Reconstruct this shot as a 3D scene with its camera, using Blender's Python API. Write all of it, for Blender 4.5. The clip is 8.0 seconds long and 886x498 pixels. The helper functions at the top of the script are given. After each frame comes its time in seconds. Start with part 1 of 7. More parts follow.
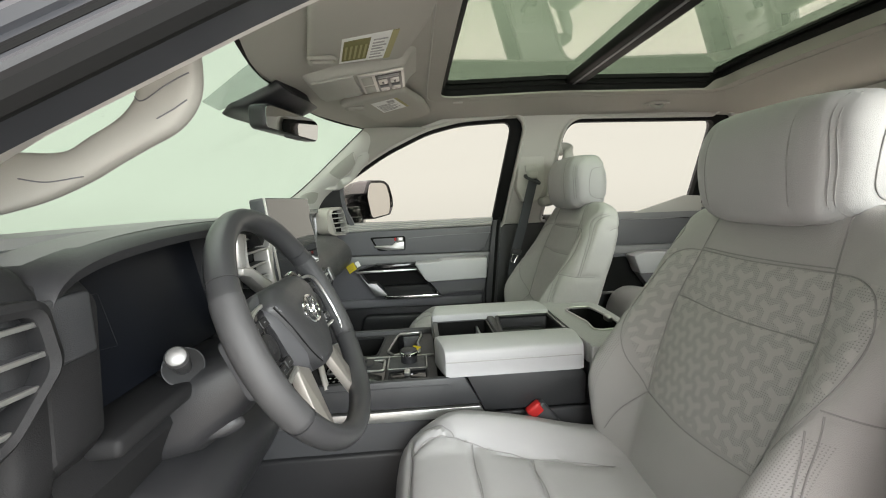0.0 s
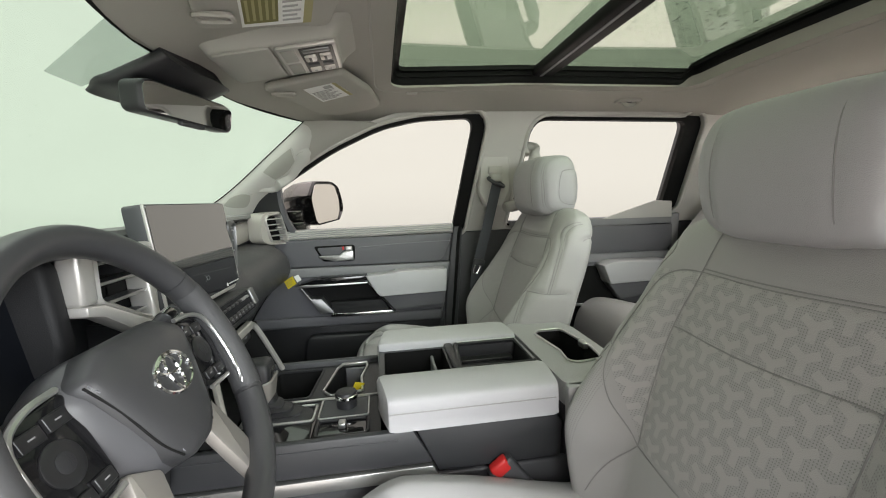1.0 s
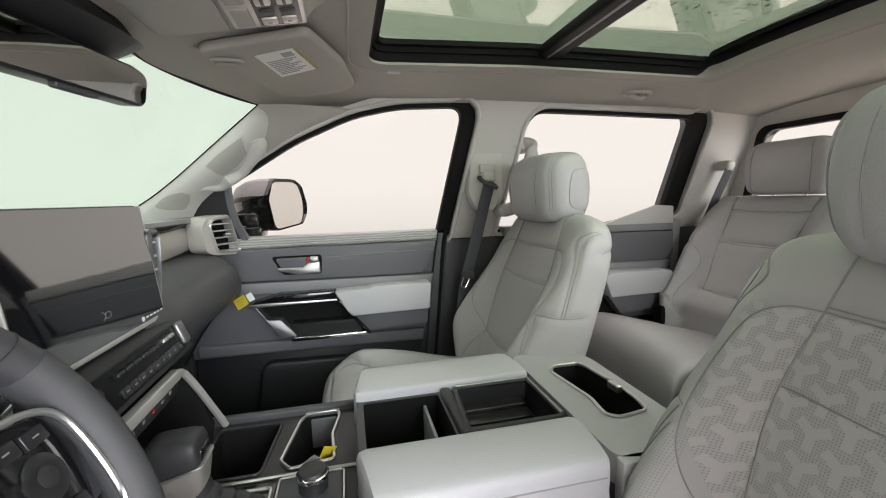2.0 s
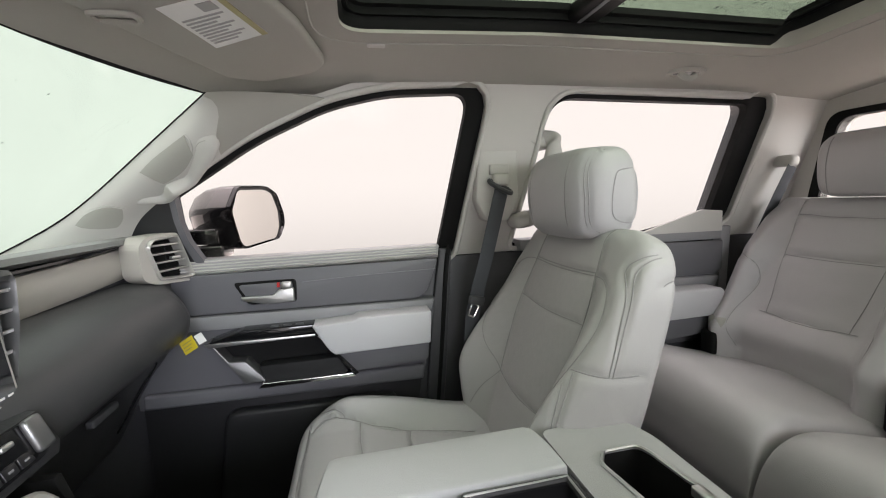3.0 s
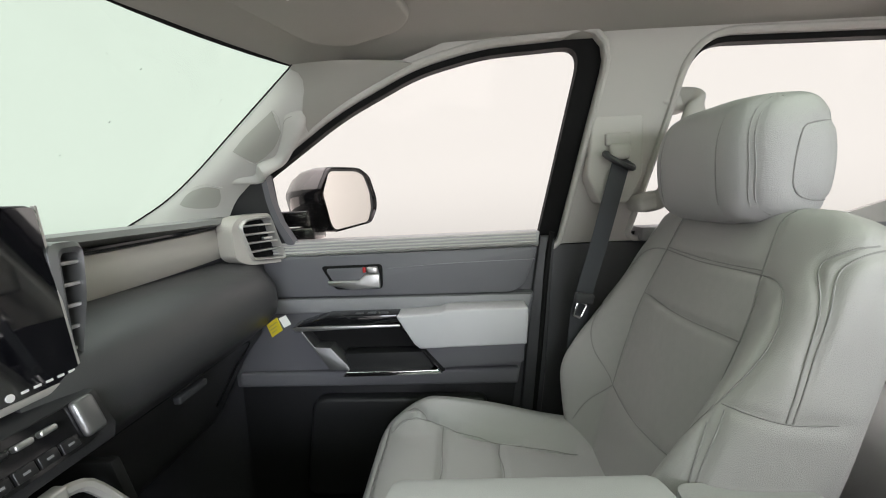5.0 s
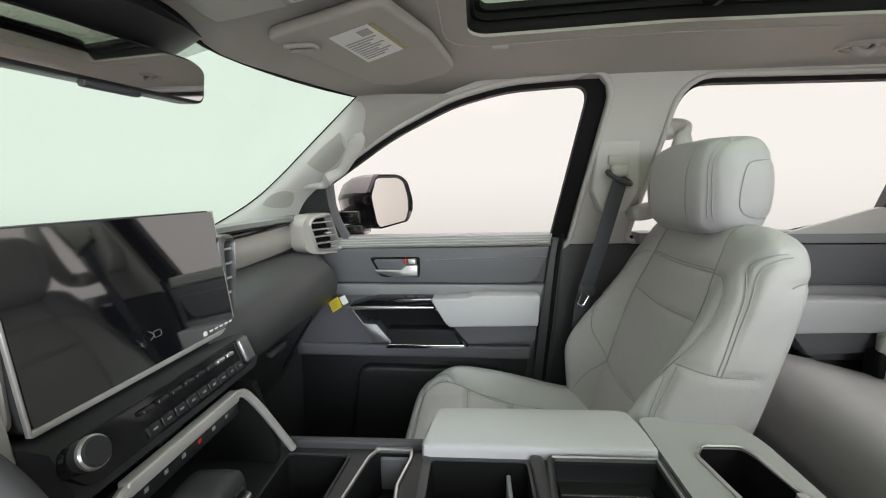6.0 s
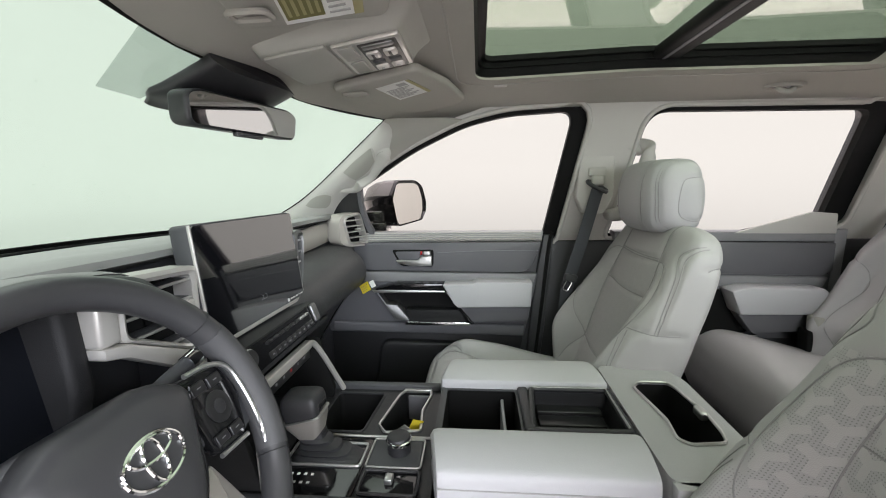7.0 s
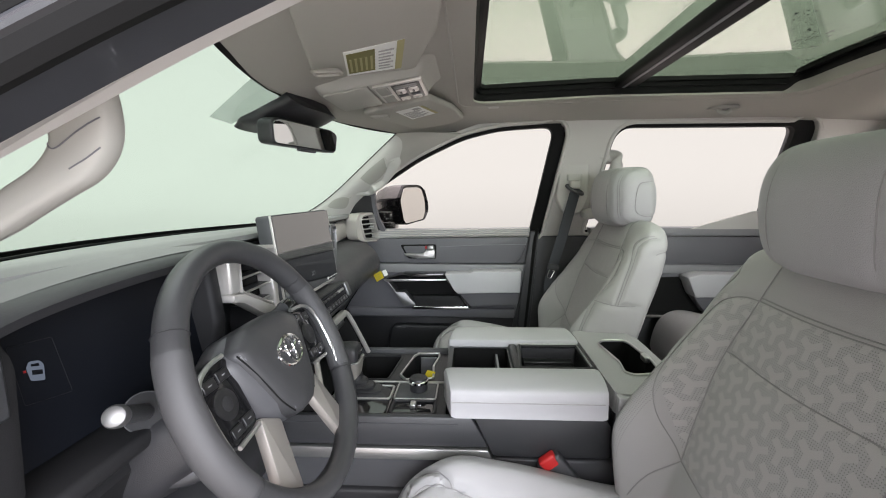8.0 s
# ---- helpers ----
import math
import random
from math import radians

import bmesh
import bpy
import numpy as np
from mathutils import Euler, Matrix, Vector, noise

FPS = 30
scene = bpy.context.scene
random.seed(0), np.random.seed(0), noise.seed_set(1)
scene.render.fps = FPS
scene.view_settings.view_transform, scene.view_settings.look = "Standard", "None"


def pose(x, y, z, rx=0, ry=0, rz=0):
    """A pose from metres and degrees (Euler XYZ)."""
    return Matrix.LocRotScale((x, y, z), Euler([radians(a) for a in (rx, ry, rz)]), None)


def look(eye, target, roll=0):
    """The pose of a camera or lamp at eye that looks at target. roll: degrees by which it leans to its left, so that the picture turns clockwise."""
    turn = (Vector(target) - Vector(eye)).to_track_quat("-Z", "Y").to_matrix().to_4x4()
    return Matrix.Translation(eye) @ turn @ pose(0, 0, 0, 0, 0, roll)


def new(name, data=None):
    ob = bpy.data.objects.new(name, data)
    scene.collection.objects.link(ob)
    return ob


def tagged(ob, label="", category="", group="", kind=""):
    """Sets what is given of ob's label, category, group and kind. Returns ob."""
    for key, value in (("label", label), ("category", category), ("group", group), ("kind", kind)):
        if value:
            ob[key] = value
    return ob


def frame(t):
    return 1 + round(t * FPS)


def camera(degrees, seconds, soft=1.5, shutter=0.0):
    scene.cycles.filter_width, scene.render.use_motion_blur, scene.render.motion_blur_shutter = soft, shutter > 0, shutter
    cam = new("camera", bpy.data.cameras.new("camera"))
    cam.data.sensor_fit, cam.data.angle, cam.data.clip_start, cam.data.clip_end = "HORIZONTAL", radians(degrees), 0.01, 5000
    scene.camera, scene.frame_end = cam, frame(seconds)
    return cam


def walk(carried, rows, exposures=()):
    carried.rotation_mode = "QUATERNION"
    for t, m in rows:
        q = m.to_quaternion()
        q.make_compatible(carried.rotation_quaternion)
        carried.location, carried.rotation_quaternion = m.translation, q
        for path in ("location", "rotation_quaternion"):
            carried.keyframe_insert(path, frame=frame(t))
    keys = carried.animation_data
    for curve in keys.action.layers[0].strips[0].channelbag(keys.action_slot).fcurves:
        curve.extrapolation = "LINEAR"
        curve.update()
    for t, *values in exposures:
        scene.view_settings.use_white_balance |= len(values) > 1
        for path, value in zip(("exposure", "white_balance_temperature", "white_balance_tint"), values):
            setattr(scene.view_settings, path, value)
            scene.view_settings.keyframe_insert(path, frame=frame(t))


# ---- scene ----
cam = camera(94.2, 8.0, soft=1.05)
METRES, EYE, TILT, LEAN, TURN = 1.65, 0.87, -7.0, 2.5, -3.75
ROWS = [
    (0.0, 0.0, 0.0, 0.0, -0.0, 0.0, -0.0),
    (0.5, 0.0127, 0.0545, 0.0093, -2.09, 0.1, 0.12),
    (1.0, 0.0245, 0.1116, 0.0207, -4.83, 0.15, 0.22),
    (1.5, 0.008, 0.1772, 0.028, -8.08, 0.01, 0.14),
    (1.7, -0.0008, 0.2031, 0.0326, -9.37, 0.05, 0.0),
    (2.8, 0.0308, 0.3759, 0.0680, -9.1, 0.5, 0.7),
    (3.0, 0.0339, 0.4007, 0.0748, -8.63, 0.22, 0.93),
    (3.5, 0.0481, 0.4506, 0.0831, -5.63, 0.05, 1.38),
    (4.0, 0.0574, 0.495, 0.0789, -1.45, 0.05, 1.31),
    (4.5, 0.0558, 0.5094, 0.0662, 2.99, -0.32, 0.65),
    (4.7, 0.0530, 0.5036, 0.0665, 4.1, -0.6, 0.25),
    (5.8, 0.0455, 0.3807, 0.0690, 8.0, -1.35, -1.9),
    (6.0, 0.0422, 0.352, 0.0706, 7.87, -1.59, -2.1),
    (6.5, 0.0389, 0.2729, 0.0682, 8.32, -1.88, -2.51),
    (7.0, 0.0494, 0.1984, 0.0679, 8.34, -1.99, -2.6),
    (7.5, 0.063, 0.1271, 0.0636, 7.85, -1.72, -2.58),
    (8.0, 0.0482, 0.0502, 0.0439, 7.24, -1.13, -2.44),
]
walk(cam, [(t, pose(0, -1.055, EYE, TILT, LEAN, TURN) @ pose(METRES * x, METRES * y, METRES * z, 90 + pitch, roll, yaw)) for t, x, y, z, yaw, pitch, roll in ROWS],
     [(0.0, 0.08, 6680, 7), (1.5, 0.14, 6520, 12), (3.0, 0.28, 6430, 18), (3.5, 0.25, 6400, 17), (4.5, 0.20, 6380, 15), (6.0, 0.23, 6330, 14), (8.0, 0.14, 6350, 15)])

# ---- light: a white photo booth round the car, its unseen top set brighter ----
world = bpy.data.worlds.new("booth_light")
scene.world = world
world.use_nodes = True
# walls of the booth, set brighter towards the unseen zenith to light upward faces
bg = world.node_tree.nodes["Background"]
wn, wl = world.node_tree.nodes, world.node_tree.links
wco, wsep, wmap = wn.new("ShaderNodeTexCoord"), wn.new("ShaderNodeSeparateXYZ"), wn.new("ShaderNodeMapRange")
wl.new(wco.outputs["Generated"], wsep.inputs[0])
wl.new(wsep.outputs[2], wmap.inputs[0])
wmap.interpolation_type = "SMOOTHSTEP"
for i, v in enumerate((0.42, 1.0, 0.87, 3.1)):
    wmap.inputs[1 + i].default_value = v
# pinker overhead to offset the green of the roof glass
wtint = wn.new("ShaderNodeMix")
wtint.data_type = "RGBA"
wtint.inputs[6].default_value, wtint.inputs[7].default_value = (1.0, 0.97, 0.925, 1), (1.0, 0.90, 0.965, 1)
wfac = wn.new("ShaderNodeMapRange")
wfac.inputs[1].default_value, wfac.inputs[2].default_value = 0.50, 0.95
wl.new(wsep.outputs[2], wfac.inputs[0])
wl.new(wfac.outputs[0], wtint.inputs[0])
wl.new(wtint.outputs[2], bg.inputs[0])
# front-left of the world, out of view, dimmed to shade driver seat and dash
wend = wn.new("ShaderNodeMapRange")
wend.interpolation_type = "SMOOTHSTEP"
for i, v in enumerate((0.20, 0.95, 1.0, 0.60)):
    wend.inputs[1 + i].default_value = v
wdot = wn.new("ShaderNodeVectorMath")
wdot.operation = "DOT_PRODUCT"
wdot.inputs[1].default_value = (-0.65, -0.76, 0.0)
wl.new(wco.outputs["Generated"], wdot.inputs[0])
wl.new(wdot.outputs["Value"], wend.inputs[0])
wmul = wn.new("ShaderNodeMath")
wmul.operation = "MULTIPLY"
wl.new(wmap.outputs[0], wmul.inputs[0])
# the wall darkens downwards, more so below view to cut light on the headliner
wlow = wn.new("ShaderNodeMapRange")
wlow.interpolation_type = "SMOOTHSTEP"
for i, v in enumerate((-0.42, 0.06, 0.35, 1.0)):
    wlow.inputs[1 + i].default_value = v
wl.new(wsep.outputs[2], wlow.inputs[0])
wlo2 = wn.new("ShaderNodeMath")
wlo2.operation = "MULTIPLY"
# unseen driver side of the world made brighter to light the cabin's side faces
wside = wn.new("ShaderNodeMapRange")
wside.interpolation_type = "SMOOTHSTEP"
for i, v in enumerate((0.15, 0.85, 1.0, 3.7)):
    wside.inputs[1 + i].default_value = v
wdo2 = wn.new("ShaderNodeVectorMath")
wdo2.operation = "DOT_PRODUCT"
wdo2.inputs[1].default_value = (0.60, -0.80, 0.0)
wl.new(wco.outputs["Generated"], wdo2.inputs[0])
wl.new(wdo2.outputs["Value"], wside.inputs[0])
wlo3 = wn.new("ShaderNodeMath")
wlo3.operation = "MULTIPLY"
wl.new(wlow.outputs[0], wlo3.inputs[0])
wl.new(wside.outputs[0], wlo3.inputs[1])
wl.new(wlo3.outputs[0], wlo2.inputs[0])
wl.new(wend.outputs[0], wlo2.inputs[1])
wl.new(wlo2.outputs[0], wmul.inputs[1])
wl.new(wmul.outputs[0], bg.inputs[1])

# area lamp added out of view behind the driver side to brighten the cabin
fill = bpy.data.lights.new("side_fill_lamp", "AREA")
fill.shape, fill.size, fill.size_y, fill.energy = "RECTANGLE", 3.6, 1.8, 260
fill.color = (0.88, 0.95, 1.0)
lamp = new("side_fill_lamp", fill)
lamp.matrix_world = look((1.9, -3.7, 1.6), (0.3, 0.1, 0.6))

from mathutils import geometry, bvhtree, kdtree


# ---- materials ----
def material(name, colour, rough=0.5, metal=0.0, bump=0.0, scale=400.0, vary=0.06, coat=0.0, kind="noise", spec=0.5, stains=6.0):
    m = bpy.data.materials.new(name)
    m.use_nodes = True
    n, l = m.node_tree.nodes, m.node_tree.links
    b = n["Principled BSDF"]
    b.inputs["Roughness"].default_value, b.inputs["Metallic"].default_value = rough, metal
    b.inputs["Coat Weight"].default_value = coat
    b.inputs["Specular IOR Level"].default_value = spec
    co = n.new("ShaderNodeTexCoord")
    big = n.new("ShaderNodeTexNoise")
    big.inputs["Scale"].default_value, big.inputs["Detail"].default_value = stains, 6
    l.new(co.outputs["Object"], big.inputs["Vector"])
    ramp = n.new("ShaderNodeMix")
    ramp.data_type = "RGBA"
    ramp.inputs[6].default_value = (*[c * (1 - vary) for c in colour], 1)
    ramp.inputs[7].default_value = (*[min(1, c * (1 + vary)) for c in colour], 1)
    l.new(big.outputs["Fac"], ramp.inputs[0])
    l.new(ramp.outputs[2], b.inputs["Base Color"])
    # gloss worn unevenly
    ro = n.new("ShaderNodeMapRange")
    ro.inputs[1].default_value, ro.inputs[2].default_value = 0.3, 0.7
    ro.inputs[3].default_value, ro.inputs[4].default_value = rough * 0.88, min(rough * 1.14, 1.0)
    l.new(big.outputs["Fac"], ro.inputs[0])
    l.new(ro.outputs[0], b.inputs["Roughness"])
    if bump:
        if kind == "leather":
            tex = n.new("ShaderNodeTexVoronoi")
            tex.inputs["Scale"].default_value = scale
            out = tex.outputs["Distance"]
        else:
            tex = n.new("ShaderNodeTexNoise")
            tex.inputs["Scale"].default_value, tex.inputs["Detail"].default_value = scale, 4
            out = tex.outputs["Fac"]
        l.new(co.outputs["Object"], tex.inputs["Vector"])
        bp = n.new("ShaderNodeBump")
        bp.inputs["Strength"].default_value, bp.inputs["Distance"].default_value = bump, 0.002
        l.new(out, bp.inputs["Height"])
        l.new(bp.outputs[0], b.inputs["Normal"])
        if kind == "leather":
            # soft creases and puckers of the hide
            soft = n.new("ShaderNodeTexNoise")
            soft.inputs["Scale"].default_value, soft.inputs["Detail"].default_value, soft.inputs["Distortion"].default_value = 22, 3, 0.6
            l.new(co.outputs["Object"], soft.inputs["Vector"])
            b2 = n.new("ShaderNodeBump")
            b2.inputs["Strength"].default_value, b2.inputs["Distance"].default_value = 0.16, 0.008
            l.new(soft.outputs["Fac"], b2.inputs["Height"])
            l.new(b2.outputs[0], bp.inputs["Normal"])
    return m


def glass(name, tint, gloss=0.3):
    m = bpy.data.materials.new(name)
    m.use_nodes = True
    n, l = m.node_tree.nodes, m.node_tree.links
    n.remove(n["Principled BSDF"])
    tr, gl, mix = n.new("ShaderNodeBsdfTransparent"), n.new("ShaderNodeBsdfGlossy"), n.new("ShaderNodeMixShader")
    lw, pw, ma = n.new("ShaderNodeLayerWeight"), n.new("ShaderNodeMath"), n.new("ShaderNodeMath")
    tr.inputs[0].default_value = (*tint, 1)
    gl.inputs["Roughness"].default_value = 0.02
    lw.inputs[0].default_value = 0.5
    pw.operation, ma.operation = "POWER", "MULTIPLY_ADD"
    pw.inputs[1].default_value = 3.0
    ma.inputs[1].default_value, ma.inputs[2].default_value = gloss, min(0.02, 0.008 + gloss * 0.2)
    l.new(lw.outputs["Facing"], pw.inputs[0])
    l.new(pw.outputs[0], ma.inputs[0])
    l.new(ma.outputs[0], mix.inputs[0])
    l.new(tr.outputs[0], mix.inputs[1])
    l.new(gl.outputs[0], mix.inputs[2])
    l.new(mix.outputs[0], n["Material Output"].inputs[0])
    return m


def seat_leather(name, k=1.0):
    """Grey leather with a woven chevron emboss and fine punched holes on the insert."""
    m = material(name, (0.395, 0.390, 0.386), 0.37, bump=0.25, scale=900, kind="leather", vary=0.05)
    n, l = m.node_tree.nodes, m.node_tree.links
    b = n["Principled BSDF"]

    def M(op, a, c=None, d=None):
        q = n.new("ShaderNodeMath")
        q.operation = op
        for i, v in enumerate((a, c, d)):
            if v is None:
                continue
            if isinstance(v, (int, float)):
                q.inputs[i].default_value = v
            else:
                l.new(v, q.inputs[i])
        return q.outputs[0]
    co, sp = n.new("ShaderNodeTexCoord"), n.new("ShaderNodeSeparateXYZ")
    l.new(co.outputs["Object"], sp.inputs[0])
    y, z = sp.outputs[1], sp.outputs[2]
    # three-armed weave on a honeycomb
    H = 0.036
    S = H * 1.7320508

    def cell(shift):
        qy = M("SUBTRACT", M("MULTIPLY", M("FRACT", M("ADD", M("DIVIDE", M("ADD", y, 3.8), S), shift)), S), S / 2)
        qz = M("SUBTRACT", M("MULTIPLY", M("FRACT", M("ADD", M("DIVIDE", z, H), shift)), H), H / 2)
        return qy, qz, M("ADD", M("MULTIPLY", qy, qy), M("MULTIPLY", qz, qz))
    y1, z1, d1 = cell(0.0)
    y2, z2, d2 = cell(0.5)
    near = M("LESS_THAN", d1, d2)
    far = M("SUBTRACT", 1.0, near)
    qy = M("ABSOLUTE", M("ADD", M("MULTIPLY", y1, near), M("MULTIPLY", y2, far)))
    qz = M("ADD", M("MULTIPLY", z1, near), M("MULTIPLY", z2, far))
    down = M("MULTIPLY", M("LESS_THAN", qz, 0.0), M("LESS_THAN", qy, 0.0048))
    off = M("ABSOLUTE", M("SUBTRACT", M("MULTIPLY", qy, 0.5), M("MULTIPLY", qz, 0.866)))
    up = M("MULTIPLY", M("GREATER_THAN", M("ADD", M("MULTIPLY", qy, 0.866), M("MULTIPLY", qz, 0.5)), 0.0), M("LESS_THAN", off, 0.0048))
    bar = M("MAXIMUM", down, up)
    # punched holes
    hy = M("ABSOLUTE", M("SUBTRACT", M("FRACT", M("DIVIDE", M("ADD", y, 10.0), 0.0032)), 0.5))
    hz = M("ABSOLUTE", M("SUBTRACT", M("FRACT", M("DIVIDE", z, 0.0032)), 0.5))
    hole = M("LESS_THAN", M("ADD", M("MULTIPLY", hy, hy), M("MULTIPLY", hz, hz)), 0.05)
    ay = M("ABSOLUTE", y)
    ins = M("MULTIPLY", M("LESS_THAN", M("ADD", ay, M("MULTIPLY", M("MAXIMUM", M("SUBTRACT", 0.62, z), 0.0), 0.55)), 0.208), M("MULTIPLY", M("LESS_THAN", z, 0.747), M("GREATER_THAN", z, 0.475)))
    bol = M("MULTIPLY", M("MULTIPLY", M("GREATER_THAN", ay, 0.185), M("LESS_THAN", ay, 0.24)), M("MULTIPLY", M("LESS_THAN", z, 0.585), M("GREATER_THAN", z, 0.43)))
    dots = M("MINIMUM", M("ADD", M("MULTIPLY", M("MULTIPLY", hole, M("SUBTRACT", 1.0, bar)), ins), M("MULTIPLY", M("MULTIPLY", hole, bol), 0.8)), 1.0)
    flat = M("MULTIPLY", bar, ins)
    old = b.inputs["Base Color"].links[0].from_socket
    mix = n.new("ShaderNodeMix")
    mix.data_type = "RGBA"
    l.new(M("MULTIPLY", dots, 0.50 * k), mix.inputs[0])
    l.new(old, mix.inputs[6])
    mix.inputs[7].default_value = (0.10, 0.098, 0.094, 1)
    mix2 = n.new("ShaderNodeMix")
    mix2.data_type = "RGBA"
    l.new(M("MULTIPLY", flat, 0.30 * k), mix2.inputs[0])
    l.new(mix.outputs[2], mix2.inputs[6])
    mix2.inputs[7].default_value = (0.56, 0.55, 0.53, 1)
    l.new(mix2.outputs[2], b.inputs["Base Color"])
    bp = n.new("ShaderNodeBump")
    bp.inputs["Strength"].default_value, bp.inputs["Distance"].default_value = 0.5 * k, 0.0015
    l.new(M("SUBTRACT", M("MULTIPLY", flat, 0.6), dots), bp.inputs["Height"])
    prev = b.inputs["Normal"].links[0].from_socket
    l.new(prev, bp.inputs["Normal"])
    l.new(bp.outputs[0], b.inputs["Normal"])
    return m


def glow(name, colour, strength):
    m = bpy.data.materials.new(name)
    m.use_nodes = True
    n, l = m.node_tree.nodes, m.node_tree.links
    n.remove(n["Principled BSDF"])
    e = n.new("ShaderNodeEmission")
    e.inputs[0].default_value, e.inputs[1].default_value = (*colour, 1), strength
    l.new(e.outputs[0], n["Material Output"].inputs[0])
    return m


LEATHER = material("grey_leather", (0.392, 0.390, 0.396), 0.37, bump=0.25, scale=900, kind="leather", vary=0.05)
LEATHER_LIGHT = material("light_grey_leather", (0.495, 0.495, 0.512), 0.42, bump=0.25, scale=900, kind="leather", vary=0.04)
THREAD = material("grey_seam", (0.285, 0.282, 0.278), 0.6)
PAINT = material("dark_body_paint", (0.034, 0.036, 0.042), 0.42, coat=0.25, vary=0.05)
HEADLINER = material("headliner_cloth", (0.39, 0.378, 0.342), 0.95, bump=0.4, scale=1500, vary=0.05, spec=0.1)
PILLAR = material("pale_pillar_plastic", (0.52, 0.508, 0.48), 0.7, bump=0.15, scale=1200, vary=0.04)
DARK = material("charcoal_plastic", (0.050, 0.051, 0.055), 0.46, bump=0.2, scale=1100, vary=0.12)
ROLL = material("charcoal_dash_roll", (0.046, 0.046, 0.048), 0.42, bump=0.25, scale=900, vary=0.1)
# darker, duller black than the other dash trim, to offset strong side light
DASH_DIM_BLACK = material("dimmed_black_dash_trim", (0.016, 0.016, 0.017), 0.55, bump=0.25, scale=900, vary=0.1, spec=0.2)
DARK_SOFT = material("charcoal_soft_trim", (0.021, 0.021, 0.023), 0.42, bump=0.25, scale=900, vary=0.1)
DOOR_DARK = material("slate_door_trim", (0.128, 0.128, 0.139), 0.5, bump=0.2, scale=1000, vary=0.08)
DOOR_MID = material("mid_grey_door_trim", (0.24, 0.24, 0.25), 0.5, bump=0.2, scale=1000, vary=0.06)
DASH_TOP = material("grey_dash_top", (0.20, 0.20, 0.195), 0.62, bump=0.25, scale=900, vary=0.06)
BLACK = material("black_rubber", (0.011, 0.011, 0.011), 0.6, vary=0.2, spec=0.08)
GLOSS = material("piano_black", (0.008, 0.008, 0.009), 0.08, vary=0.2)
SCREEN = material("dark_display_glass", (0.006, 0.006, 0.008), 0.04, vary=0.1)
SCREEN.node_tree.nodes["Principled BSDF"].inputs["IOR"].default_value = 2.7
SILVER = material("satin_silver", (0.55, 0.55, 0.54), 0.32, metal=0.9, vary=0.04)
CHROME = material("chrome", (0.8, 0.8, 0.8), 0.1, metal=1.0, vary=0.02)
TRIM_WARM = material("warm_grey_dash_trim", (0.46, 0.435, 0.40), 0.45, bump=0.1, scale=1300, vary=0.04)
CARPET = material("black_carpet", (0.022, 0.022, 0.023), 1.0, bump=0.8, scale=700, vary=0.25)
BELT = material("grey_webbing", (0.075, 0.08, 0.09), 0.8, bump=0.4, scale=1500, vary=0.1)
RED = material("red_button", (0.55, 0.022, 0.022), 0.4)
PAPER = material("white_paper", (0.75, 0.75, 0.73), 0.8)
YELLOW = material("yellow_tag", (0.75, 0.6, 0.03), 0.7)
WHITE = material("white_booth", (0.66, 0.63, 0.58), 0.9)
INK = material("grey_print", (0.36, 0.36, 0.35), 0.8)
GLASS_CLEAR = glass("side_glass", (0.968, 0.960, 0.932), 0.0)
GLASS_GREEN = glass("windscreen_glass", (0.87, 0.96, 0.89), 0.08)
FRIT = glass("dotted_frit", (0.80, 0.82, 0.81))
GLASS_ROOF = glass("roof_glass", (0.61, 0.69, 0.585), 0.75)
PILLAR_WARM = material("warm_grey_plastic", (0.360, 0.355, 0.320), 0.6, bump=0.15, scale=1200, vary=0.05)
SILVER_SOFT = material("pale_silver_plastic", (0.54, 0.522, 0.495), 0.33, metal=0.45, vary=0.04)
MAT = material("grey_carpet", (0.045, 0.045, 0.046), 1.0, bump=0.9, scale=600, vary=0.25)
GRIP = material("dotted_leather", (0.052, 0.052, 0.054), 0.5, bump=0.22, scale=2200, kind="leather", vary=0.08)
WHEEL = material("dark_wheel_leather", (0.038, 0.038, 0.040), 0.38, bump=0.10, scale=1400, vary=0.08)
HUB = material("satin_slate_hub", (0.072, 0.072, 0.077), 0.34, bump=0.1, scale=1200, vary=0.06)
SPOKE = material("satin_bronze_silver", (0.42, 0.395, 0.365), 0.42, metal=0.7, vary=0.04)
PRINT = material("dull_yellow_print", (0.34, 0.31, 0.15), 0.7)
# the front seats' leather made a little lighter for the dim rear bench
LEATHER_REAR = material("lightened_rear_leather", (0.425, 0.415, 0.420), 0.34, bump=0.25, scale=900, kind="leather", vary=0.05)
SEAT_BACK = seat_leather("perforated_grey_leather")
SEAT_BACK_SMOOTH = seat_leather("faintly_embossed_grey_leather", 0.12)
SIDE_PAD = material("slate_soft_pad", (0.036, 0.037, 0.040), 0.42, bump=0.2, scale=1000, vary=0.08)
DROP_GLASS = glass("clear_drop", (0.72, 0.77, 0.73), 0.5)
WATER = material("water_drop", (0.10, 0.13, 0.11), 0.05, vary=0.1)
DARK_METAL = material("dark_satin_metal", (0.20, 0.20, 0.20), 0.38, metal=0.7, vary=0.05)
SILL = material("pale_ribbed_sill", (0.36, 0.36, 0.36), 0.42, bump=0.1, scale=1200, vary=0.05)
MIRROR_CAP = material("bronze_grey_paint", (0.085, 0.078, 0.076), 0.22, metal=0.3, coat=0.8, vary=0.05)
SATIN_BLACK = material("satin_black_button", (0.015, 0.015, 0.016), 0.30, vary=0.1)
OVERHEAD_DARK = material("dark_brown_plastic", (0.045, 0.040, 0.037), 0.4, vary=0.1)
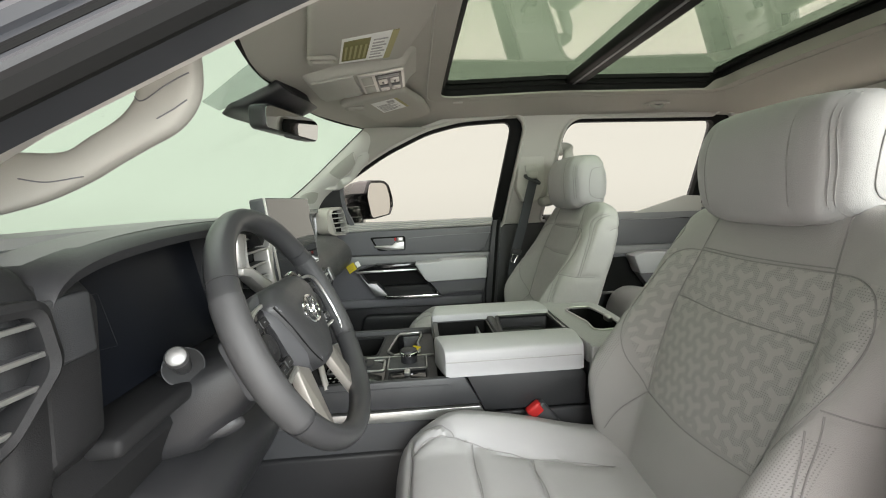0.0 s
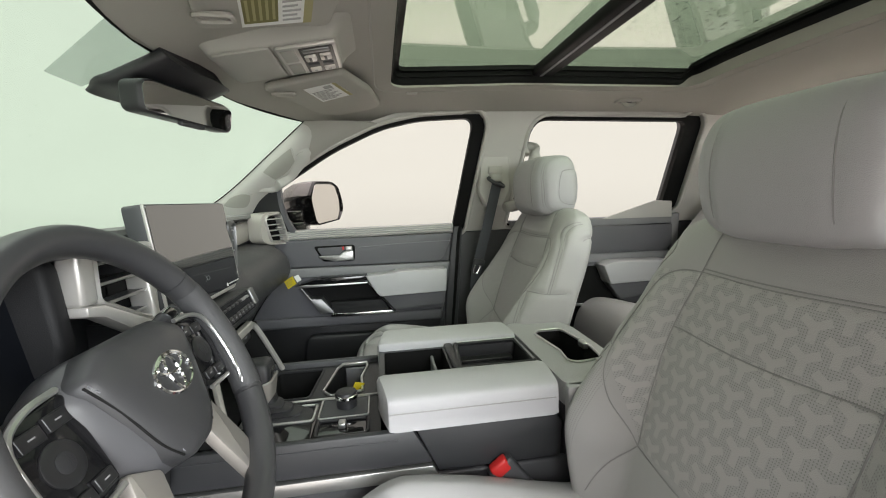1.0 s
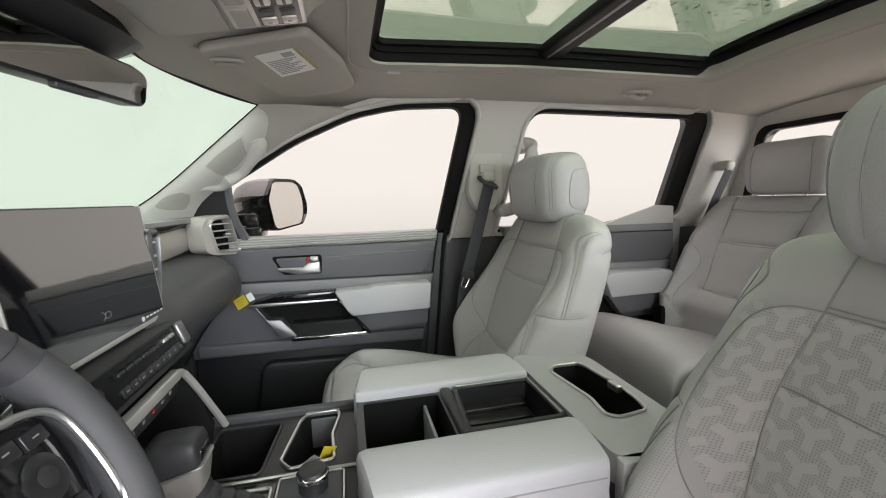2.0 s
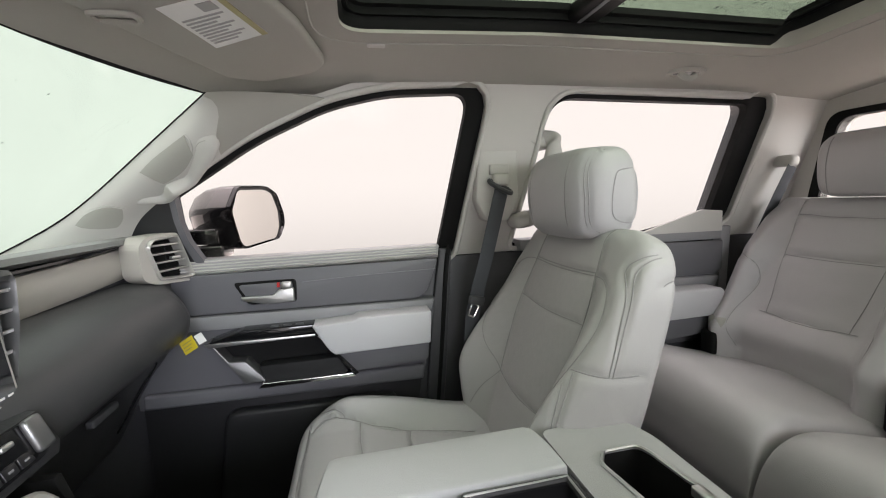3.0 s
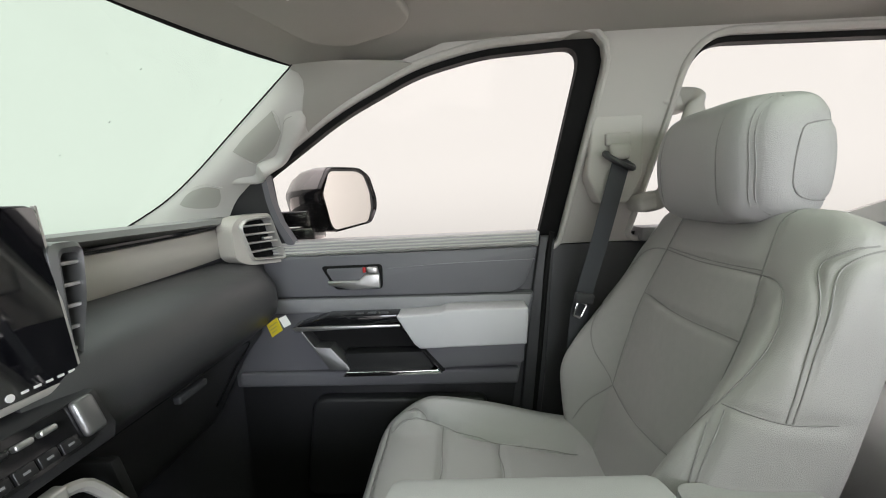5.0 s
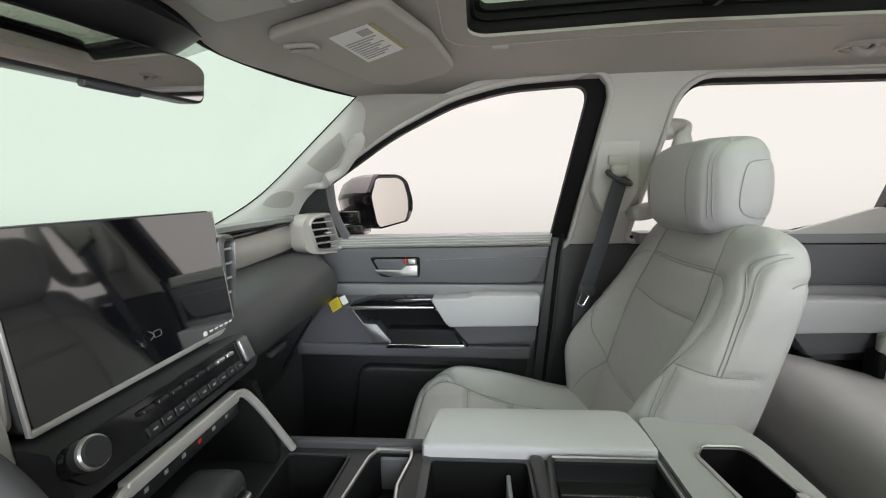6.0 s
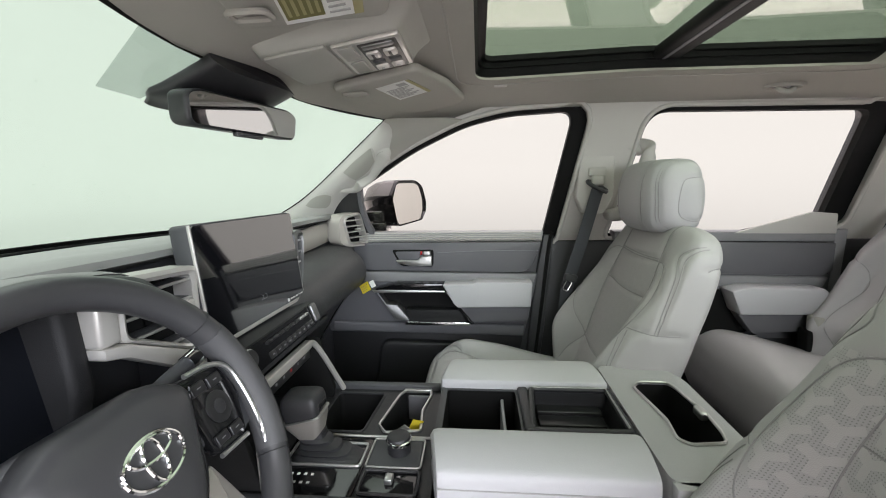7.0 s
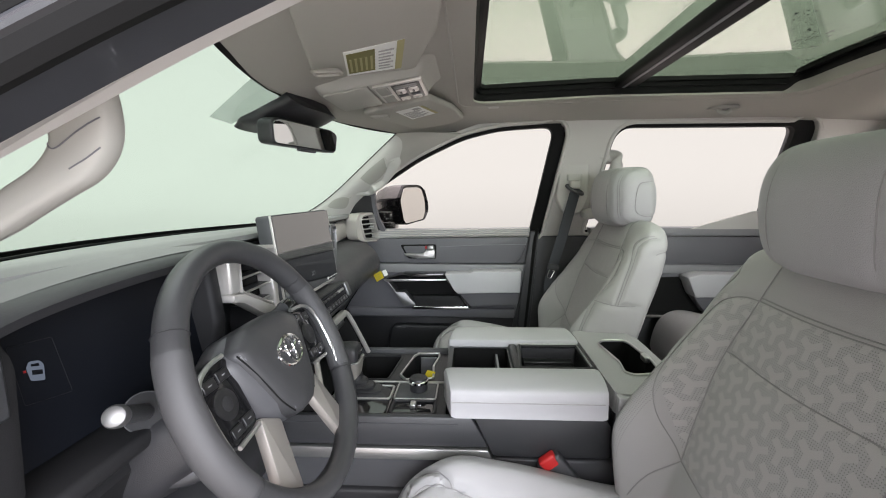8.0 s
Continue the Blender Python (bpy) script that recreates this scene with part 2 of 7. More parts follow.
DIM_MIRROR = material("dimming_mirror", (0.70, 0.70, 0.71), 0.02, metal=1.0, vary=0.0)
MIRROR = material("mirror", (0.74, 0.70, 0.67), 0.02, metal=1.0, vary=0.0)


# ---- mesh tools ----
def thing(name, label, category, group="", kind="", at=(0, 0, 0)):
    ob = new(name)
    ob.location = at
    return tagged(ob, label, category, group, kind)


def part(name, bm, mat, parent=None, label="", smooth=True, angle=40):
    me = bpy.data.meshes.new(name)
    bmesh.ops.recalc_face_normals(bm, faces=bm.faces)
    for f in bm.faces:
        f.smooth = smooth
    for e in bm.edges:
        if len(e.link_faces) == 2 and e.calc_face_angle(0) > radians(angle):
            e.smooth = False
    bm.to_mesh(me)
    bm.free()
    me.materials.append(mat)
    ob = new(name, me)
    if parent:
        ob.parent = parent
        at = parent.location.copy()
        if parent.parent:
            at += parent.parent.location
        if at.length > 0:
            me.transform(Matrix.Translation(-at))
    if label:
        ob["label"] = label
    return ob


def rbox(x0, x1, y0, y1, z0, z1, r=0.006, seg=3):
    bm = bmesh.new()
    bmesh.ops.create_cube(bm, size=1)
    for v in bm.verts:
        v.co = Vector(((x0 + x1) / 2 + v.co.x * (x1 - x0), (y0 + y1) / 2 + v.co.y * (y1 - y0), (z0 + z1) / 2 + v.co.z * (z1 - z0)))
    if r:
        bmesh.ops.bevel(bm, geom=bm.edges[:], offset=min(r, 0.49 * min(abs(x1 - x0), abs(y1 - y0), abs(z1 - z0))), segments=seg, profile=0.5, affect="EDGES")
    return bm


def place(bm, m):
    bmesh.ops.transform(bm, matrix=m, verts=bm.verts)
    return bm


def prism(points, lo, hi, axis="y", r=0.0, seg=2):
    """A polygon of two coordinates drawn out along an axis."""
    bm = bmesh.new()
    at = {"x": lambda a, b, c: (c, a, b), "y": lambda a, b, c: (a, c, b), "z": lambda a, b, c: (a, b, c)}[axis]
    lower = [bm.verts.new(at(a, b, lo)) for a, b in points]
    upper = [bm.verts.new(at(a, b, hi)) for a, b in points]
    n = len(points)
    bm.faces.new(lower)
    bm.faces.new(upper[::-1])
    for i in range(n):
        bm.faces.new((lower[i], upper[i], upper[(i + 1) % n], lower[(i + 1) % n]))
    bmesh.ops.recalc_face_normals(bm, faces=bm.faces)
    if r:
        cap = set(lower), set(upper)
        edges = bm.edges[:] if n <= 8 else [e for e in bm.edges if any(e.verts[0] in c and e.verts[1] in c for c in cap)]
        bmesh.ops.bevel(bm, geom=edges, offset=r, segments=seg, profile=0.5, affect="EDGES", clamp_overlap=n <= 8)
    return bm


def loft(rings, closed=True, caps=True, loop=False):
    bm = bmesh.new()
    vs = [[bm.verts.new(p) for p in ring] for ring in rings]
    n = len(rings[0])
    m = len(vs)
    for i in range(m if loop else m - 1):
        for j in range(n if closed else n - 1):
            bm.faces.new((vs[i][j], vs[i][(j + 1) % n], vs[(i + 1) % m][(j + 1) % n], vs[(i + 1) % m][j]))
    if caps and closed and not loop:
        bm.faces.new(vs[0][::-1])
        bm.faces.new(vs[-1])
    return bm


def thicken(bm, d):
    bmesh.ops.recalc_face_normals(bm, faces=bm.faces)
    bmesh.ops.solidify(bm, geom=bm.faces[:], thickness=d)
    return bm


def tube(points, r=0.002, n=6, closed=False, flat=1.0):
    pts = [Vector(p) for p in points]
    rings = []
    up = Vector((0.13, 0.21, 0.97))
    k = len(pts)
    for i, p in enumerate(pts):
        a, b = (pts[i - 1], pts[(i + 1) % k]) if closed else (pts[max(i - 1, 0)], pts[min(i + 1, k - 1)])
        d = (b - a).normalized()
        s = d.cross(up)
        s = s.normalized() if s.length > 1e-4 else Vector((1, 0, 0))
        u = s.cross(d)
        rings.append([p + r * (math.cos(2 * math.pi * j / n) * s + flat * math.sin(2 * math.pi * j / n) * u) for j in range(n)])
    return loft(rings, True, True, closed)


def curve(points, steps=8, closed=False):
    """A smooth line through the points."""
    pts = [Vector(p) for p in points]
    k = len(pts)
    out = []
    for i in range(k if closed else k - 1):
        p0, p1, p2, p3 = (pts[(i + j) % k] if closed else pts[min(max(i + j, 0), k - 1)] for j in (-1, 0, 1, 2))
        for s in range(steps):
            t = s / steps
            out.append(0.5 * (2 * p1 + (p2 - p0) * t + (2 * p0 - 5 * p1 + 4 * p2 - p3) * t * t + (3 * p1 - p0 - 3 * p2 + p3) * t ** 3))
    if not closed:
        out.append(pts[-1])
    return out


def interp(table, x):
    """Row of values at x, smoothly between the rows (x, values...)."""
    xs = [r[0] for r in table]
    return [float(v) for v in np.array([np.interp(x, xs, [r[i] for r in table]) for i in range(1, len(table[0]))])]


def smooth_rows(table, steps):
    return [tuple(p) for p in _spline(table, steps)]


def _spline(table, steps):
    t = np.array(table, float)
    k = len(t)
    for i in range(k - 1):
        p0, p1, p2, p3 = t[max(i - 1, 0)], t[i], t[i + 1], t[min(i + 2, k - 1)]
        for s in range(steps):
            u = s / steps
            yield 0.5 * (2 * p1 + (p2 - p0) * u + (2 * p0 - 5 * p1 + 4 * p2 - p3) * u * u + (3 * p1 - p0 - 3 * p2 + p3) * u ** 3)
    yield t[-1]


def sgn_pow(v, e):
    return math.copysign(abs(v) ** e, v)


def step(a, b, x):
    u = min(max((x - a) / (b - a), 0), 1)
    return u * u * (3 - 2 * u)


def join(*bms):
    out = bmesh.new()
    for b in bms:
        me = bpy.data.meshes.new("tmp")
        b.to_mesh(me)
        b.free()
        out.from_mesh(me)
        bpy.data.meshes.remove(me)
    return out


def round_poly(points, r, n=5):
    """The polygon with its corners rounded."""
    out = []
    k = len(points)
    for i, p in enumerate(points):
        p, a, b = Vector(p), Vector(points[i - 1]), Vector(points[(i + 1) % k])
        rr = min(r, 0.45 * (a - p).length, 0.45 * (b - p).length)
        s, e = p + (a - p).normalized() * rr, p + (b - p).normalized() * rr
        for j in range(n + 1):
            t = j / n
            out.append(tuple((1 - t) ** 2 * s + 2 * t * (1 - t) * p + t * t * e))
    return out


def groove(bm, lines, depth=0.003, wide=0.0075):
    """Press a surface in along its seams, so that the panels between them puff out."""
    pts = [p for ln in lines for p in ln]
    if not pts:
        return bm
    kd = kdtree.KDTree(len(pts))
    for i, p in enumerate(pts):
        kd.insert(p, i)
    kd.balance()
    bm.normal_update()
    moves = []
    for v in bm.verts:
        d = kd.find(v.co)[2]
        if d < wide * 3:
            moves.append((v, v.normal * (depth * math.exp(-(d / wide) ** 2))))
    for v, m in moves:
        v.co -= m
    return bm


def sewn(bm, seams, off=Vector((0, 0, 0)), r=0.0011, deep=0.003):
    """Press the seams into a cushion and give the threads that lie in them."""
    bmesh.ops.recalc_face_normals(bm, faces=bm.faces)
    tree = bvhtree.BVHTree.FromBMesh(bm)
    laid = []
    for line, way, back in seams:
        pts = seam_on(tree, line, way, back, r, 0.0, 14)
        if len(pts) > 2:
            laid.append(pts)
    groove(bm, laid, deep)
    tree = bvhtree.BVHTree.FromBMesh(bm)
    threads = []
    for pts in laid:
        low = []
        for p in pts:
            hit = tree.find_nearest(p)
            low.append(hit[0] + hit[1] * 0.0005 + off if hit[0] is not None else p + off)
        for _ in range(6):
            low = [low[0]] + [(a + b * 2 + c) / 4 for a, b, c in zip(low, low[1:], low[2:])] + [low[-1]]
        threads.append(tube(low, r, 5))
    return threads


def seam_on(tree, points, way, back=1.0, r=0.0018, lift=0.0004, steps=10, smooth=True):
    """A seam laid on a surface: the points are thrown along a direction onto it."""
    way = Vector(way).normalized()
    pts = []
    line = curve(points, steps) if smooth else [Vector(a).lerp(Vector(b), t / steps) for a, b in zip(points, points[1:]) for t in range(steps)] + [Vector(points[-1])]
    for p in line:
        hit = tree.ray_cast(p - way * back, way)
        if hit[0] is not None:
            pts.append(hit[0] - way * lift)
    return pts
# ---- the booth and the car's shell ----
def glass_y(z):
    return 0.80 - 0.35 * (z - 0.75)


def blend(points, soft):
    """The outline with each corner rounded by its own radius."""
    out = []
    k = len(points)
    for i, p in enumerate(points):
        p, a, b = Vector(p), Vector(points[i - 1]), Vector(points[(i + 1) % k])
        r = min(soft[i], 0.48 * (a - p).length, 0.48 * (b - p).length)
        s, e = p + (a - p).normalized() * r, p + (b - p).normalized() * r
        for j in range(7):
            t = j / 6
            out.append(tuple((1 - t) ** 2 * s + 2 * t * (1 - t) * p + t * t * e))
    return out


FRONT_WIN = blend([(0.336, 0.765), (0.405, 1.166), (0.20, 1.158), (0.065, 1.130), (-0.11, 1.055), (-0.25, 0.971), (-0.315, 0.932), (-0.318, 0.765)], [0.004, 0.045, 0.05, 0.05, 0.06, 0.03, 0.012, 0.004])
REAR_WIN = blend([(0.565, 0.765), (0.612, 1.02), (0.632, 1.158), (1.268, 1.147), (1.252, 0.823), (0.98, 0.765)], [0.004, 0.05, 0.075, 0.03, 0.006, 0.04])


def offset_poly(points, fn):
    """Each point moved out along its normal by fn(x, z, nx, nz)."""
    out = []
    k = len(points)
    c = Vector((sum(p[0] for p in points) / k, sum(p[1] for p in points) / k))
    for i, p in enumerate(points):
        d = Vector(points[(i + 1) % k]) - Vector(points[i - 1])
        n = Vector((d.y, -d.x)).normalized()
        if n.dot(Vector(p) - c) < 0:
            n = -n
        w = fn(p[0], p[1], n.x, n.y)
        out.append((p[0] + n.x * w, p[1] + n.y * w))
    return out


def plate(outer, holes, fy, thick, side):
    """A wall panel in x and z with holes through it, at y = fy(z), thickened outwards."""
    loops = [outer] + holes
    tri = geometry.tessellate_polygon([[Vector((x, z, 0)) for x, z in lp] for lp in loops])
    flat = [p for lp in loops for p in lp]
    bm = bmesh.new()
    a = [bm.verts.new((x, side * fy(x, z), z)) for x, z in flat]
    b = [bm.verts.new((x, side * (fy(x, z) + thick), z)) for x, z in flat]
    for t in tri:
        bm.faces.new([a[i] for i in t])
        bm.faces.new([b[i] for i in t[::-1]])
    k = 0
    for lp in loops:
        n = len(lp)
        for i in range(n):
            bm.faces.new((a[k + i], a[k + (i + 1) % n], b[k + (i + 1) % n], b[k + i]))
        k += n
    return bm


def ring_plate(inner, outer, fy, depth, side):
    """A band between two outlines, with depth."""
    rings = []
    for (x, z), (X, Z) in zip(inner, outer):
        rings.append([(x, side * fy(x, z), z), (X, side * fy(X, Z), Z), (X, side * (fy(X, Z) + depth), Z), (x, side * (fy(x, z) + depth), z)])
    return loft(rings, True, False, True)


def roof_mid(x):
    return interp([(-0.32, 1.130), (-0.2, 1.160), (-0.05, 1.195), (0.1, 1.222), (0.5, 1.235), (1.1, 1.228), (1.7, 1.17)], x)[0]


def roof_z(x, y):
    edge = interp([(-0.32, 1.14), (-0.18, 1.152), (0.1, 1.168), (1.2, 1.162), (1.7, 1.14)], x)[0]
    u = min(abs(y) / 0.67, 1.0)
    return roof_mid(x) - (roof_mid(x) - edge) * u ** 3.2


ground = part("studio_floor", rbox(-12, 12, -12, 12, -0.66, -0.62, 0), WHITE)
tagged(ground, "pale matte studio floor under the car", "floor", kind="structure")

# headliner with the roof opening
SUN = (0.10, 1.09, 0.40)


def roof_hole(d=0.0, n=40, r=0.05):
    x0, x1, w = SUN
    pts = round_poly([(x0 - d, -w - d), (x1 + d, -w - d), (x1 + d, w + d), (x0 - d, w + d)], r + d, 6)
    out = []
    for i, p in enumerate(pts):
        q = pts[(i + 1) % len(pts)]
        steps = 16 if math.dist(p, q) > 0.3 else 1
        out += [(p[0] + (q[0] - p[0]) * j / steps, p[1] + (q[1] - p[1]) * j / steps) for j in range(steps)]
    return out


def windscreen_top(y):
    return -0.312 + 0.125 * (abs(y) / 0.62) ** 2 + 0.038 * math.exp(-((y - 0.03) / 0.10) ** 2)


def build_headliner():
    hole = roof_hole()
    cx, cy = 0.6, 0.0
    rings = []
    for k in range(11):
        t = k / 10
        ring = []
        for x, y in hole:
            d = Vector((x - cx, y))
            # where the ray from the middle leaves the roof's outline
            lo, hi = 1.0, 6.0
            for _ in range(22):
                m = (lo + hi) / 2
                px, py = cx + d.x * m, d.y * m
                if abs(py) > 0.672 or px > 1.545 or px < windscreen_top(py):
                    hi = m
                else:
                    lo = m
            m = 1 + (lo - 1) * t
            px, py = cx + d.x * m, d.y * m
            ring.append((px, py, roof_z(px, py) - (0.004 if t == 0 else 0)))
        rings.append(ring)
    lip = [(x, y, z + 0.012 + 0.026 * step(SUN[1] - 0.05, SUN[1] - 0.01, x)) for x, y, z in rings[0]]
    return loft([lip] + rings, True, False)


headliner = part("ceiling", build_headliner(), HEADLINER, angle=60)
tagged(headliner, "warm grey cloth headliner with a roof opening", "headliner", kind="structure")

# the moulded edge of the cloth round the roof opening, coloured darker for its shading
edge = roof_hole(0.048)
tagged(part("trim", tube([(x, y, roof_z(x, y) + 0.0012) for x, y in edge], 0.0032, 6, True), PILLAR_WARM), "narrow moulded headliner edge round the roof opening, coloured darker for its shading", "trim", kind="structure")
roof = thing("panoramic_roof", "panoramic glass sunroof with black frame and rain drops", "sunroof")
inner, outer = roof_hole(-0.022), roof_hole(0.010)
prof = [(0.010, -0.002), (0.000, -0.006), (-0.006, 0.004), (-0.006, 0.014), (-0.014, 0.014), (-0.014, 0.026), (-0.024, 0.028), (-0.024, 0.040), (0.03, 0.045), (0.03, 0.02)]
loops = [roof_hole(d) for d, _ in prof]
part("frame", loft([[(loops[j][i][0], loops[j][i][1], max(roof_z(*roof_hole()[i]) - 0.004, 0) + 0.012 + prof[j][1] + (0.026 * step(SUN[1] - 0.05, SUN[1] - 0.01, roof_hole()[i][0]) if prof[j][1] < 0.03 else 0.0)) for j in range(len(prof))] for i in range(len(inner))], True, False, True), BLACK, roof)
part("cross_bar", rbox(0.535, 0.605, -0.41, 0.41, 1.243, 1.270, 0.008), BLACK, roof)
part("bar_groove", rbox(0.560, 0.568, -0.40, 0.40, 1.2415, 1.2445, 0.0), DOOR_DARK, roof)
part("front_pane", rbox(0.07, 0.575, -0.43, 0.43, 1.272, 1.277, 0), GLASS_ROOF, roof)
part("rear_pane", rbox(0.58, 1.12, -0.43, 0.43, 1.274, 1.279, 0), GLASS_ROOF, roof)
# rain drops on the rear pane
rng = random.Random(5)


def drops(rows):
    bm = bmesh.new()
    for c, r, h, up in rows:
        q = up.to_track_quat("Z", "Y")
        ring = [bm.verts.new(c + q @ Vector((r[0] * math.cos(a), r[1] * math.sin(a), 0))) for a in [2 * math.pi * j / 7 for j in range(7)]]
        top = bm.verts.new(c + q @ Vector((0, 0, h)))
        for j in range(7):
            bm.faces.new((ring[j], ring[(j + 1) % 7], top))
        bm.faces.new(ring[::-1])
    return bm


rows = []
while len(rows) < 430:
    x, y = rng.uniform(0.60, 1.10), rng.uniform(-0.41, 0.41)
    if noise.noise(Vector((x * 7, y * 5, 0))) + rng.uniform(-0.3, 0.3) < -0.05:
        continue
    r = rng.uniform(0.0012, 0.0032)
    rows.append((Vector((x, y, 1.2795)), (r, r * rng.uniform(1.0, 2.6)), r * 0.5, Vector((0, 0, 1))))
wet = part("rain_drops", drops(rows), WATER)
tagged(wet, "small rain drops on the glass roof", "water drops", kind="stuff")

# outer roof skin
x0, x1, w = SUN
skin = [[(x0 - 0.02, -0.44), (1.12, -0.44), (1.12, 0.44), (x0 - 0.02, 0.44)]]
tri = geometry.tessellate_polygon([[Vector((x, y, 0)) for x, y in lp] for lp in [[(-0.15, -0.72), (1.60, -0.72), (1.60, 0.72), (-0.15, 0.72)]] + skin])
flat = [(-0.15, -0.72), (1.60, -0.72), (1.60, 0.72), (-0.15, 0.72)] + skin[0]
bm = bmesh.new()
vs = [bm.verts.new((x, y, 1.275 - (0.045 if abs(y) > 0.5 else 0) - (0.03 if x < -0.1 else 0))) for x, y in flat]
for t in tri:
    bm.faces.new([vs[i] for i in t])
tagged(part("roof_skin", thicken(bm, 0.006), PAINT, smooth=False), "dark painted outer roof skin", "roof", kind="structure")

# side walls
for side, tag in ((1, "passenger"), (-1, "driver")):
    fy = lambda x, z: glass_y(z) - 0.035
    if side == 1:
        fin = offset_poly(FRONT_WIN, lambda x, z, nx, nz: 0.012 + 0.036 * max(nx, 0))
    else:
        fin = round_poly([(0.40, 0.08), (0.455, 0.765), (0.475, 1.155), (0.20, 1.158), (0.08, 1.125), (-0.107, 1.034), (-0.287, 0.934), (-0.42, 0.855), (-0.46, 0.70), (-0.44, 0.08)], 0.04, 4)
    rin = offset_poly(REAR_WIN, lambda x, z, nx, nz: 0.010 + 0.058 * max(nx, 0))
    wall = [(-0.30, 1.005), (-0.10, 1.105), (0.02, 1.15), (0.12, 1.18), (0.4, 1.19), (1.3, 1.18), (1.56, 1.165), (1.56, 0.745), (-0.37, 0.745), (-0.37, 0.955)]
    if side == -1:
        wall = [(-0.30, 0.965), (-0.10, 1.09), (0.02, 1.15), (0.12, 1.18), (0.4, 1.19), (1.3, 1.18), (1.56, 1.165), (1.56, 0.02), (-0.60, 0.02), (-0.60, 0.80), (-0.46, 0.875)]
    ob = part("wall_" + tag, plate(wall, [fin, rin], fy, 0.05, side), PILLAR, smooth=False)
    tagged(ob, "pale grey plastic pillar trim round the windows", "pillar trim", kind="structure")
    # outer skin of the body
    grow = 0.0 if side == 1 else -0.028
    skin_wall = [(-0.62, 0.80), (-0.34, 1.01), (-0.10, 1.15), (0.10, 1.215), (0.4, 1.235), (1.3, 1.225), (1.60, 1.19), (1.60, -0.12), (-0.95, -0.12), (-0.95, 0.78)]
    skin_y = lambda x, z: (glass_y(z) if z > 0.75 else 0.80 + 0.06 * math.sin(math.pi * min(max((0.75 - z) / 0.87, 0), 1))) + 0.018
    holes = [offset_poly(FRONT_WIN, lambda x, z, nx, nz: 0.034) if side == 1 else offset_poly(fin, lambda x, z, nx, nz: grow), offset_poly(REAR_WIN, lambda x, z, nx, nz: 0.030)]
    if side == 1:
        upper = [(-0.62, 0.80), (-0.34, 1.01), (-0.10, 1.15), (0.10, 1.215), (0.4, 1.235), (1.3, 1.225), (1.60, 1.19), (1.60, 0.735), (-0.95, 0.735), (-0.95, 0.78)]
        shell = join(plate(upper, holes, lambda x, z: glass_y(z) + 0.018, 0.05, side), plate([(-0.95, 0.73), (1.60, 0.73), (1.60, -0.12), (-0.95, -0.12)], [], lambda x, z: 0.845, 0.05, side))
    else:
        shell = plate(skin_wall, holes, skin_y, 0.05, side)
    ob = part("wall_body_" + tag, shell, PAINT, smooth=False)
    tagged(ob, "dark glossy painted outer body side", "body side", kind="structure")
    bead = [(x, side * (fy(x, z) - 0.002), z) for x, z in fin]
    if side == -1:
        bead = [(x, side * (fy(x, z) + 0.050), z) for x, z in fin]
        seal = part("door_seal", tube(bead, 0.013, 8, True), BLACK)
        tagged(seal, "black rubber seal round the open driver doorway", "seal", kind="structure")
        for out, rad, mat in ((-0.026, 0.010, BLACK), (-0.011, 0.005, DARK), (0.000, 0.004, BLACK), (0.016, 0.009, PAINT), (0.034, 0.006, BLACK)):
            line = [(x, side * (skin_y(x, z) + 0.048), z) for x, z in offset_poly(fin, lambda x, z, nx, nz: out)]
            tagged(part("door_flange", tube(line, rad, 8, True), mat), "dark painted flange round the open driver doorway", "door frame", kind="structure")
    rb = [(x, side * (fy(x, z) - 0.001), z) for x, z in offset_poly(rin, lambda x, z, nx, nz: 0.005)]
    fb = [(x, side * (fy(x, z) - 0.001), z) for x, z in offset_poly(fin, lambda x, z, nx, nz: 0.006)]
    for line in ((rb, fb) if side == 1 else (rb,)):
        tagged(part("trim", tube(line, 0.0075, 8, True), PILLAR), "pale rounded edge of the window opening", "trim", kind="structure")
    if side == 1:
        seal = part("window_seal", ring_plate([(x, z) for x, z in FRONT_WIN], offset_poly(FRONT_WIN, lambda x, z, nx, nz: 0.016 + 0.036 * max(nx, 0)), lambda x, z: glass_y(z) - 0.018, 0.026, side), BLACK)
        tagged(seal, "black rubber seal round the front door window", "seal", kind="structure")
        pane = part("window_1", plate(FRONT_WIN, [], lambda x, z: glass_y(z), 0.004, side), GLASS_CLEAR, smooth=False)
        tagged(pane, "clear closed front door window glass", "window", kind="structure")
    seal = part("window_seal", ring_plate(REAR_WIN, offset_poly(REAR_WIN, lambda x, z, nx, nz: 0.012 + 0.058 * max(nx, 0)), lambda x, z: glass_y(z) - 0.018, 0.026, side), BLACK)
    tagged(seal, "black rubber seal round the rear door window", "seal", kind="structure")
    pane = part("window_2", plate(REAR_WIN, [], lambda x, z: glass_y(z), 0.004, side), GLASS_CLEAR, smooth=False)
    tagged(pane, "clear closed rear door window glass", "window", kind="structure")

# windscreen pillars
WS_EDGE = [(-0.62, 0.635, 0.828), (-0.515, 0.635, 0.884), (-0.43, 0.63, 0.944), (-0.31, 0.62, 1.046), (-0.185, 0.612, 1.154)]
WIN_EDGE = [(-0.432, 0.715, 0.80), (-0.380, 0.700, 0.890), (-0.285, 0.685, 0.957), (-0.115, 0.653, 1.068), (0.06, 0.624, 1.145)]
CHEEK = (23.4, 22.6, 21.6, 20.5, 19.3, 18.2, 17.2, 16.4, 15.7)
DOOR_EDGE = [(-0.46, 0.765, 0.80), (-0.36, 0.745, 0.885), (-0.25, 0.728, 0.953), (-0.107, 0.705, 1.030), (0.08, 0.68, 1.118)]
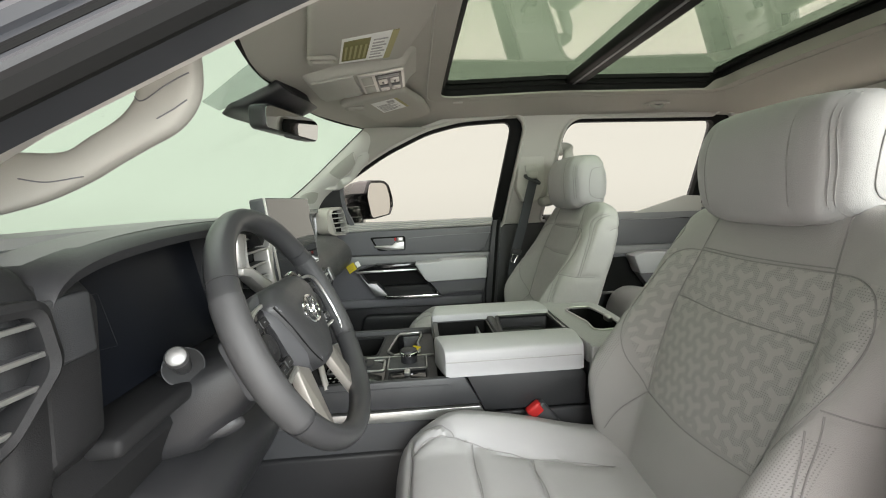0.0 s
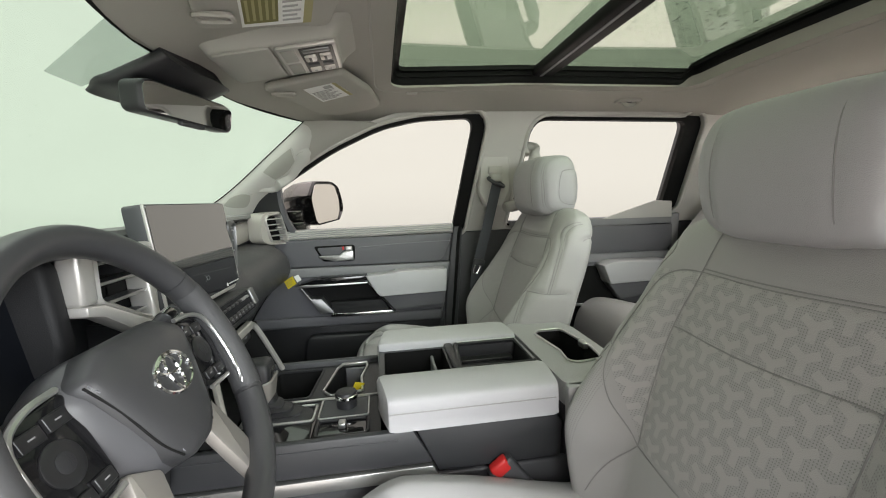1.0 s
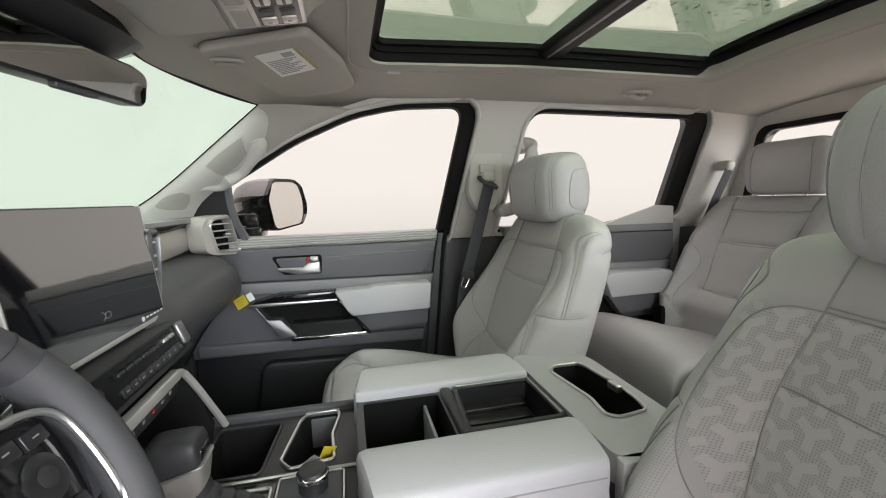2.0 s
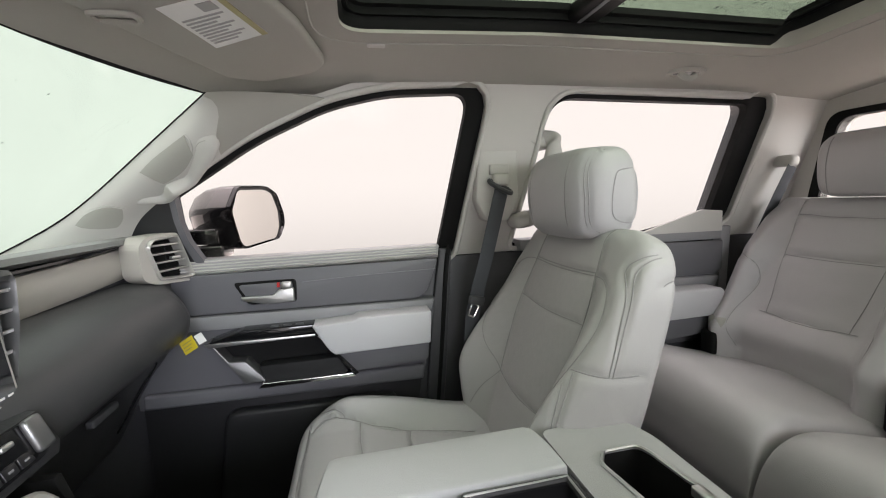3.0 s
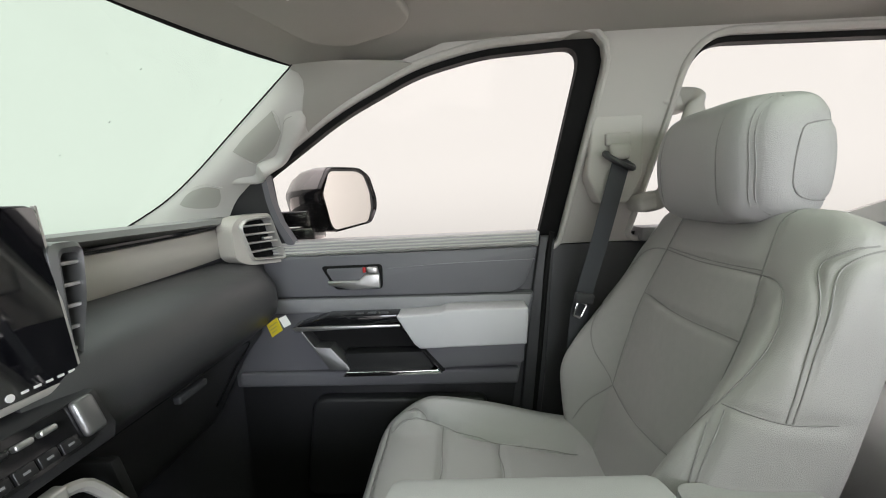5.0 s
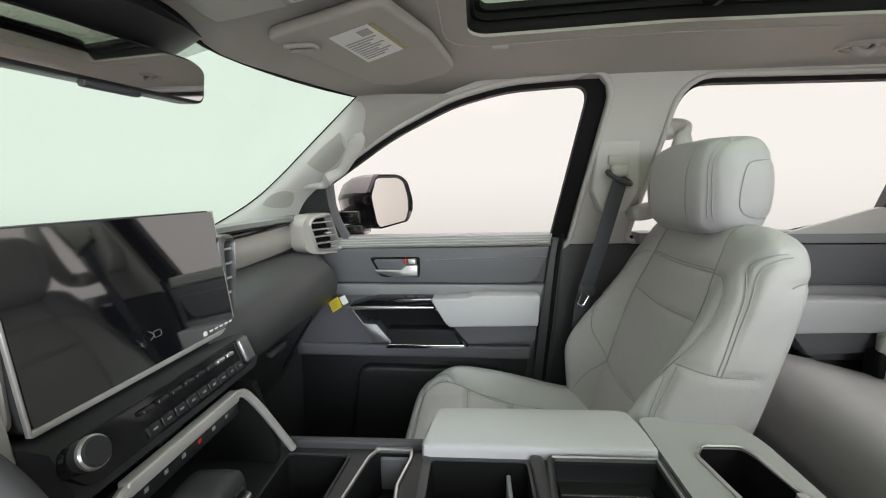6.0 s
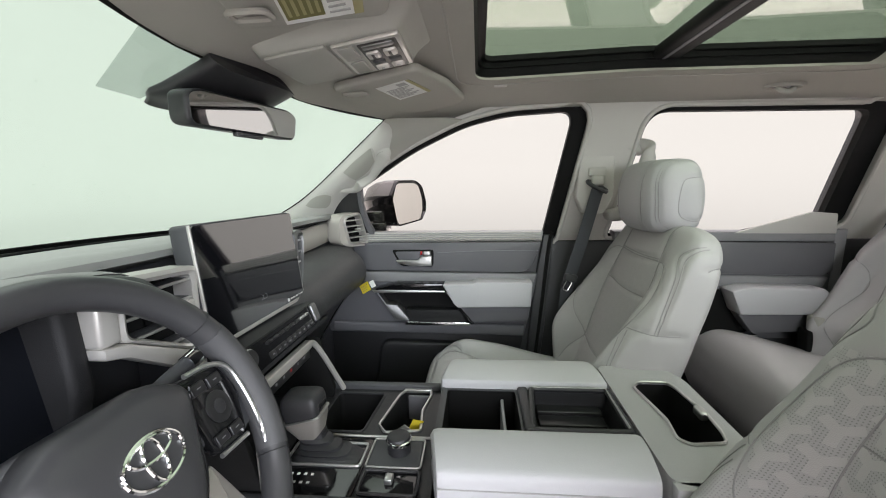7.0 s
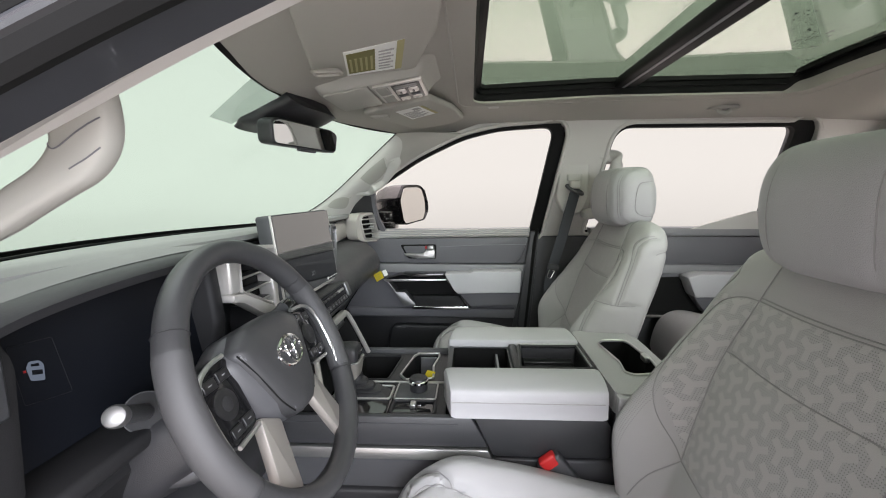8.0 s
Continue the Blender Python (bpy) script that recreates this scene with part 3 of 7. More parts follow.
for side, tag in ((1, "passenger"), (-1, "driver")):
    a, b = curve(WS_EDGE, 6), curve(WIN_EDGE if side == 1 else DOOR_EDGE, 6)
    rings = []
    for p, q in zip(a, b):
        mid = (p + q) / 2 + Vector((0.012, -0.040, 0.004))
        ring = [(1 - t) ** 2 * p + 2 * t * (1 - t) * mid + t * t * q for t in [i / 8 for i in range(9)]]
        rings.append([(v.x, side * v.y, v.z) for v in ring])
    if side == 1:
        sheet = loft(rings, False, False)
        PILLAR_SKIN = bvhtree.BVHTree.FromBMesh(sheet)
        sheet.free()
    cheek = []
    for k in range(11):
        row = []
        for c in range(9):
            u = CHEEK[c] + (24 - CHEEK[c]) * k / 10
            i = min(int(u), 23)
            p = Vector(rings[i][c]).lerp(Vector(rings[i + 1][c]), u - i)
            row.append((p.x, p.y - side * 0.004, p.z))
        cheek.append(row)
    tagged(part("headliner_cheek", thicken(loft(cheek, False, False), -0.003 * side), HEADLINER, angle=60), "warm grey cloth headliner corner over the windscreen pillar", "headliner", kind="structure")
    ob = part("pillar_trim", thicken(loft(rings, False, False), -0.01 * side), PILLAR, angle=60)
    tagged(ob, "pale grey plastic windscreen pillar trim", "pillar trim", kind="structure")

# windscreen
def screen_point(u, v):
    y = (u * 2 - 1) * 0.74
    k = abs(y) / 0.66
    v = v * 1.12
    top = Vector((windscreen_top(y * 0.93) - 0.006, y * 0.95, 1.140 + 0.020 * k * k))
    low = Vector((-0.90 + 0.26 * k * k, y, 0.80))
    p = low.lerp(top, v)
    return p + Vector((-0.022, 0, 0.014)) * math.sin(math.pi * min(v, 1))


ws = loft([[screen_point(i / 24, j / 8) for j in range(9)] for i in range(25)], False, False)
ws = part("windscreen", thicken(ws, 0.005), GLASS_GREEN)
tagged(ws, "green-tinted windscreen glass with a few rain drops", "windscreen", kind="structure")

rows = []
for _ in range(80):
    u, v = rng.uniform(0.08, 0.92), rng.choice((rng.uniform(0.02, 0.12), rng.uniform(0.1, 0.85)))
    a = screen_point(u, v)
    nrm = (screen_point(u + 0.01, v) - a).cross(screen_point(u, v + 0.01) - a).normalized()
    nrm = nrm if nrm.z > 0 else -nrm
    r = rng.uniform(0.0008, 0.0017)
    rows.append((a + nrm * 0.0055, (r, r * rng.uniform(1.0, 1.8)), r * 0.5, nrm))
tagged(part("rain_drops", drops(rows), DROP_GLASS), "scattered rain drops on the windscreen", "water drops", kind="stuff")
# dark band at the windscreen's foot
band = loft([[screen_point(i / 24, 0.0) + Vector((0.004, 0, -0.004)), screen_point(i / 24, 0.075) + Vector((0.004, 0, -0.004))] for i in range(25)], False, False)
tagged(part("trim", thicken(band, 0.002), BLACK), "black band at the foot of the windscreen", "trim", kind="structure")
# black edge lines: along the header and down the pillar
band = loft([[screen_point(0.06 + 0.88 * i / 24, 0.889 + 0.003 * step(0.3, 0.7, i / 24)) + Vector((0.005, 0, -0.005)), screen_point(0.06 + 0.88 * i / 24, 0.902) + Vector((0.005, 0, -0.005))] for i in range(25)], False, False)
tagged(part("trim", thicken(band, 0.002), BLACK), "black band along the windscreen's upper edge", "trim", kind="structure")
tagged(part("trim", tube(curve([(x - 0.002, y - 0.003, z) for x, y, z in WS_EDGE], 6), 0.0018), BLACK), "thin black rubber edge beside the windscreen pillar", "trim", kind="structure")
# dotted shade beside the camera cover
def screen_at(x):
    """Share of the windscreen's height at which its middle line lies at x."""
    lo, hi = 0.3, 1.0
    for _ in range(30):
        mid = (lo + hi) / 2
        lo, hi = (mid, hi) if screen_point(0.5, mid).x < x else (lo, mid)
    return lo


COVER_FOOT = screen_at(-0.405)
for sg in (-1, 1):
    w = 0.122 if sg == -1 else 0.085
    quad = [screen_point(0.5 + sg * a, b) + Vector((0.006, 0, -0.006)) for a, b in ((w, COVER_FOOT), (0.068, COVER_FOOT), (0.058, 0.895), (w + 0.040, 0.895))]
    bm = bmesh.new()
    bm.faces.new([bm.verts.new(q) for q in quad])
    tagged(part("trim", thicken(bm, 0.0012), FRIT), "grey dotted shade band on the windscreen", "trim", kind="structure")

# rear wall of the cab with its window
RW = round_poly([(-0.64, 0.80), (0.64, 0.80), (0.585, 1.098), (-0.585, 1.098)], 0.04)
tri_out = [(-0.80, 0.0), (0.80, 0.0), (0.80, 0.76), (0.66, 1.225), (-0.66, 1.225), (-0.80, 0.76)]


def x_plate(outer, holes, x0, x1):
    loops = [outer] + holes
    tri = geometry.tessellate_polygon([[Vector((y, z, 0)) for y, z in lp] for lp in loops])
    flat = [p for lp in loops for p in lp]
    bm = bmesh.new()
    a = [bm.verts.new((x0, y, z)) for y, z in flat]
    b = [bm.verts.new((x1, y, z)) for y, z in flat]
    for t in tri:
        bm.faces.new([a[i] for i in t])
        bm.faces.new([b[i] for i in t[::-1]])
    k = 0
    for lp in loops:
        n = len(lp)
        for i in range(n):
            bm.faces.new((a[k + i], a[k + (i + 1) % n], b[k + (i + 1) % n], b[k + i]))
        k += n
    return bm


ob = part("wall_rear", x_plate(tri_out, [RW], 1.535, 1.575), PILLAR, smooth=False)
tagged(ob, "pale grey rear cab wall with a window", "rear wall", kind="structure")
ob = part("window_3", x_plate(RW, [], 1.555, 1.559), GLASS_CLEAR, smooth=False)
tagged(ob, "rear cab window glass", "window", kind="structure")
ob = part("window_seal", loft([[(1.527, y, z), (1.527, y * 1.05, 0.945 + (z - 0.945) * 1.12), (1.565, y * 1.05, 0.945 + (z - 0.945) * 1.12), (1.565, y, z)] for y, z in RW], True, False, True), BLACK)
tagged(ob, "black rubber seal round the rear cab window", "seal", kind="structure")

ob = part("floor", rbox(-0.95, 1.575, -0.80, 0.80, -0.03, 0.0, 0), CARPET)
tagged(ob, "black carpeted cab floor", "floor", kind="structure")
ob = part("wall_front", rbox(-0.97, -0.90, -0.80, 0.80, 0.0, 0.80, 0), CARPET)
tagged(ob, "black footwell bulkhead", "bulkhead", kind="structure")
# ---- doors ----
def bars(rows, parent, name, mat, m=None):
    """Small flat print bars: (centre, half sizes) boxes."""
    for c, h in rows:
        b = rbox(c[0] - h[0], c[0] + h[0], c[1] - h[1], c[1] + h[1], c[2] - h[2], c[2] + h[2], 0)
        part(name, place(b, m) if m else b, mat, parent)


def door_front():
    d = thing("front_door", "closed front passenger door, slate trim with pale armrest and chrome strips", "car door")
    part("lower_panel", prism([(-0.46, 0.03), (0.21, 0.03), (0.275, 0.40), (-0.46, 0.41)], 0.765, 0.83, "y", 0.006), DARK_SOFT, d)
    part("map_pocket", prism(round_poly([(-0.30, 0.09), (0.14, 0.09), (0.20, 0.36), (-0.26, 0.37)], 0.04), 0.735, 0.775, "y", 0.012, 3), DARK_SOFT, d)
    part("mid_panel", prism([(-0.46, 0.40), (0.272, 0.395), (0.305, 0.55), (0.318, 0.63), (-0.46, 0.64)], 0.742, 0.83, "y", 0.008), DOOR_DARK, d)
    part("sloping_panel", prism([(-0.40, 0.600), (0.300, 0.592), (0.312, 0.628), (-0.40, 0.637)], 0.728, 0.75, "y", 0.006), DOOR_MID, d, "mid grey plastic panel")
    part("upper_panel", prism(round_poly([(-0.36, 0.640), (0.262, 0.632), (0.292, 0.650), (0.328, 0.742), (-0.36, 0.742)], 0.012), 0.734, 0.75, "y", 0.005), DOOR_DARK, d)
    part("edge_frame", prism([(0.25, 0.03), (0.30, 0.03), (0.345, 0.42), (0.372, 0.765), (0.336, 0.765), (0.31, 0.60)], 0.75, 0.82, "y", 0.006), DARK, d)
    part("edge_seal", tube(curve([(0.285, 0.755, 0.05), (0.325, 0.752, 0.42), (0.352, 0.75, 0.70), (0.365, 0.748, 0.775)], 6), 0.007), BLACK, d)
    sill = part("belt_trim", prism([(-0.345, 0.744), (0.330, 0.748), (0.335, 0.779), (-0.345, 0.779)], 0.744, 0.80, "y", 0.004), SILL, d, "pale grey ribbed window sill trim")
    for i in range(4):
        z = 0.753 + i * 0.0075
        part("rib", tube([(-0.335, 0.7435, z - 0.002), (0.0, 0.7435, z), (0.325, 0.7435, z + 0.001)], 0.0022), PILLAR, sill)
    part("sill_line", tube([(-0.34, 0.742, 0.7445), (0.0, 0.742, 0.746), (0.33, 0.742, 0.749)], 0.003), SILVER, d, "satin silver line")
    part("panel_stitch", tube(curve([(-0.04, 0.7325, 0.705), (0.12, 0.7325, 0.711), (0.318, 0.7325, 0.713)], 6), 0.0012), DOOR_MID, d)
    # inner handle
    rec = round_poly([(-0.208, 0.716), (-0.054, 0.716), (-0.056, 0.654), (-0.175, 0.656)], 0.012)
    h = part("handle_bowl", prism(rec, 0.729, 0.736, "y", 0.003), BLACK, d, "black handle surround")
    rec2 = round_poly([(-0.196, 0.710), (-0.063, 0.710), (-0.064, 0.661), (-0.170, 0.663)], 0.012)
    part("bowl_inside", prism(rec2, 0.7275, 0.731, "y", 0.001), DOOR_DARK, h)
    part("lever", prism([(-0.190, 0.680), (-0.112, 0.679), (-0.096, 0.693), (-0.060, 0.695), (-0.060, 0.659), (-0.13, 0.657), (-0.184, 0.670)], 0.716, 0.727, "y", 0.003, 3), SILVER, d, "satin chrome door lever")
    part("lock_tab", rbox(-0.101, -0.094, 0.720, 0.728, 0.698, 0.711, 0.002), RED, d, "red lock tab")
    part("lock_button", rbox(-0.090, -0.064, 0.715, 0.728, 0.694, 0.712, 0.004), SILVER, d)
    # armrest, switch panel and pocket
    part("armrest", prism([(-0.018, 0.602), (0.086, 0.606), (0.098, 0.613), (0.290, 0.612), (0.285, 0.525), (0.034, 0.521), (0.020, 0.535)], 0.662, 0.745, "y", 0.005, 3), LEATHER_LIGHT, d, "padded pale grey leather armrest")
    part("armrest_base", prism(round_poly([(0.034, 0.524), (0.284, 0.527), (0.280, 0.470), (0.078, 0.460)], 0.008), 0.690, 0.745, "y", 0.004), DOOR_DARK, d)
    part("switch_panel", prism([(-0.262, 0.580), (-0.185, 0.603), (-0.012, 0.602), (-0.012, 0.584), (-0.250, 0.574)], 0.680, 0.745, "y", 0.002), GLOSS, d, "glossy black switch panel")
    for i in range(3):
        part("switch", rbox(-0.12 + i * 0.03, -0.10 + i * 0.03, 0.690, 0.70, 0.600, 0.606, 0.002), DARK, d)
    part("chrome_strip", prism([(-0.272, 0.578), (-0.240, 0.580), (-0.012, 0.578), (-0.012, 0.573), (-0.262, 0.569)], 0.676, 0.682, "y", 0.001), SILVER, d, "chrome strip")
    part("pocket_back", prism([(-0.266, 0.570), (-0.020, 0.570), (0.082, 0.456), (-0.19, 0.452)], 0.732, 0.744, "y", 0), BLACK, d)
    part("pocket_floor", prism([(-0.155, 0.505), (0.040, 0.505), (0.068, 0.458), (-0.140, 0.458)], 0.690, 0.74, "y", 0.003), DASH_DIM_BLACK, d)
    part("pocket_corner", prism([(-0.268, 0.580), (-0.261, 0.578), (-0.224, 0.524), (-0.186, 0.522), (-0.146, 0.474), (-0.143, 0.465), (-0.190, 0.464)], 0.688, 0.735, "y", 0.0015), DARK_METAL, d, "satin silver pocket corner")
    part("pocket_strip", prism([(-0.146, 0.4665), (0.074, 0.465), (0.084, 0.455), (-0.156, 0.4545)], 0.670, 0.735, "y", 0.0015), CHROME, d, "chrome strip")
    part("pocket_edge", prism([(-0.012, 0.572), (-0.004, 0.572), (0.090, 0.458), (0.080, 0.456)], 0.680, 0.74, "y", 0.001), GLOSS, d)
    part("lower_ledge", prism([(-0.44, 0.408), (0.270, 0.398), (0.276, 0.440), (-0.44, 0.446)], 0.725, 0.75, "y", 0.008, 3), DOOR_DARK, d)
    part("corner_cover", plate([(-0.46, 0.765), (-0.290, 0.765), (-0.304, 0.86), (-0.300, 0.952), (-0.330, 0.946), (-0.388, 0.898), (-0.46, 0.83)], [], lambda x, z: glass_y(z) - 0.048, 0.036, 1), DARK_SOFT, d, "black mirror corner cover", smooth=False)
    part("window_post", plate(round_poly([(-0.312, 0.946), (-0.299, 0.950), (-0.300, 0.880), (-0.292, 0.830), (-0.268, 0.772), (-0.290, 0.772), (-0.308, 0.830), (-0.313, 0.880)], 0.006, 2), [], lambda x, z: glass_y(z) - 0.053, 0.030, 1), DOOR_DARK, d, "grey window guide post")
    return d


door_front()


def door_rear(side):
    d = thing("rear_door", "closed rear door, slate trim with pale armrest", "car door", group="rear doors")
    m = Matrix.Diagonal((1, side, 1, 1))
    P = lambda n, pts, y0, y1, r, mat, label="": part(n, place(prism(pts, y0, y1, "y", r), m), mat, d, label)
    P("lower_panel", [(0.60, 0.03), (1.10, 0.03), (1.26, 0.30), (1.28, 0.42), (0.60, 0.42)], 0.755, 0.82, 0.006, DARK)
    P("mid_panel", [(0.60, 0.40), (1.275, 0.40), (1.285, 0.63), (0.60, 0.64)], 0.735, 0.82, 0.006, DOOR_DARK)
    P("sloping_panel", [(0.62, 0.592), (1.255, 0.585), (1.27, 0.62), (0.62, 0.63)], 0.722, 0.745, 0.005, DOOR_MID, "mid grey plastic panel")
    P("upper_panel", [(0.60, 0.635), (1.255, 0.625), (1.285, 0.64), (1.285, 0.735), (0.60, 0.745)], 0.728, 0.745, 0.005, DOOR_DARK)
    P("belt_trim", [(0.575, 0.745), (1.285, 0.738), (1.285, 0.772), (0.575, 0.778)], 0.735, 0.80, 0.004, DOOR_MID, "pale grey window sill trim")
    P("corner_trim", [(0.96, 0.768), (1.285, 0.765), (1.283, 0.832), (1.205, 0.838)], 0.733, 0.747, 0.003, PILLAR, "pale grey triangular window corner trim")
    P("edge_frame", [(1.27, 0.30), (1.31, 0.42), (1.325, 0.78), (1.285, 0.78), (1.28, 0.42)], 0.738, 0.80, 0.005, DOOR_MID)
    P("armrest", [(0.930, 0.586), (0.98, 0.600), (1.215, 0.596), (1.236, 0.572), (1.225, 0.510), (0.962, 0.506)], 0.655, 0.735, 0.008, LEATHER_LIGHT, "padded pale grey leather armrest")
    P("armrest_base", [(0.965, 0.508), (1.222, 0.512), (1.21, 0.45), (1.02, 0.435)], 0.68, 0.735, 0.004, DOOR_DARK)
    P("pocket_back", [(0.74, 0.57), (0.93, 0.575), (1.03, 0.43), (0.80, 0.425)], 0.729, 0.737, 0.0, BLACK)
    P("chrome_strip", [(0.78, 0.432), (1.035, 0.432), (1.04, 0.422), (0.79, 0.420)], 0.678, 0.735, 0.002, CHROME, "chrome strip")
    return d


for side in (1, -1):
    door_rear(side)

# dark lower pillars between and behind the doors
for side in (1, -1):
    for x0, x1, top in ((0.20 if side == 1 else 0.42, 0.60, 0.742), (1.24, 1.535, 0.742)):
        y0, y1 = sorted((side * 0.768, side * 0.83))
        b = rbox(x0, x1, y0, y1, 0.0, top, 0.004)
        tagged(part("pillar_trim", b, DARK), "charcoal plastic lower pillar trim", "pillar trim", kind="structure")
    y0, y1 = sorted((side * 0.80, side * 0.84))
    tagged(part("wall_sill", rbox(-0.95, -0.42 if side == 1 else -0.46, y0, y1, 0.0, 0.80, 0.0), DARK), "dark footwell side wall", "side wall", kind="structure")

# ---- front passenger pillar: belt, guide and grab handle ----
belt = thing("seat_belt", "dark grey seat belt hanging from the middle pillar", "seat belt", group="seat belts")
part("adjuster_plate", prism(round_poly([(0.437, 1.050), (0.545, 1.055), (0.545, 0.90), (0.515, 0.84), (0.455, 0.84), (0.425, 0.90)], 0.012), 0.668, 0.74, "y", 0.006, 3), PILLAR, belt, "pale plastic height adjuster cover")
part("adjuster_button", rbox(0.462, 0.517, 0.660, 0.672, 0.965, 0.992, 0.004), PILLAR, belt)
part("guide", place(tube([Vector((0.034 * math.cos(a), 0.016 * math.sin(a), 0)) for a in [2 * math.pi * i / 24 for i in range(24)]], 0.0065, 8, True), pose(0.487, 0.652, 0.932, 25, 28, 0)), DARK, belt, "black belt guide loop")
part("guide_cap", rbox(0.468, 0.512, 0.646, 0.67, 0.935, 0.968, 0.008), PILLAR, belt)
web = [(0.490, 0.646, 0.930), (0.470, 0.650, 0.85), (0.445, 0.655, 0.75), (0.415, 0.660, 0.64), (0.402, 0.672, 0.55), (0.395, 0.690, 0.30), (0.392, 0.70, 0.10)]
rings = []
for p in curve(web, 6):
    rings.append([p + Vector((-0.021, -0.004, 0)), p + Vector((0.021, 0.004, 0)), p + Vector((0.021, 0.0056, 0)), p + Vector((-0.021, -0.0024, 0))])
part("webbing", loft(rings), BELT, belt)
tong = part("tongue", place(rbox(-0.022, 0.022, -0.008, 0.008, -0.012, 0.012, 0.005), pose(0.412, 0.652, 0.632, 0, 12, 10)), DARK, belt, "black belt tongue")
part("tongue_plate", place(tube(round_poly([(-0.011, 0, 0.0), (0.011, 0, 0.0), (0.009, 0, -0.034), (-0.009, 0, -0.034)], 0.003, 2), 0.0025, 6, True), pose(0.408, 0.650, 0.622, 0, 25, 10)), CHROME, tong, "chrome belt plate")

grab = thing("grab_handle", "pale plastic grab handle on the middle pillar", "grab handle", group="grab handles")
pts = curve([(0.592, 0.700, 1.062), (0.636, 0.662, 1.056), (0.640, 0.644, 1.032), (0.614, 0.634, 0.960), (0.592, 0.636, 0.890), (0.578, 0.650, 0.850), (0.560, 0.690, 0.838)], 6)
part("bar", tube(pts, 0.015, 14, False, 1.5), PILLAR, grab)
part("mount", place(rbox(-0.036, 0.036, -0.030, 0.030, -0.016, 0.016, 0.012, 4), pose(0.606, 0.688, 1.052, 0, 18, 0)), PILLAR, grab)
part("mount", place(rbox(-0.036, 0.034, -0.045, 0.030, -0.018, 0.018, 0.013, 4), pose(0.562, 0.690, 0.842, 0, -14, 0)), PILLAR, grab)

belt2 = thing("seat_belt", "dark grey rear seat belt hanging from its shoulder anchor", "seat belt", group="seat belts")
part("anchor", rbox(1.418, 1.458, 0.630, 0.70, 0.962, 0.998, 0.014, 4), PILLAR, belt2, "pale plastic belt anchor")
rings = []
for p in curve([(1.436, 0.638, 0.965), (1.418, 0.662, 0.88), (1.405, 0.690, 0.79), (1.385, 0.708, 0.70), (1.37, 0.716, 0.55), (1.36, 0.718, 0.47)], 5):
    rings.append([p + Vector((-0.015, 0, 0.009)), p + Vector((0.015, 0.0, -0.009)), p + Vector((0.015, 0.0016, -0.009)), p + Vector((-0.015, 0.0016, 0.009))])
part("webbing", loft(rings), BELT, belt2)

# ---- windscreen pillar handles ----
def skin_patch(upper, lower, lift, rows=6):
    """A thin moulded sheet lying on the passenger windscreen pillar between two lines of x and z."""
    a, b = curve([(x, 0, z) for x, z in upper], 5), curve([(x, 0, z) for x, z in lower], 5)
    grid = []
    for p, q in zip(a, b):
        line = []
        for i in range(rows + 1):
            c = p.lerp(q, i / rows)
            hit = PILLAR_SKIN.ray_cast(Vector((c.x, 0.3, c.z)), Vector((0, 1, 0)))
            if hit[0] is None:
                hit = PILLAR_SKIN.find_nearest(Vector((c.x, 0.66, c.z)))
            line.append(Vector((hit[0].x, hit[0].y - lift, hit[0].z)))
        grid.append(line)
    return thicken(loft(grid, False, False), 0.002)



def moulded_bar(rows, half, e=0.5):
    """A bar of rounded box section through rows of x, y, z and half width, broad along the pillar's face."""
    pts = curve([(x, y, z) for x, y, z, w in rows], 5)
    wide = curve([(w, 0, 0) for x, y, z, w in rows], 5)
    rings = []
    for i, p in enumerate(pts):
        t = (pts[min(i + 1, len(pts) - 1)] - pts[max(i - 1, 0)]).normalized()
        n = Vector((-t.z, 0, t.x)).normalized()
        ring = []
        for k in range(20):
            a = 2 * math.pi * k / 20
            ring.append(p + n * wide[i].x * sgn_pow(math.cos(a), e) + Vector((0, half * sgn_pow(math.sin(a), e), 0)))
        rings.append(ring)
    return loft(rings)


def on_surface(bm, lines, way):
    """Lines of x and z laid on the inner (way 1) or outer (way -1) face of a mesh."""
    tree = bvhtree.BVHTree.FromBMesh(bm)
    out = []
    for line in lines:
        pts = []
        for p in curve([(x, 0, z) for x, z in line], 6):
            hit = tree.ray_cast(Vector((p.x, 0.65 - 0.3 * way, p.z)), Vector((0, way, 0)))
            if hit[0] is not None:
                pts.append(hit[0])
        if len(pts) > 2:
            out.append(pts)
    return out


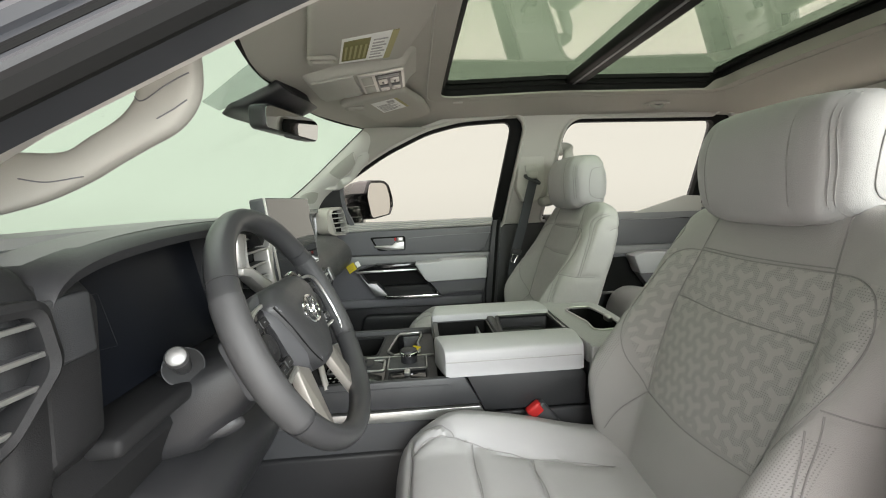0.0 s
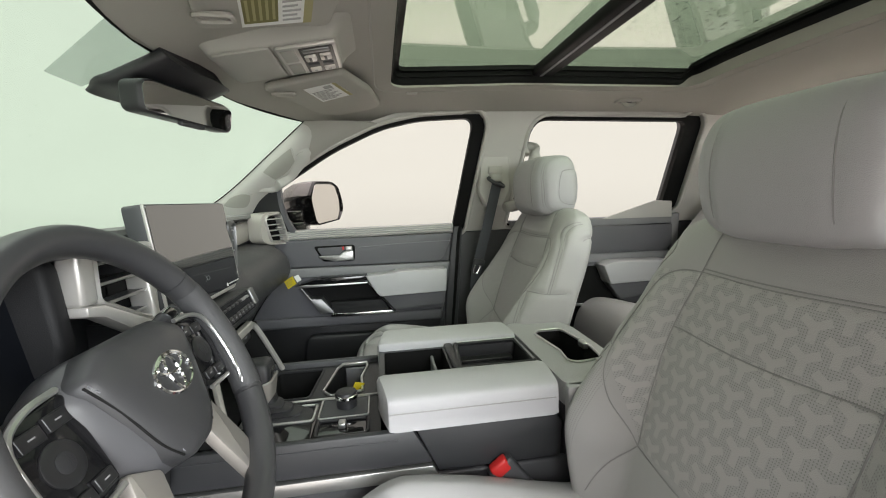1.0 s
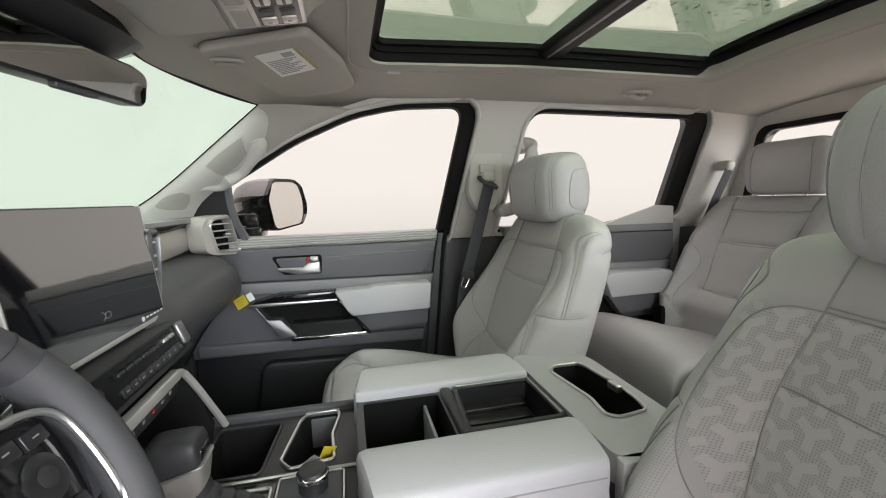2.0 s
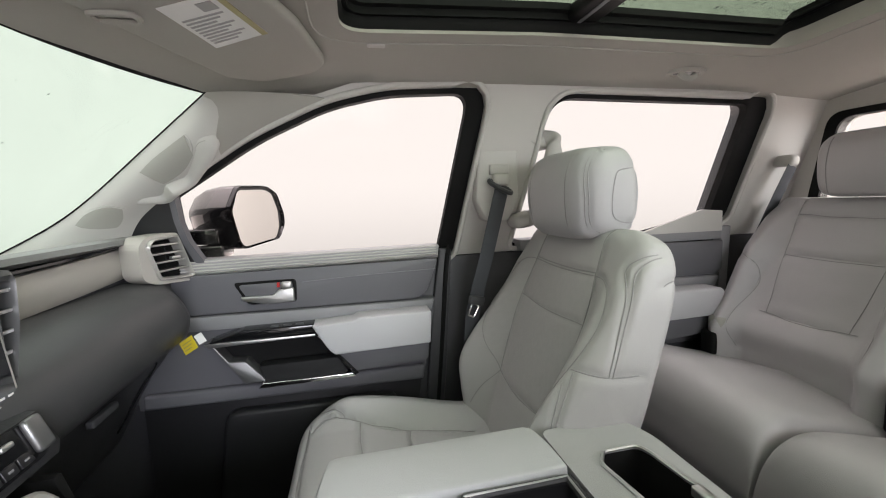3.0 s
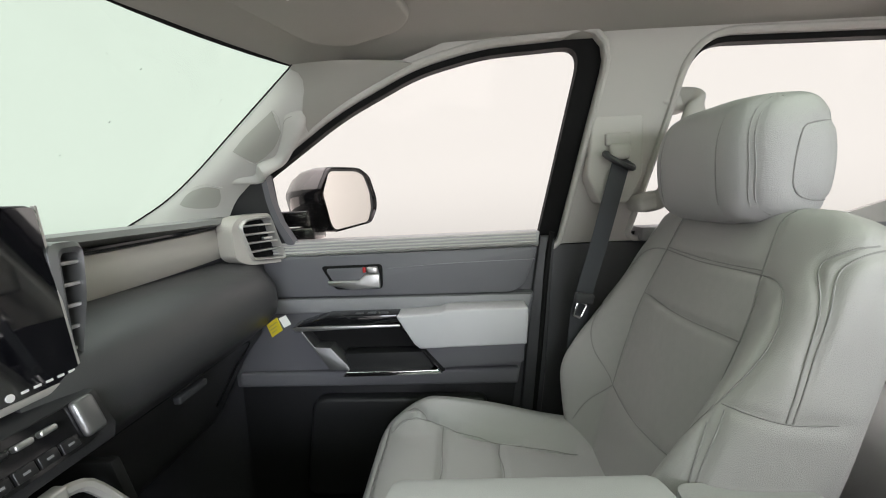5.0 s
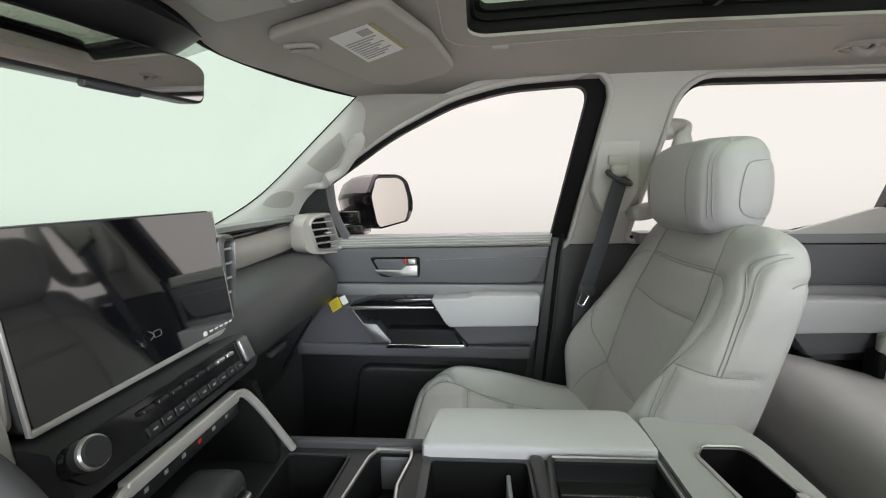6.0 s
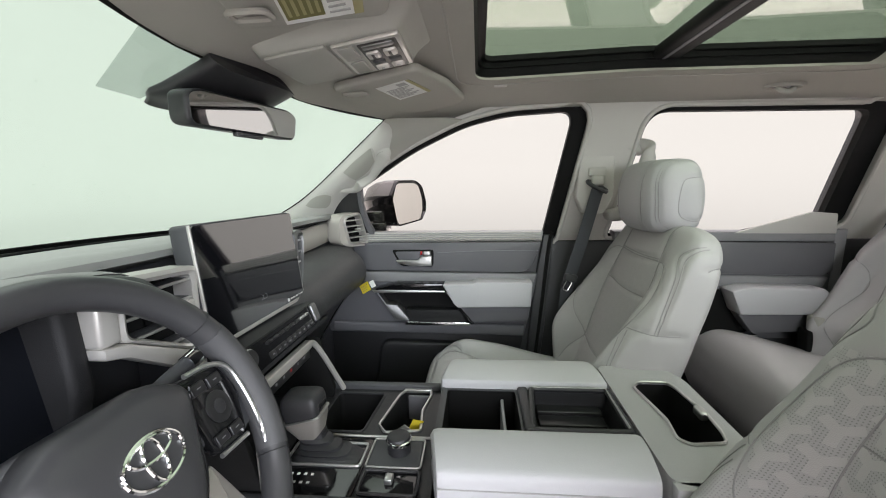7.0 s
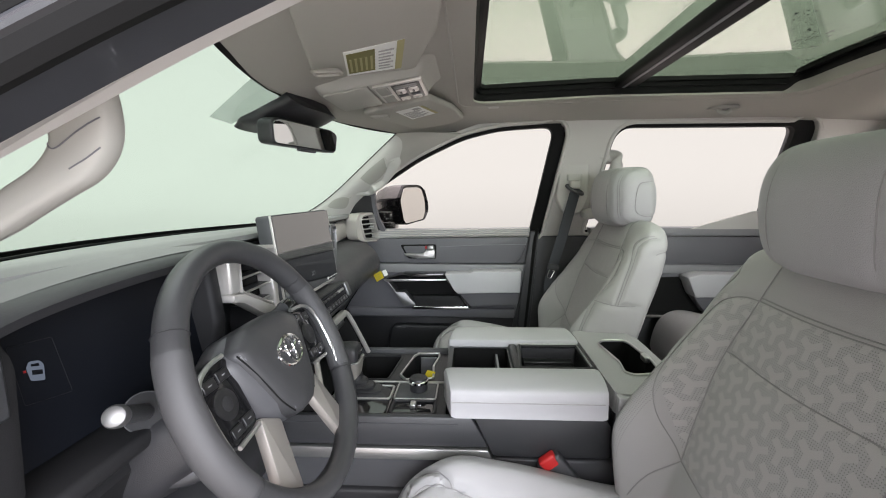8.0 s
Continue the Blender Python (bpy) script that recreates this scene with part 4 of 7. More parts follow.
for side in (1, -1):
    h = thing("grab_handle", "pale plastic grab handle on the windscreen pillar", "grab handle", group="grab handles")
    m = Matrix.Diagonal((1, side, 1, 1))
    if side == 1:
        # a broad moulded grip with a hollow between it and the windscreen
        grip = [(-0.395, 0.930, 0.010), (-0.352, 0.938, 0.016), (-0.318, 0.941, 0.018), (-0.289, 0.951, 0.016), (-0.262, 0.973, 0.0155), (-0.237, 0.998, 0.017), (-0.215, 1.028, 0.024), (-0.203, 1.050, 0.027), (-0.190, 1.078, 0.018)]
        rows = []
        for k, (x, z, w) in enumerate(grip):
            hit = PILLAR_SKIN.ray_cast(Vector((x, 0.3, z)), Vector((0, 1, 0)))
            y = hit[0].y if hit[0] is not None else PILLAR_SKIN.find_nearest(Vector((x, 0.64, z)))[0].y
            rows.append((x, y + (0.034, 0.018, 0.008, -0.001, -0.004, -0.002, 0.002, 0.006, 0.022)[k], z, w))
        bar = moulded_bar(rows, 0.014, 0.8)
        lines = ([(-0.240, 1.030), (-0.234, 1.056), (-0.218, 1.072), (-0.190, 1.082)], [(-0.232, 1.030), (-0.216, 1.048), (-0.200, 1.054)], [(-0.366, 0.958), (-0.346, 0.972), (-0.326, 0.968)], [(-0.352, 0.946), (-0.338, 0.956), (-0.310, 0.955)])
        joints = on_surface(bar, lines, 1)
        part("bar", bar, PILLAR, h)
        for line in joints:
            part("joint", tube(line, 0.0009), PILLAR_WARM, h)
        # darker sheet on the pillar paints the shade of the grip's hollow
        part("hollow_shade", skin_patch([(-0.336, 0.990), (-0.305, 1.018), (-0.272, 1.042), (-0.238, 1.066)], [(-0.305, 0.966), (-0.280, 0.980), (-0.254, 1.000), (-0.232, 1.026)], 0.0012), PILLAR_WARM, h, "darker grey sheet painting the shade of the grip recess")
        rim = [(-0.336, 0.990), (-0.320, 0.974), (-0.305, 0.966), (-0.280, 0.980), (-0.254, 1.000), (-0.236, 1.024), (-0.230, 1.050), (-0.238, 1.066)]
        pts = []
        for p in curve([(x, 0, z) for x, z in rim], 5):
            hit = PILLAR_SKIN.ray_cast(Vector((p.x, 0.3, p.z)), Vector((0, 1, 0)))
            if hit[0] is not None:
                pts.append(hit[0])
        part("hollow_rim", tube(pts, 0.0028, 6), PILLAR, h)
    else:
        rows = [(-0.440, 0.668, 0.898, 0.034), (-0.400, 0.655, 0.900, 0.031), (-0.352, 0.647, 0.905, 0.0235), (-0.312, 0.645, 0.913, 0.0150), (-0.283, 0.645, 0.928, 0.0145), (-0.2545, 0.645, 0.9435, 0.0155), (-0.232, 0.646, 0.960, 0.021), (-0.221, 0.648, 0.978, 0.0265), (-0.217, 0.652, 0.998, 0.0285), (-0.214, 0.660, 1.022, 0.0285)]
        bar = moulded_bar(rows, 0.013)
        joints = on_surface(bar, ([(-0.2465, 0.973), (-0.238, 0.968), (-0.215, 0.980), (-0.194, 0.990)], [(-0.228, 0.952), (-0.212, 0.960), (-0.200, 0.968)], [(-0.352, 0.904), (-0.330, 0.900), (-0.300, 0.904)]), -1)
        # driver grip in a darker plastic than its pair, to offset the door light
        part("bar", place(bar, m), PILLAR_WARM, h)
        for line in joints:
            part("joint", place(tube(line, 0.0007), m), DOOR_DARK, h)
spk = thing("pillar_speaker", "pale grey pillar speaker grille at the dash corner", "speaker")
part("grille", skin_patch([(-0.476, 0.884), (-0.455, 0.904), (-0.432, 0.915), (-0.408, 0.919), (-0.392, 0.914)], [(-0.468, 0.878), (-0.452, 0.874), (-0.434, 0.873), (-0.416, 0.876), (-0.400, 0.896)], 0.003), PILLAR_WARM, spk, "grey perforated grille")
part("rim", skin_patch([(-0.484, 0.886), (-0.458, 0.909), (-0.432, 0.920), (-0.406, 0.924), (-0.386, 0.917)], [(-0.474, 0.872), (-0.453, 0.869), (-0.434, 0.868), (-0.414, 0.871), (-0.395, 0.894)], 0.0015), PILLAR, spk)

# ---- outside mirror ----
om = thing("side_mirror", "glossy black outside door mirror", "side mirror")
M = pose(-0.176, 0.925, 0.872, 0, 0, -27)
face = round_poly([(-0.075, -0.085), (0.089, -0.070), (0.120, -0.030), (0.122, 0.006), (0.093, 0.074), (0.049, 0.096), (-0.075, 0.094), (-0.118, 0.030), (-0.096, -0.060)], 0.014, 4)
rings = [[(x, y * s + dy, z * s) for y, z in face] for x, s, dy in ((0.0, 0.95, 0.0), (0.008, 0.985, 0.0), (-0.004, 1.0, 0.0), (-0.05, 1.0, -0.004), (-0.10, 0.93, -0.006), (-0.15, 0.74, -0.008), (-0.18, 0.42, -0.01))]
part("housing", place(loft(rings), M), GLOSS, om)
pane = round_poly([(-0.072, -0.077), (0.067, -0.065), (0.086, -0.029), (0.084, 0.023), (0.060, 0.074), (0.027, 0.085), (-0.079, 0.083), (-0.110, 0.025), (-0.087, -0.062)], 0.012, 4)
part("glass", place(loft([[(0.004, y, z) for y, z in pane], [(0.011, y * 0.99, z * 0.99) for y, z in pane]]), M), MIRROR, om, "mirror glass", smooth=False)
crown = [[(x, y, z) for x, y, z in r if z >= 0.030 * r_s] for r, r_s in zip(rings[2:6], (1.0, 1.0, 0.93, 0.74))]
if len({len(r) for r in crown}) == 1:
    part("cap", place(thicken(loft([[(x, y * 1.006, z * 1.012) for x, y, z in r] for r in crown], False, False), 0.003), M), MIRROR_CAP, om, "glossy bronze grey cap")
part("arm", rbox(-0.356, -0.250, 0.80, 0.91, 0.812, 0.852, 0.005), GLOSS, om)
part("arm_foot", rbox(-0.340, -0.240, 0.80, 0.90, 0.772, 0.807, 0.005), GLOSS, om)
# pale metal lines paint the highlights along the arm's upper edges
part("arm_glint", tube([(-0.350, 0.7995, 0.850), (-0.256, 0.7995, 0.850)], 0.0022), DARK_METAL, om, "pale line painted as the highlight on the arm")
part("arm_glint", tube([(-0.334, 0.7995, 0.805), (-0.246, 0.7995, 0.805)], 0.0022), DARK_METAL, om, "pale line painted as the highlight on the arm")

# ---- visors, overhead console, mirror ----
VISOR = [(-0.205, 0.17), (-0.015, 0.13), (0.040, 0.30), (0.070, 0.488), (0.046, 0.535), (-0.060, 0.562), (-0.118, 0.505)]


def visor(side, label):
    v = thing("sun_visor", label, "sun visor", group="sun visors")
    m = Matrix.Diagonal((1, side, 1, 1))
    out = round_poly(VISOR, 0.02)
    b = prism(out, 0.0, 0.018, "z", 0.007, 3)
    for p in b.verts:
        p.co.z += 1.170 + 0.13 * p.co.x
    part("panel", place(b, m), HEADLINER, v)
    zz = lambda x, y: 1.1694 + 0.13 * x
    if side == 1:
        quad = [(-0.118, 0.210), (-0.040, 0.183), (-0.006, 0.312), (-0.090, 0.352)]
    else:
        quad = [(-0.142, 0.165), (-0.040, 0.160), (-0.012, 0.292), (-0.115, 0.282)]
    Q = [Vector((x, y, zz(x, y))) for x, y in quad]

    def cell(a0, a1, b0, b1, dz):
        bm = bmesh.new()
        f = lambda a, b: Q[0].lerp(Q[1], a).lerp(Q[3].lerp(Q[2], a), b) - Vector((0, 0, dz))
        low = [bm.verts.new(f(a, b)) for a, b in ((a0, b0), (a1, b0), (a1, b1), (a0, b1))]
        up = [bm.verts.new(p.co + Vector((0, 0, 0.0012))) for p in low]
        bm.faces.new(low), bm.faces.new(up[::-1])
        for i in range(4):
            bm.faces.new((low[i], low[(i + 1) % 4], up[(i + 1) % 4], up[i]))
        return place(bm, m)
    lab = part("warning_label", cell(0, 1, 0, 1, 0.0), PAPER, v, "printed warning label")
    if side == 1:
        part("label_band", cell(0.90, 1.0, 0.0, 1.0, 0.0008), PRINT, lab)
        for i in range(9):
            part("print", cell(0.08, 0.78 - 0.12 * (i % 3), 0.30 + i * 0.07, 0.33 + i * 0.07, 0.0008), INK, lab)
        part("print", cell(0.55, 0.8, 0.08, 0.24, 0.0008), INK, lab)
    else:
        part("label_panel", cell(0.04, 0.52, 0.10, 0.90, 0.0008), OLIVE, lab)
        part("label_band", cell(0.88, 1.0, 0.0, 1.0, 0.0008), PRINT, lab)
        for i in range(5):
            part("print", cell(0.08 + i * 0.09, 0.12 + i * 0.09, 0.18, 0.70, 0.0016), PRINT, lab)
        for i in range(7):
            part("print", cell(0.58, 0.84 - 0.05 * (i % 2), 0.10 + i * 0.11, 0.14 + i * 0.11, 0.0008), INK, lab)
    hx, hy = -0.165, 0.215
    part("clip", place(tube(round_poly([(hx - 0.025, hy - 0.012, zz(hx, hy) - 0.004), (hx + 0.025, hy - 0.012, zz(hx, hy) - 0.004), (hx + 0.025, hy + 0.012, zz(hx, hy) - 0.004), (hx - 0.025, hy + 0.012, zz(hx, hy) - 0.004)], 0.008, 3), 0.004, 6, True), m), HEADLINER, v)
    return v


OLIVE = material("olive_print", (0.16, 0.15, 0.05), 0.7)
visor(1, "warm grey sun visor with a printed warning label")
visor(-1, "warm grey driver sun visor with olive and white label")

oh = thing("overhead_console", "grey overhead console with dark switches", "overhead console")
outline = round_poly([(-0.235, -0.09), (-0.005, -0.085), (-0.005, 0.085), (-0.235, 0.09)], 0.02)
body = loft([[(-0.12 + (x + 0.12) * k, y * k, z) for x, y in outline] for z, k in ((0.0, 0.93), (0.002, 0.965), (0.007, 0.99), (0.014, 1.03), (0.024, 1.12), (0.045, 1.35))])
for p in body.verts:
    p.co.z += 1.136 + 0.036 * (p.co.x + 0.235) / 0.23
part("body", body, PILLAR_WARM, oh)
zo = lambda x: 1.134 + 0.036 * (x + 0.235) / 0.23


def oh_box(name, x0, x1, y0, y1, h, mat, label="", r=0.003):
    b = rbox(x0, x1, y0, y1, -h, 0.004, r, 2)
    for p in b.verts:
        p.co.z += zo(p.co.x)
    return part(name, b, mat, oh, label)


oh_box("switch_panel", -0.118, -0.012, -0.074, 0.074, 0.004, SILVER_SOFT, "pale silver switch panel frame")
oh_box("switch_face", -0.080, -0.018, -0.067, 0.068, 0.0055, OVERHEAD_DARK, "dark brown switch face")
oh_box("map_light", -0.112, -0.086, -0.066, -0.006, 0.006, PILLAR_WARM)
oh_box("map_light", -0.112, -0.086, 0.006, 0.066, 0.006, PILLAR_WARM)
oh_box("slot_cover", -0.074, -0.024, -0.062, -0.046, 0.008, DARK_METAL, "dark satin slot cover")
for x in (-0.074, -0.046):
    oh_box("roof_switch", x, x + 0.021, -0.034, -0.006, 0.010, SILVER_SOFT, "pale silver roof switch")
    oh_box("switch_groove", x + 0.008, x + 0.013, -0.030, -0.010, 0.0108, OVERHEAD_DARK, r=0.001)
    oh_box("button", x, x + 0.022, 0.010, 0.026, 0.008, DARK)
    oh_box("button", x, x + 0.022, 0.036, 0.058, 0.009, SILVER_SOFT, "pale silver button")
    oh_box("button_mark", x + 0.008, x + 0.014, 0.044, 0.050, 0.0098, INK, r=0.0005)
oh_box("glasses_lid", -0.222, -0.125, -0.080, 0.080, 0.003, PILLAR_WARM, r=0.006)

rv = thing("rear_view_mirror", "black frameless rear view mirror hanging from the windscreen", "rear view mirror")
M = pose(-0.288, -0.028, 1.057, 0, 4.2, -13.8)
part("housing", place(prism(round_poly([(-0.118, -0.024), (0.118, -0.024), (0.122, 0.022), (0.10, 0.031), (-0.10, 0.031), (-0.122, 0.022)], 0.014), -0.028, 0.010, "x", 0.006, 3), M), DARK_SOFT, rv)
part("glass", place(prism(round_poly([(-0.112, -0.0205), (0.112, -0.0205), (0.117, 0.020), (0.098, 0.027), (-0.098, 0.027), (-0.117, 0.020)], 0.010), 0.0095, 0.0118, "x", 0), M), DIM_MIRROR, rv, "mirror glass", smooth=False)
part("stem", tube(curve([(-0.305, -0.03, 1.062), (-0.33, -0.03, 1.085), (-0.345, -0.028, 1.110)], 5), 0.014, 8), DARK, rv)
part("foot_buttons", place(rbox(0.0, 0.012, -0.03, 0.03, -0.031, -0.023, 0.003), M), DARK, rv)
cov = thing("camera_cover", "dark plastic camera and sensor cover on the windscreen", "sensor cover")
rings = []
for i in range(13):
    t = i / 12
    v = COVER_FOOT + (0.915 - COVER_FOOT) * t
    hw = 0.080 + 0.030 * step(0.0, 0.25, t)
    h = 0.014 + 0.022 * step(0.0, 0.45, t)
    ring = []
    for j in range(32):
        a = 2 * math.pi * j / 32
        yy, q = hw * sgn_pow(math.cos(a), 0.45), sgn_pow(math.sin(a), 0.7)
        ring.append(screen_point(0.5 + (yy - 0.012) / 1.42, v) + Vector((0.62, 0, -0.78)) * (0.007 + h * (0.5 - 0.5 * q)))
    rings.append(ring)
part("shell", loft(rings), DARK_SOFT, cov)
lens = screen_point(0.49, COVER_FOOT + 0.45 * (0.915 - COVER_FOOT)) + Vector((0.62, 0, -0.78)) * 0.040
part("lens_window", place(rbox(-0.016, 0.016, -0.030, 0.030, -0.004, 0.004, 0.003), Matrix.Translation(lens) @ pose(0, 0, 0, 0, -38, 0)), GLOSS, cov)

for side in (1, -1):
    hook = thing("coat_hook", "warm grey coat hook in the headliner", "coat hook", group="coat hooks")
    m = Matrix.Diagonal((1, side, 1, 1))
    z = roof_z(0.945, 0.535)
    cup = loft([[(0.945 + a * math.cos(t), 0.535 + b * math.sin(t), z + h) for t in [2 * math.pi * i / 28 for i in range(28)]] for a, b, h in ((0.054, 0.032, 0.004), (0.051, 0.030, -0.004), (0.044, 0.025, -0.006), (0.038, 0.020, -0.001))])
    part("cup", place(cup, m), HEADLINER, hook)
    # dark disc paints the shade of a recess into the shallow cup
    well_bm = loft([[(0.945 + a * math.cos(t), 0.535 + b * math.sin(t), z + h) for t in [2 * math.pi * i / 28 for i in range(28)]] for a, b, h in ((0.038, 0.020, -0.0005), (0.036, 0.019, -0.0025), (0.020, 0.010, -0.0030))])
    part("recess_disc", place(well_bm, m), OVERHEAD_DARK, hook, "dark disc painting the shade of the recess")
    part("tongue", place(tube(curve([(0.922, 0.530, z - 0.002), (0.934, 0.527, z - 0.013), (0.950, 0.525, z - 0.016), (0.964, 0.527, z - 0.008)], 5), 0.008, 10), m), PILLAR_WARM, hook)
clip = thing("headliner_clip", "small pale clip in the headliner edge", "clip")
z = roof_z(0.165, 0.39)
part("cap", rbox(0.150, 0.185, 0.447, 0.462, roof_z(0.167, 0.455) - 0.004, roof_z(0.167, 0.455) + 0.004, 0.003), PILLAR, clip)
# ---- front seats ----
# rows up the backrest: height, insert's face, depth, half width, how far the side rolls stand forward
BACK = smooth_rows([(0.33, 0.392, 0.14, 0.210, 0.050), (0.40, 0.414, 0.13, 0.236, 0.080), (0.47, 0.438, 0.118, 0.252, 0.102), (0.545, 0.466, 0.112, 0.258, 0.084), (0.62, 0.494, 0.108, 0.255, 0.056),
                    (0.68, 0.517, 0.108, 0.248, 0.036), (0.74, 0.538, 0.103, 0.244, 0.020), (0.785, 0.555, 0.094, 0.236, 0.008), (0.815, 0.569, 0.080, 0.221, 0.002), (0.830, 0.582, 0.060, 0.198, 0.0), (0.838, 0.598, 0.030, 0.160, 0.0)], 13)
CUSH = smooth_rows([(-0.070, 0.305, 0.185, 0.27), (-0.058, 0.356, 0.212, 0.24), (-0.03, 0.388, 0.225, 0.225), (0.02, 0.400, 0.230, 0.22), (0.09, 0.397, 0.234, 0.22), (0.20, 0.378, 0.236, 0.22), (0.32, 0.362, 0.235, 0.22), (0.44, 0.355, 0.23, 0.22)], 18)
HEAD = smooth_rows([(0.812, 0.575, 0.625, 0.075), (0.818, 0.556, 0.643, 0.106), (0.836, 0.541, 0.656, 0.127), (0.865, 0.534, 0.661, 0.138), (0.91, 0.531, 0.661, 0.143), (0.950, 0.536, 0.654, 0.141), (0.980, 0.549, 0.643, 0.130), (0.994, 0.565, 0.630, 0.112), (0.999, 0.585, 0.615, 0.080)], 9)


def back_ring(z, xf, d, w, b, n=184):
    ring = []
    for j in range(n):
        a = 2 * math.pi * j / n
        y, q = w * sgn_pow(math.cos(a), 0.42), sgn_pow(math.sin(a), 0.45)
        u = abs(y) / w
        x = xf + d / 2 - q * d / 2
        if q > 0:
            # side rolls, then the slightly hollow insert between them
            x -= b * step(0.50, 0.84, u) * q
            x += 0.003 * step(0.90, 1.0, u) * q
        x -= 0.004 * math.cos(y / w * math.pi) * max(q, 0)
        ring.append((x, y, z - 0.22 * (x - xf)))
    return ring


def cush_ring(x, top, w, low, n=168):
    ring = []
    for j in range(n):
        a = 2 * math.pi * j / n
        y, q = w * sgn_pow(math.cos(a), 0.38), sgn_pow(math.sin(a), 0.42)
        z = (top + low) / 2 + q * (top - low) / 2
        if q > 0:
            z += 0.054 * step(0.46, 0.74, abs(y) / w) * q * step(-0.07, 0.07, x) * (1 - 0.45 * step(0.16, 0.40, x)) - 0.017 * q
        ring.append((x, y, z))
    return ring


def shift(rings, dy):
    return [[(p[0], p[1] + dy, p[2]) for p in r] for r in rings]


def tree_of(bm):
    return bvhtree.BVHTree.FromBMesh(bm)


def both(lines):
    return lines + [[(p[0], -p[1], p[2]) for p in ln] for ln in lines]


def front_seat(centre, label):
    s = thing("front_seat", label, "car seat", group="front seats", at=(0, centre, 0))
    rings = [back_ring(*r) for r in BACK]
    off = Vector((0, centre, 0))
    front = both([
        [(0, 0.112, 0.836), (0, 0.119, 0.80), (0, 0.126, 0.755), (0, 0.137, 0.70), (0, 0.142, 0.65), (0, 0.139, 0.57), (0, 0.128, 0.472)],
        [(0, 0.126, 0.751), (0, 0.165, 0.749), (0, 0.195, 0.730), (0, 0.212, 0.68), (0, 0.207, 0.61), (0, 0.172, 0.53), (0, 0.128, 0.472)],
        [(0, 0.128, 0.472), (0, 0.150, 0.43), (0, 0.160, 0.38)],
    ]) + [[(0, -0.126, 0.751), (0, 0, 0.748), (0, 0.126, 0.751)], [(0, -0.142, 0.662), (0, 0, 0.656), (0, 0.142, 0.662)], [(0, -0.128, 0.472), (0, 0, 0.462), (0, 0.128, 0.472)],
         [(0, -0.126, 0.756), (0, 0, 0.753), (0, 0.126, 0.756)]]
    seams = [(ln, (1, 0, 0), 1.0) for ln in front]
    for sgn in (1, -1):
        for ln in ([(0.600, sgn, 0.800), (0.574, sgn, 0.796), (0.550, sgn, 0.772), (0.531, sgn, 0.717), (0.505, sgn, 0.648), (0.490, sgn, 0.608)],
                   [(0.606, sgn, 0.795), (0.580, sgn, 0.790), (0.556, sgn, 0.768), (0.537, sgn, 0.715), (0.511, sgn, 0.646), (0.496, sgn, 0.606)],
                   [(0.425, sgn, 0.612), (0.45, sgn, 0.614), (0.50, sgn, 0.607), (0.545, sgn, 0.606)],
                   [(0.436, sgn, 0.612), (0.400, sgn, 0.54), (0.378, sgn, 0.46)],
                   [(0.442, sgn, 0.610), (0.406, sgn, 0.54), (0.384, sgn, 0.46)],
                   [(0.600, sgn, 0.748), (0.618, sgn, 0.754), (0.640, sgn, 0.752)]):
            seams.append((ln, (0, -sgn, 0), 0.0))
    bm = loft(rings)
    threads = sewn(bm, seams, off, deep=0.0031)
    back = part("backrest", place(bm, Matrix.Translation(off)), SEAT_BACK if centre < 0 else SEAT_BACK_SMOOTH, s, "patterned perforated grey leather backrest" if centre < 0 else "smooth grey leather backrest")
    for th in threads:
        part("seam", th, THREAD, back)
    top = both([
        [(-0.035, 0.138, 1), (0.00, 0.145, 1), (0.05, 0.135, 1), (0.14, 0.118, 1), (0.24, 0.11, 1), (0.36, 0.10, 1)],
        [(-0.02, 0.195, 1), (0.010, 0.172, 1), (0.05, 0.135, 1)],
    ]) + [[(0.085, -0.125, 1), (0.085, 0, 1), (0.085, 0.125, 1)], [(0.20, -0.11, 1), (0.20, 0, 1), (0.20, 0.11, 1)], [(-0.036, -0.17, 1), (-0.042, 0, 1), (-0.036, 0.17, 1)]]
    bm = loft([cush_ring(*r) for r in CUSH])
    threads = sewn(bm, [(ln, (0, 0, -1), 0.0) for ln in top], off, deep=0.009)
    cush = part("cushion", place(bm, Matrix.Translation(off)), LEATHER, s)
    for th in threads:
        part("seam", th, THREAD, cush)
    off = Vector((0, centre + (0.018 if centre > 0 else 0.006), -0.006 if centre < 0 else 0.0))
    rings = []
    for z, x0, x1, w in HEAD:
        rings.append([((x0 + x1) / 2 - (x1 - x0) / 2 * sgn_pow(math.sin(a), 0.55) - 0.020 * max(math.sin(a), 0) ** 2, w * sgn_pow(math.cos(a), 0.42), z) for a in [2 * math.pi * j / 140 for j in range(140)]])
    bm = loft(rings)
    seams = [(ln, (1, 0, 0), 1.0) for ln in both([[(0, 0.078, 0.998), (0, 0.082, 0.90), (0, 0.078, 0.814)], [(0, 0.114, 0.990), (0, 0.125, 0.90), (0, 0.112, 0.822)], [(0, 0.119, 0.990), (0, 0.130, 0.90), (0, 0.117, 0.824)]])]
    for sgn in (1, -1):
        for ln in ([(0.652, sgn, 0.952), (0.605, sgn, 0.950), (0.588, sgn, 0.935), (0.583, sgn, 0.885), (0.592, sgn, 0.858), (0.620, sgn, 0.846), (0.655, sgn, 0.848)],):
            seams.append((ln, (0, -sgn, 0), 0.0))
    threads = sewn(bm, seams, off, deep=0.0022)
    head = part("headrest", place(bm, Matrix.Translation(off)), LEATHER, s)
    for th in threads:
        part("seam", th, THREAD, head)
    part("base", rbox(-0.02, 0.46, centre - 0.205, centre + 0.205, 0.04, 0.26, 0.03), DARK, s)
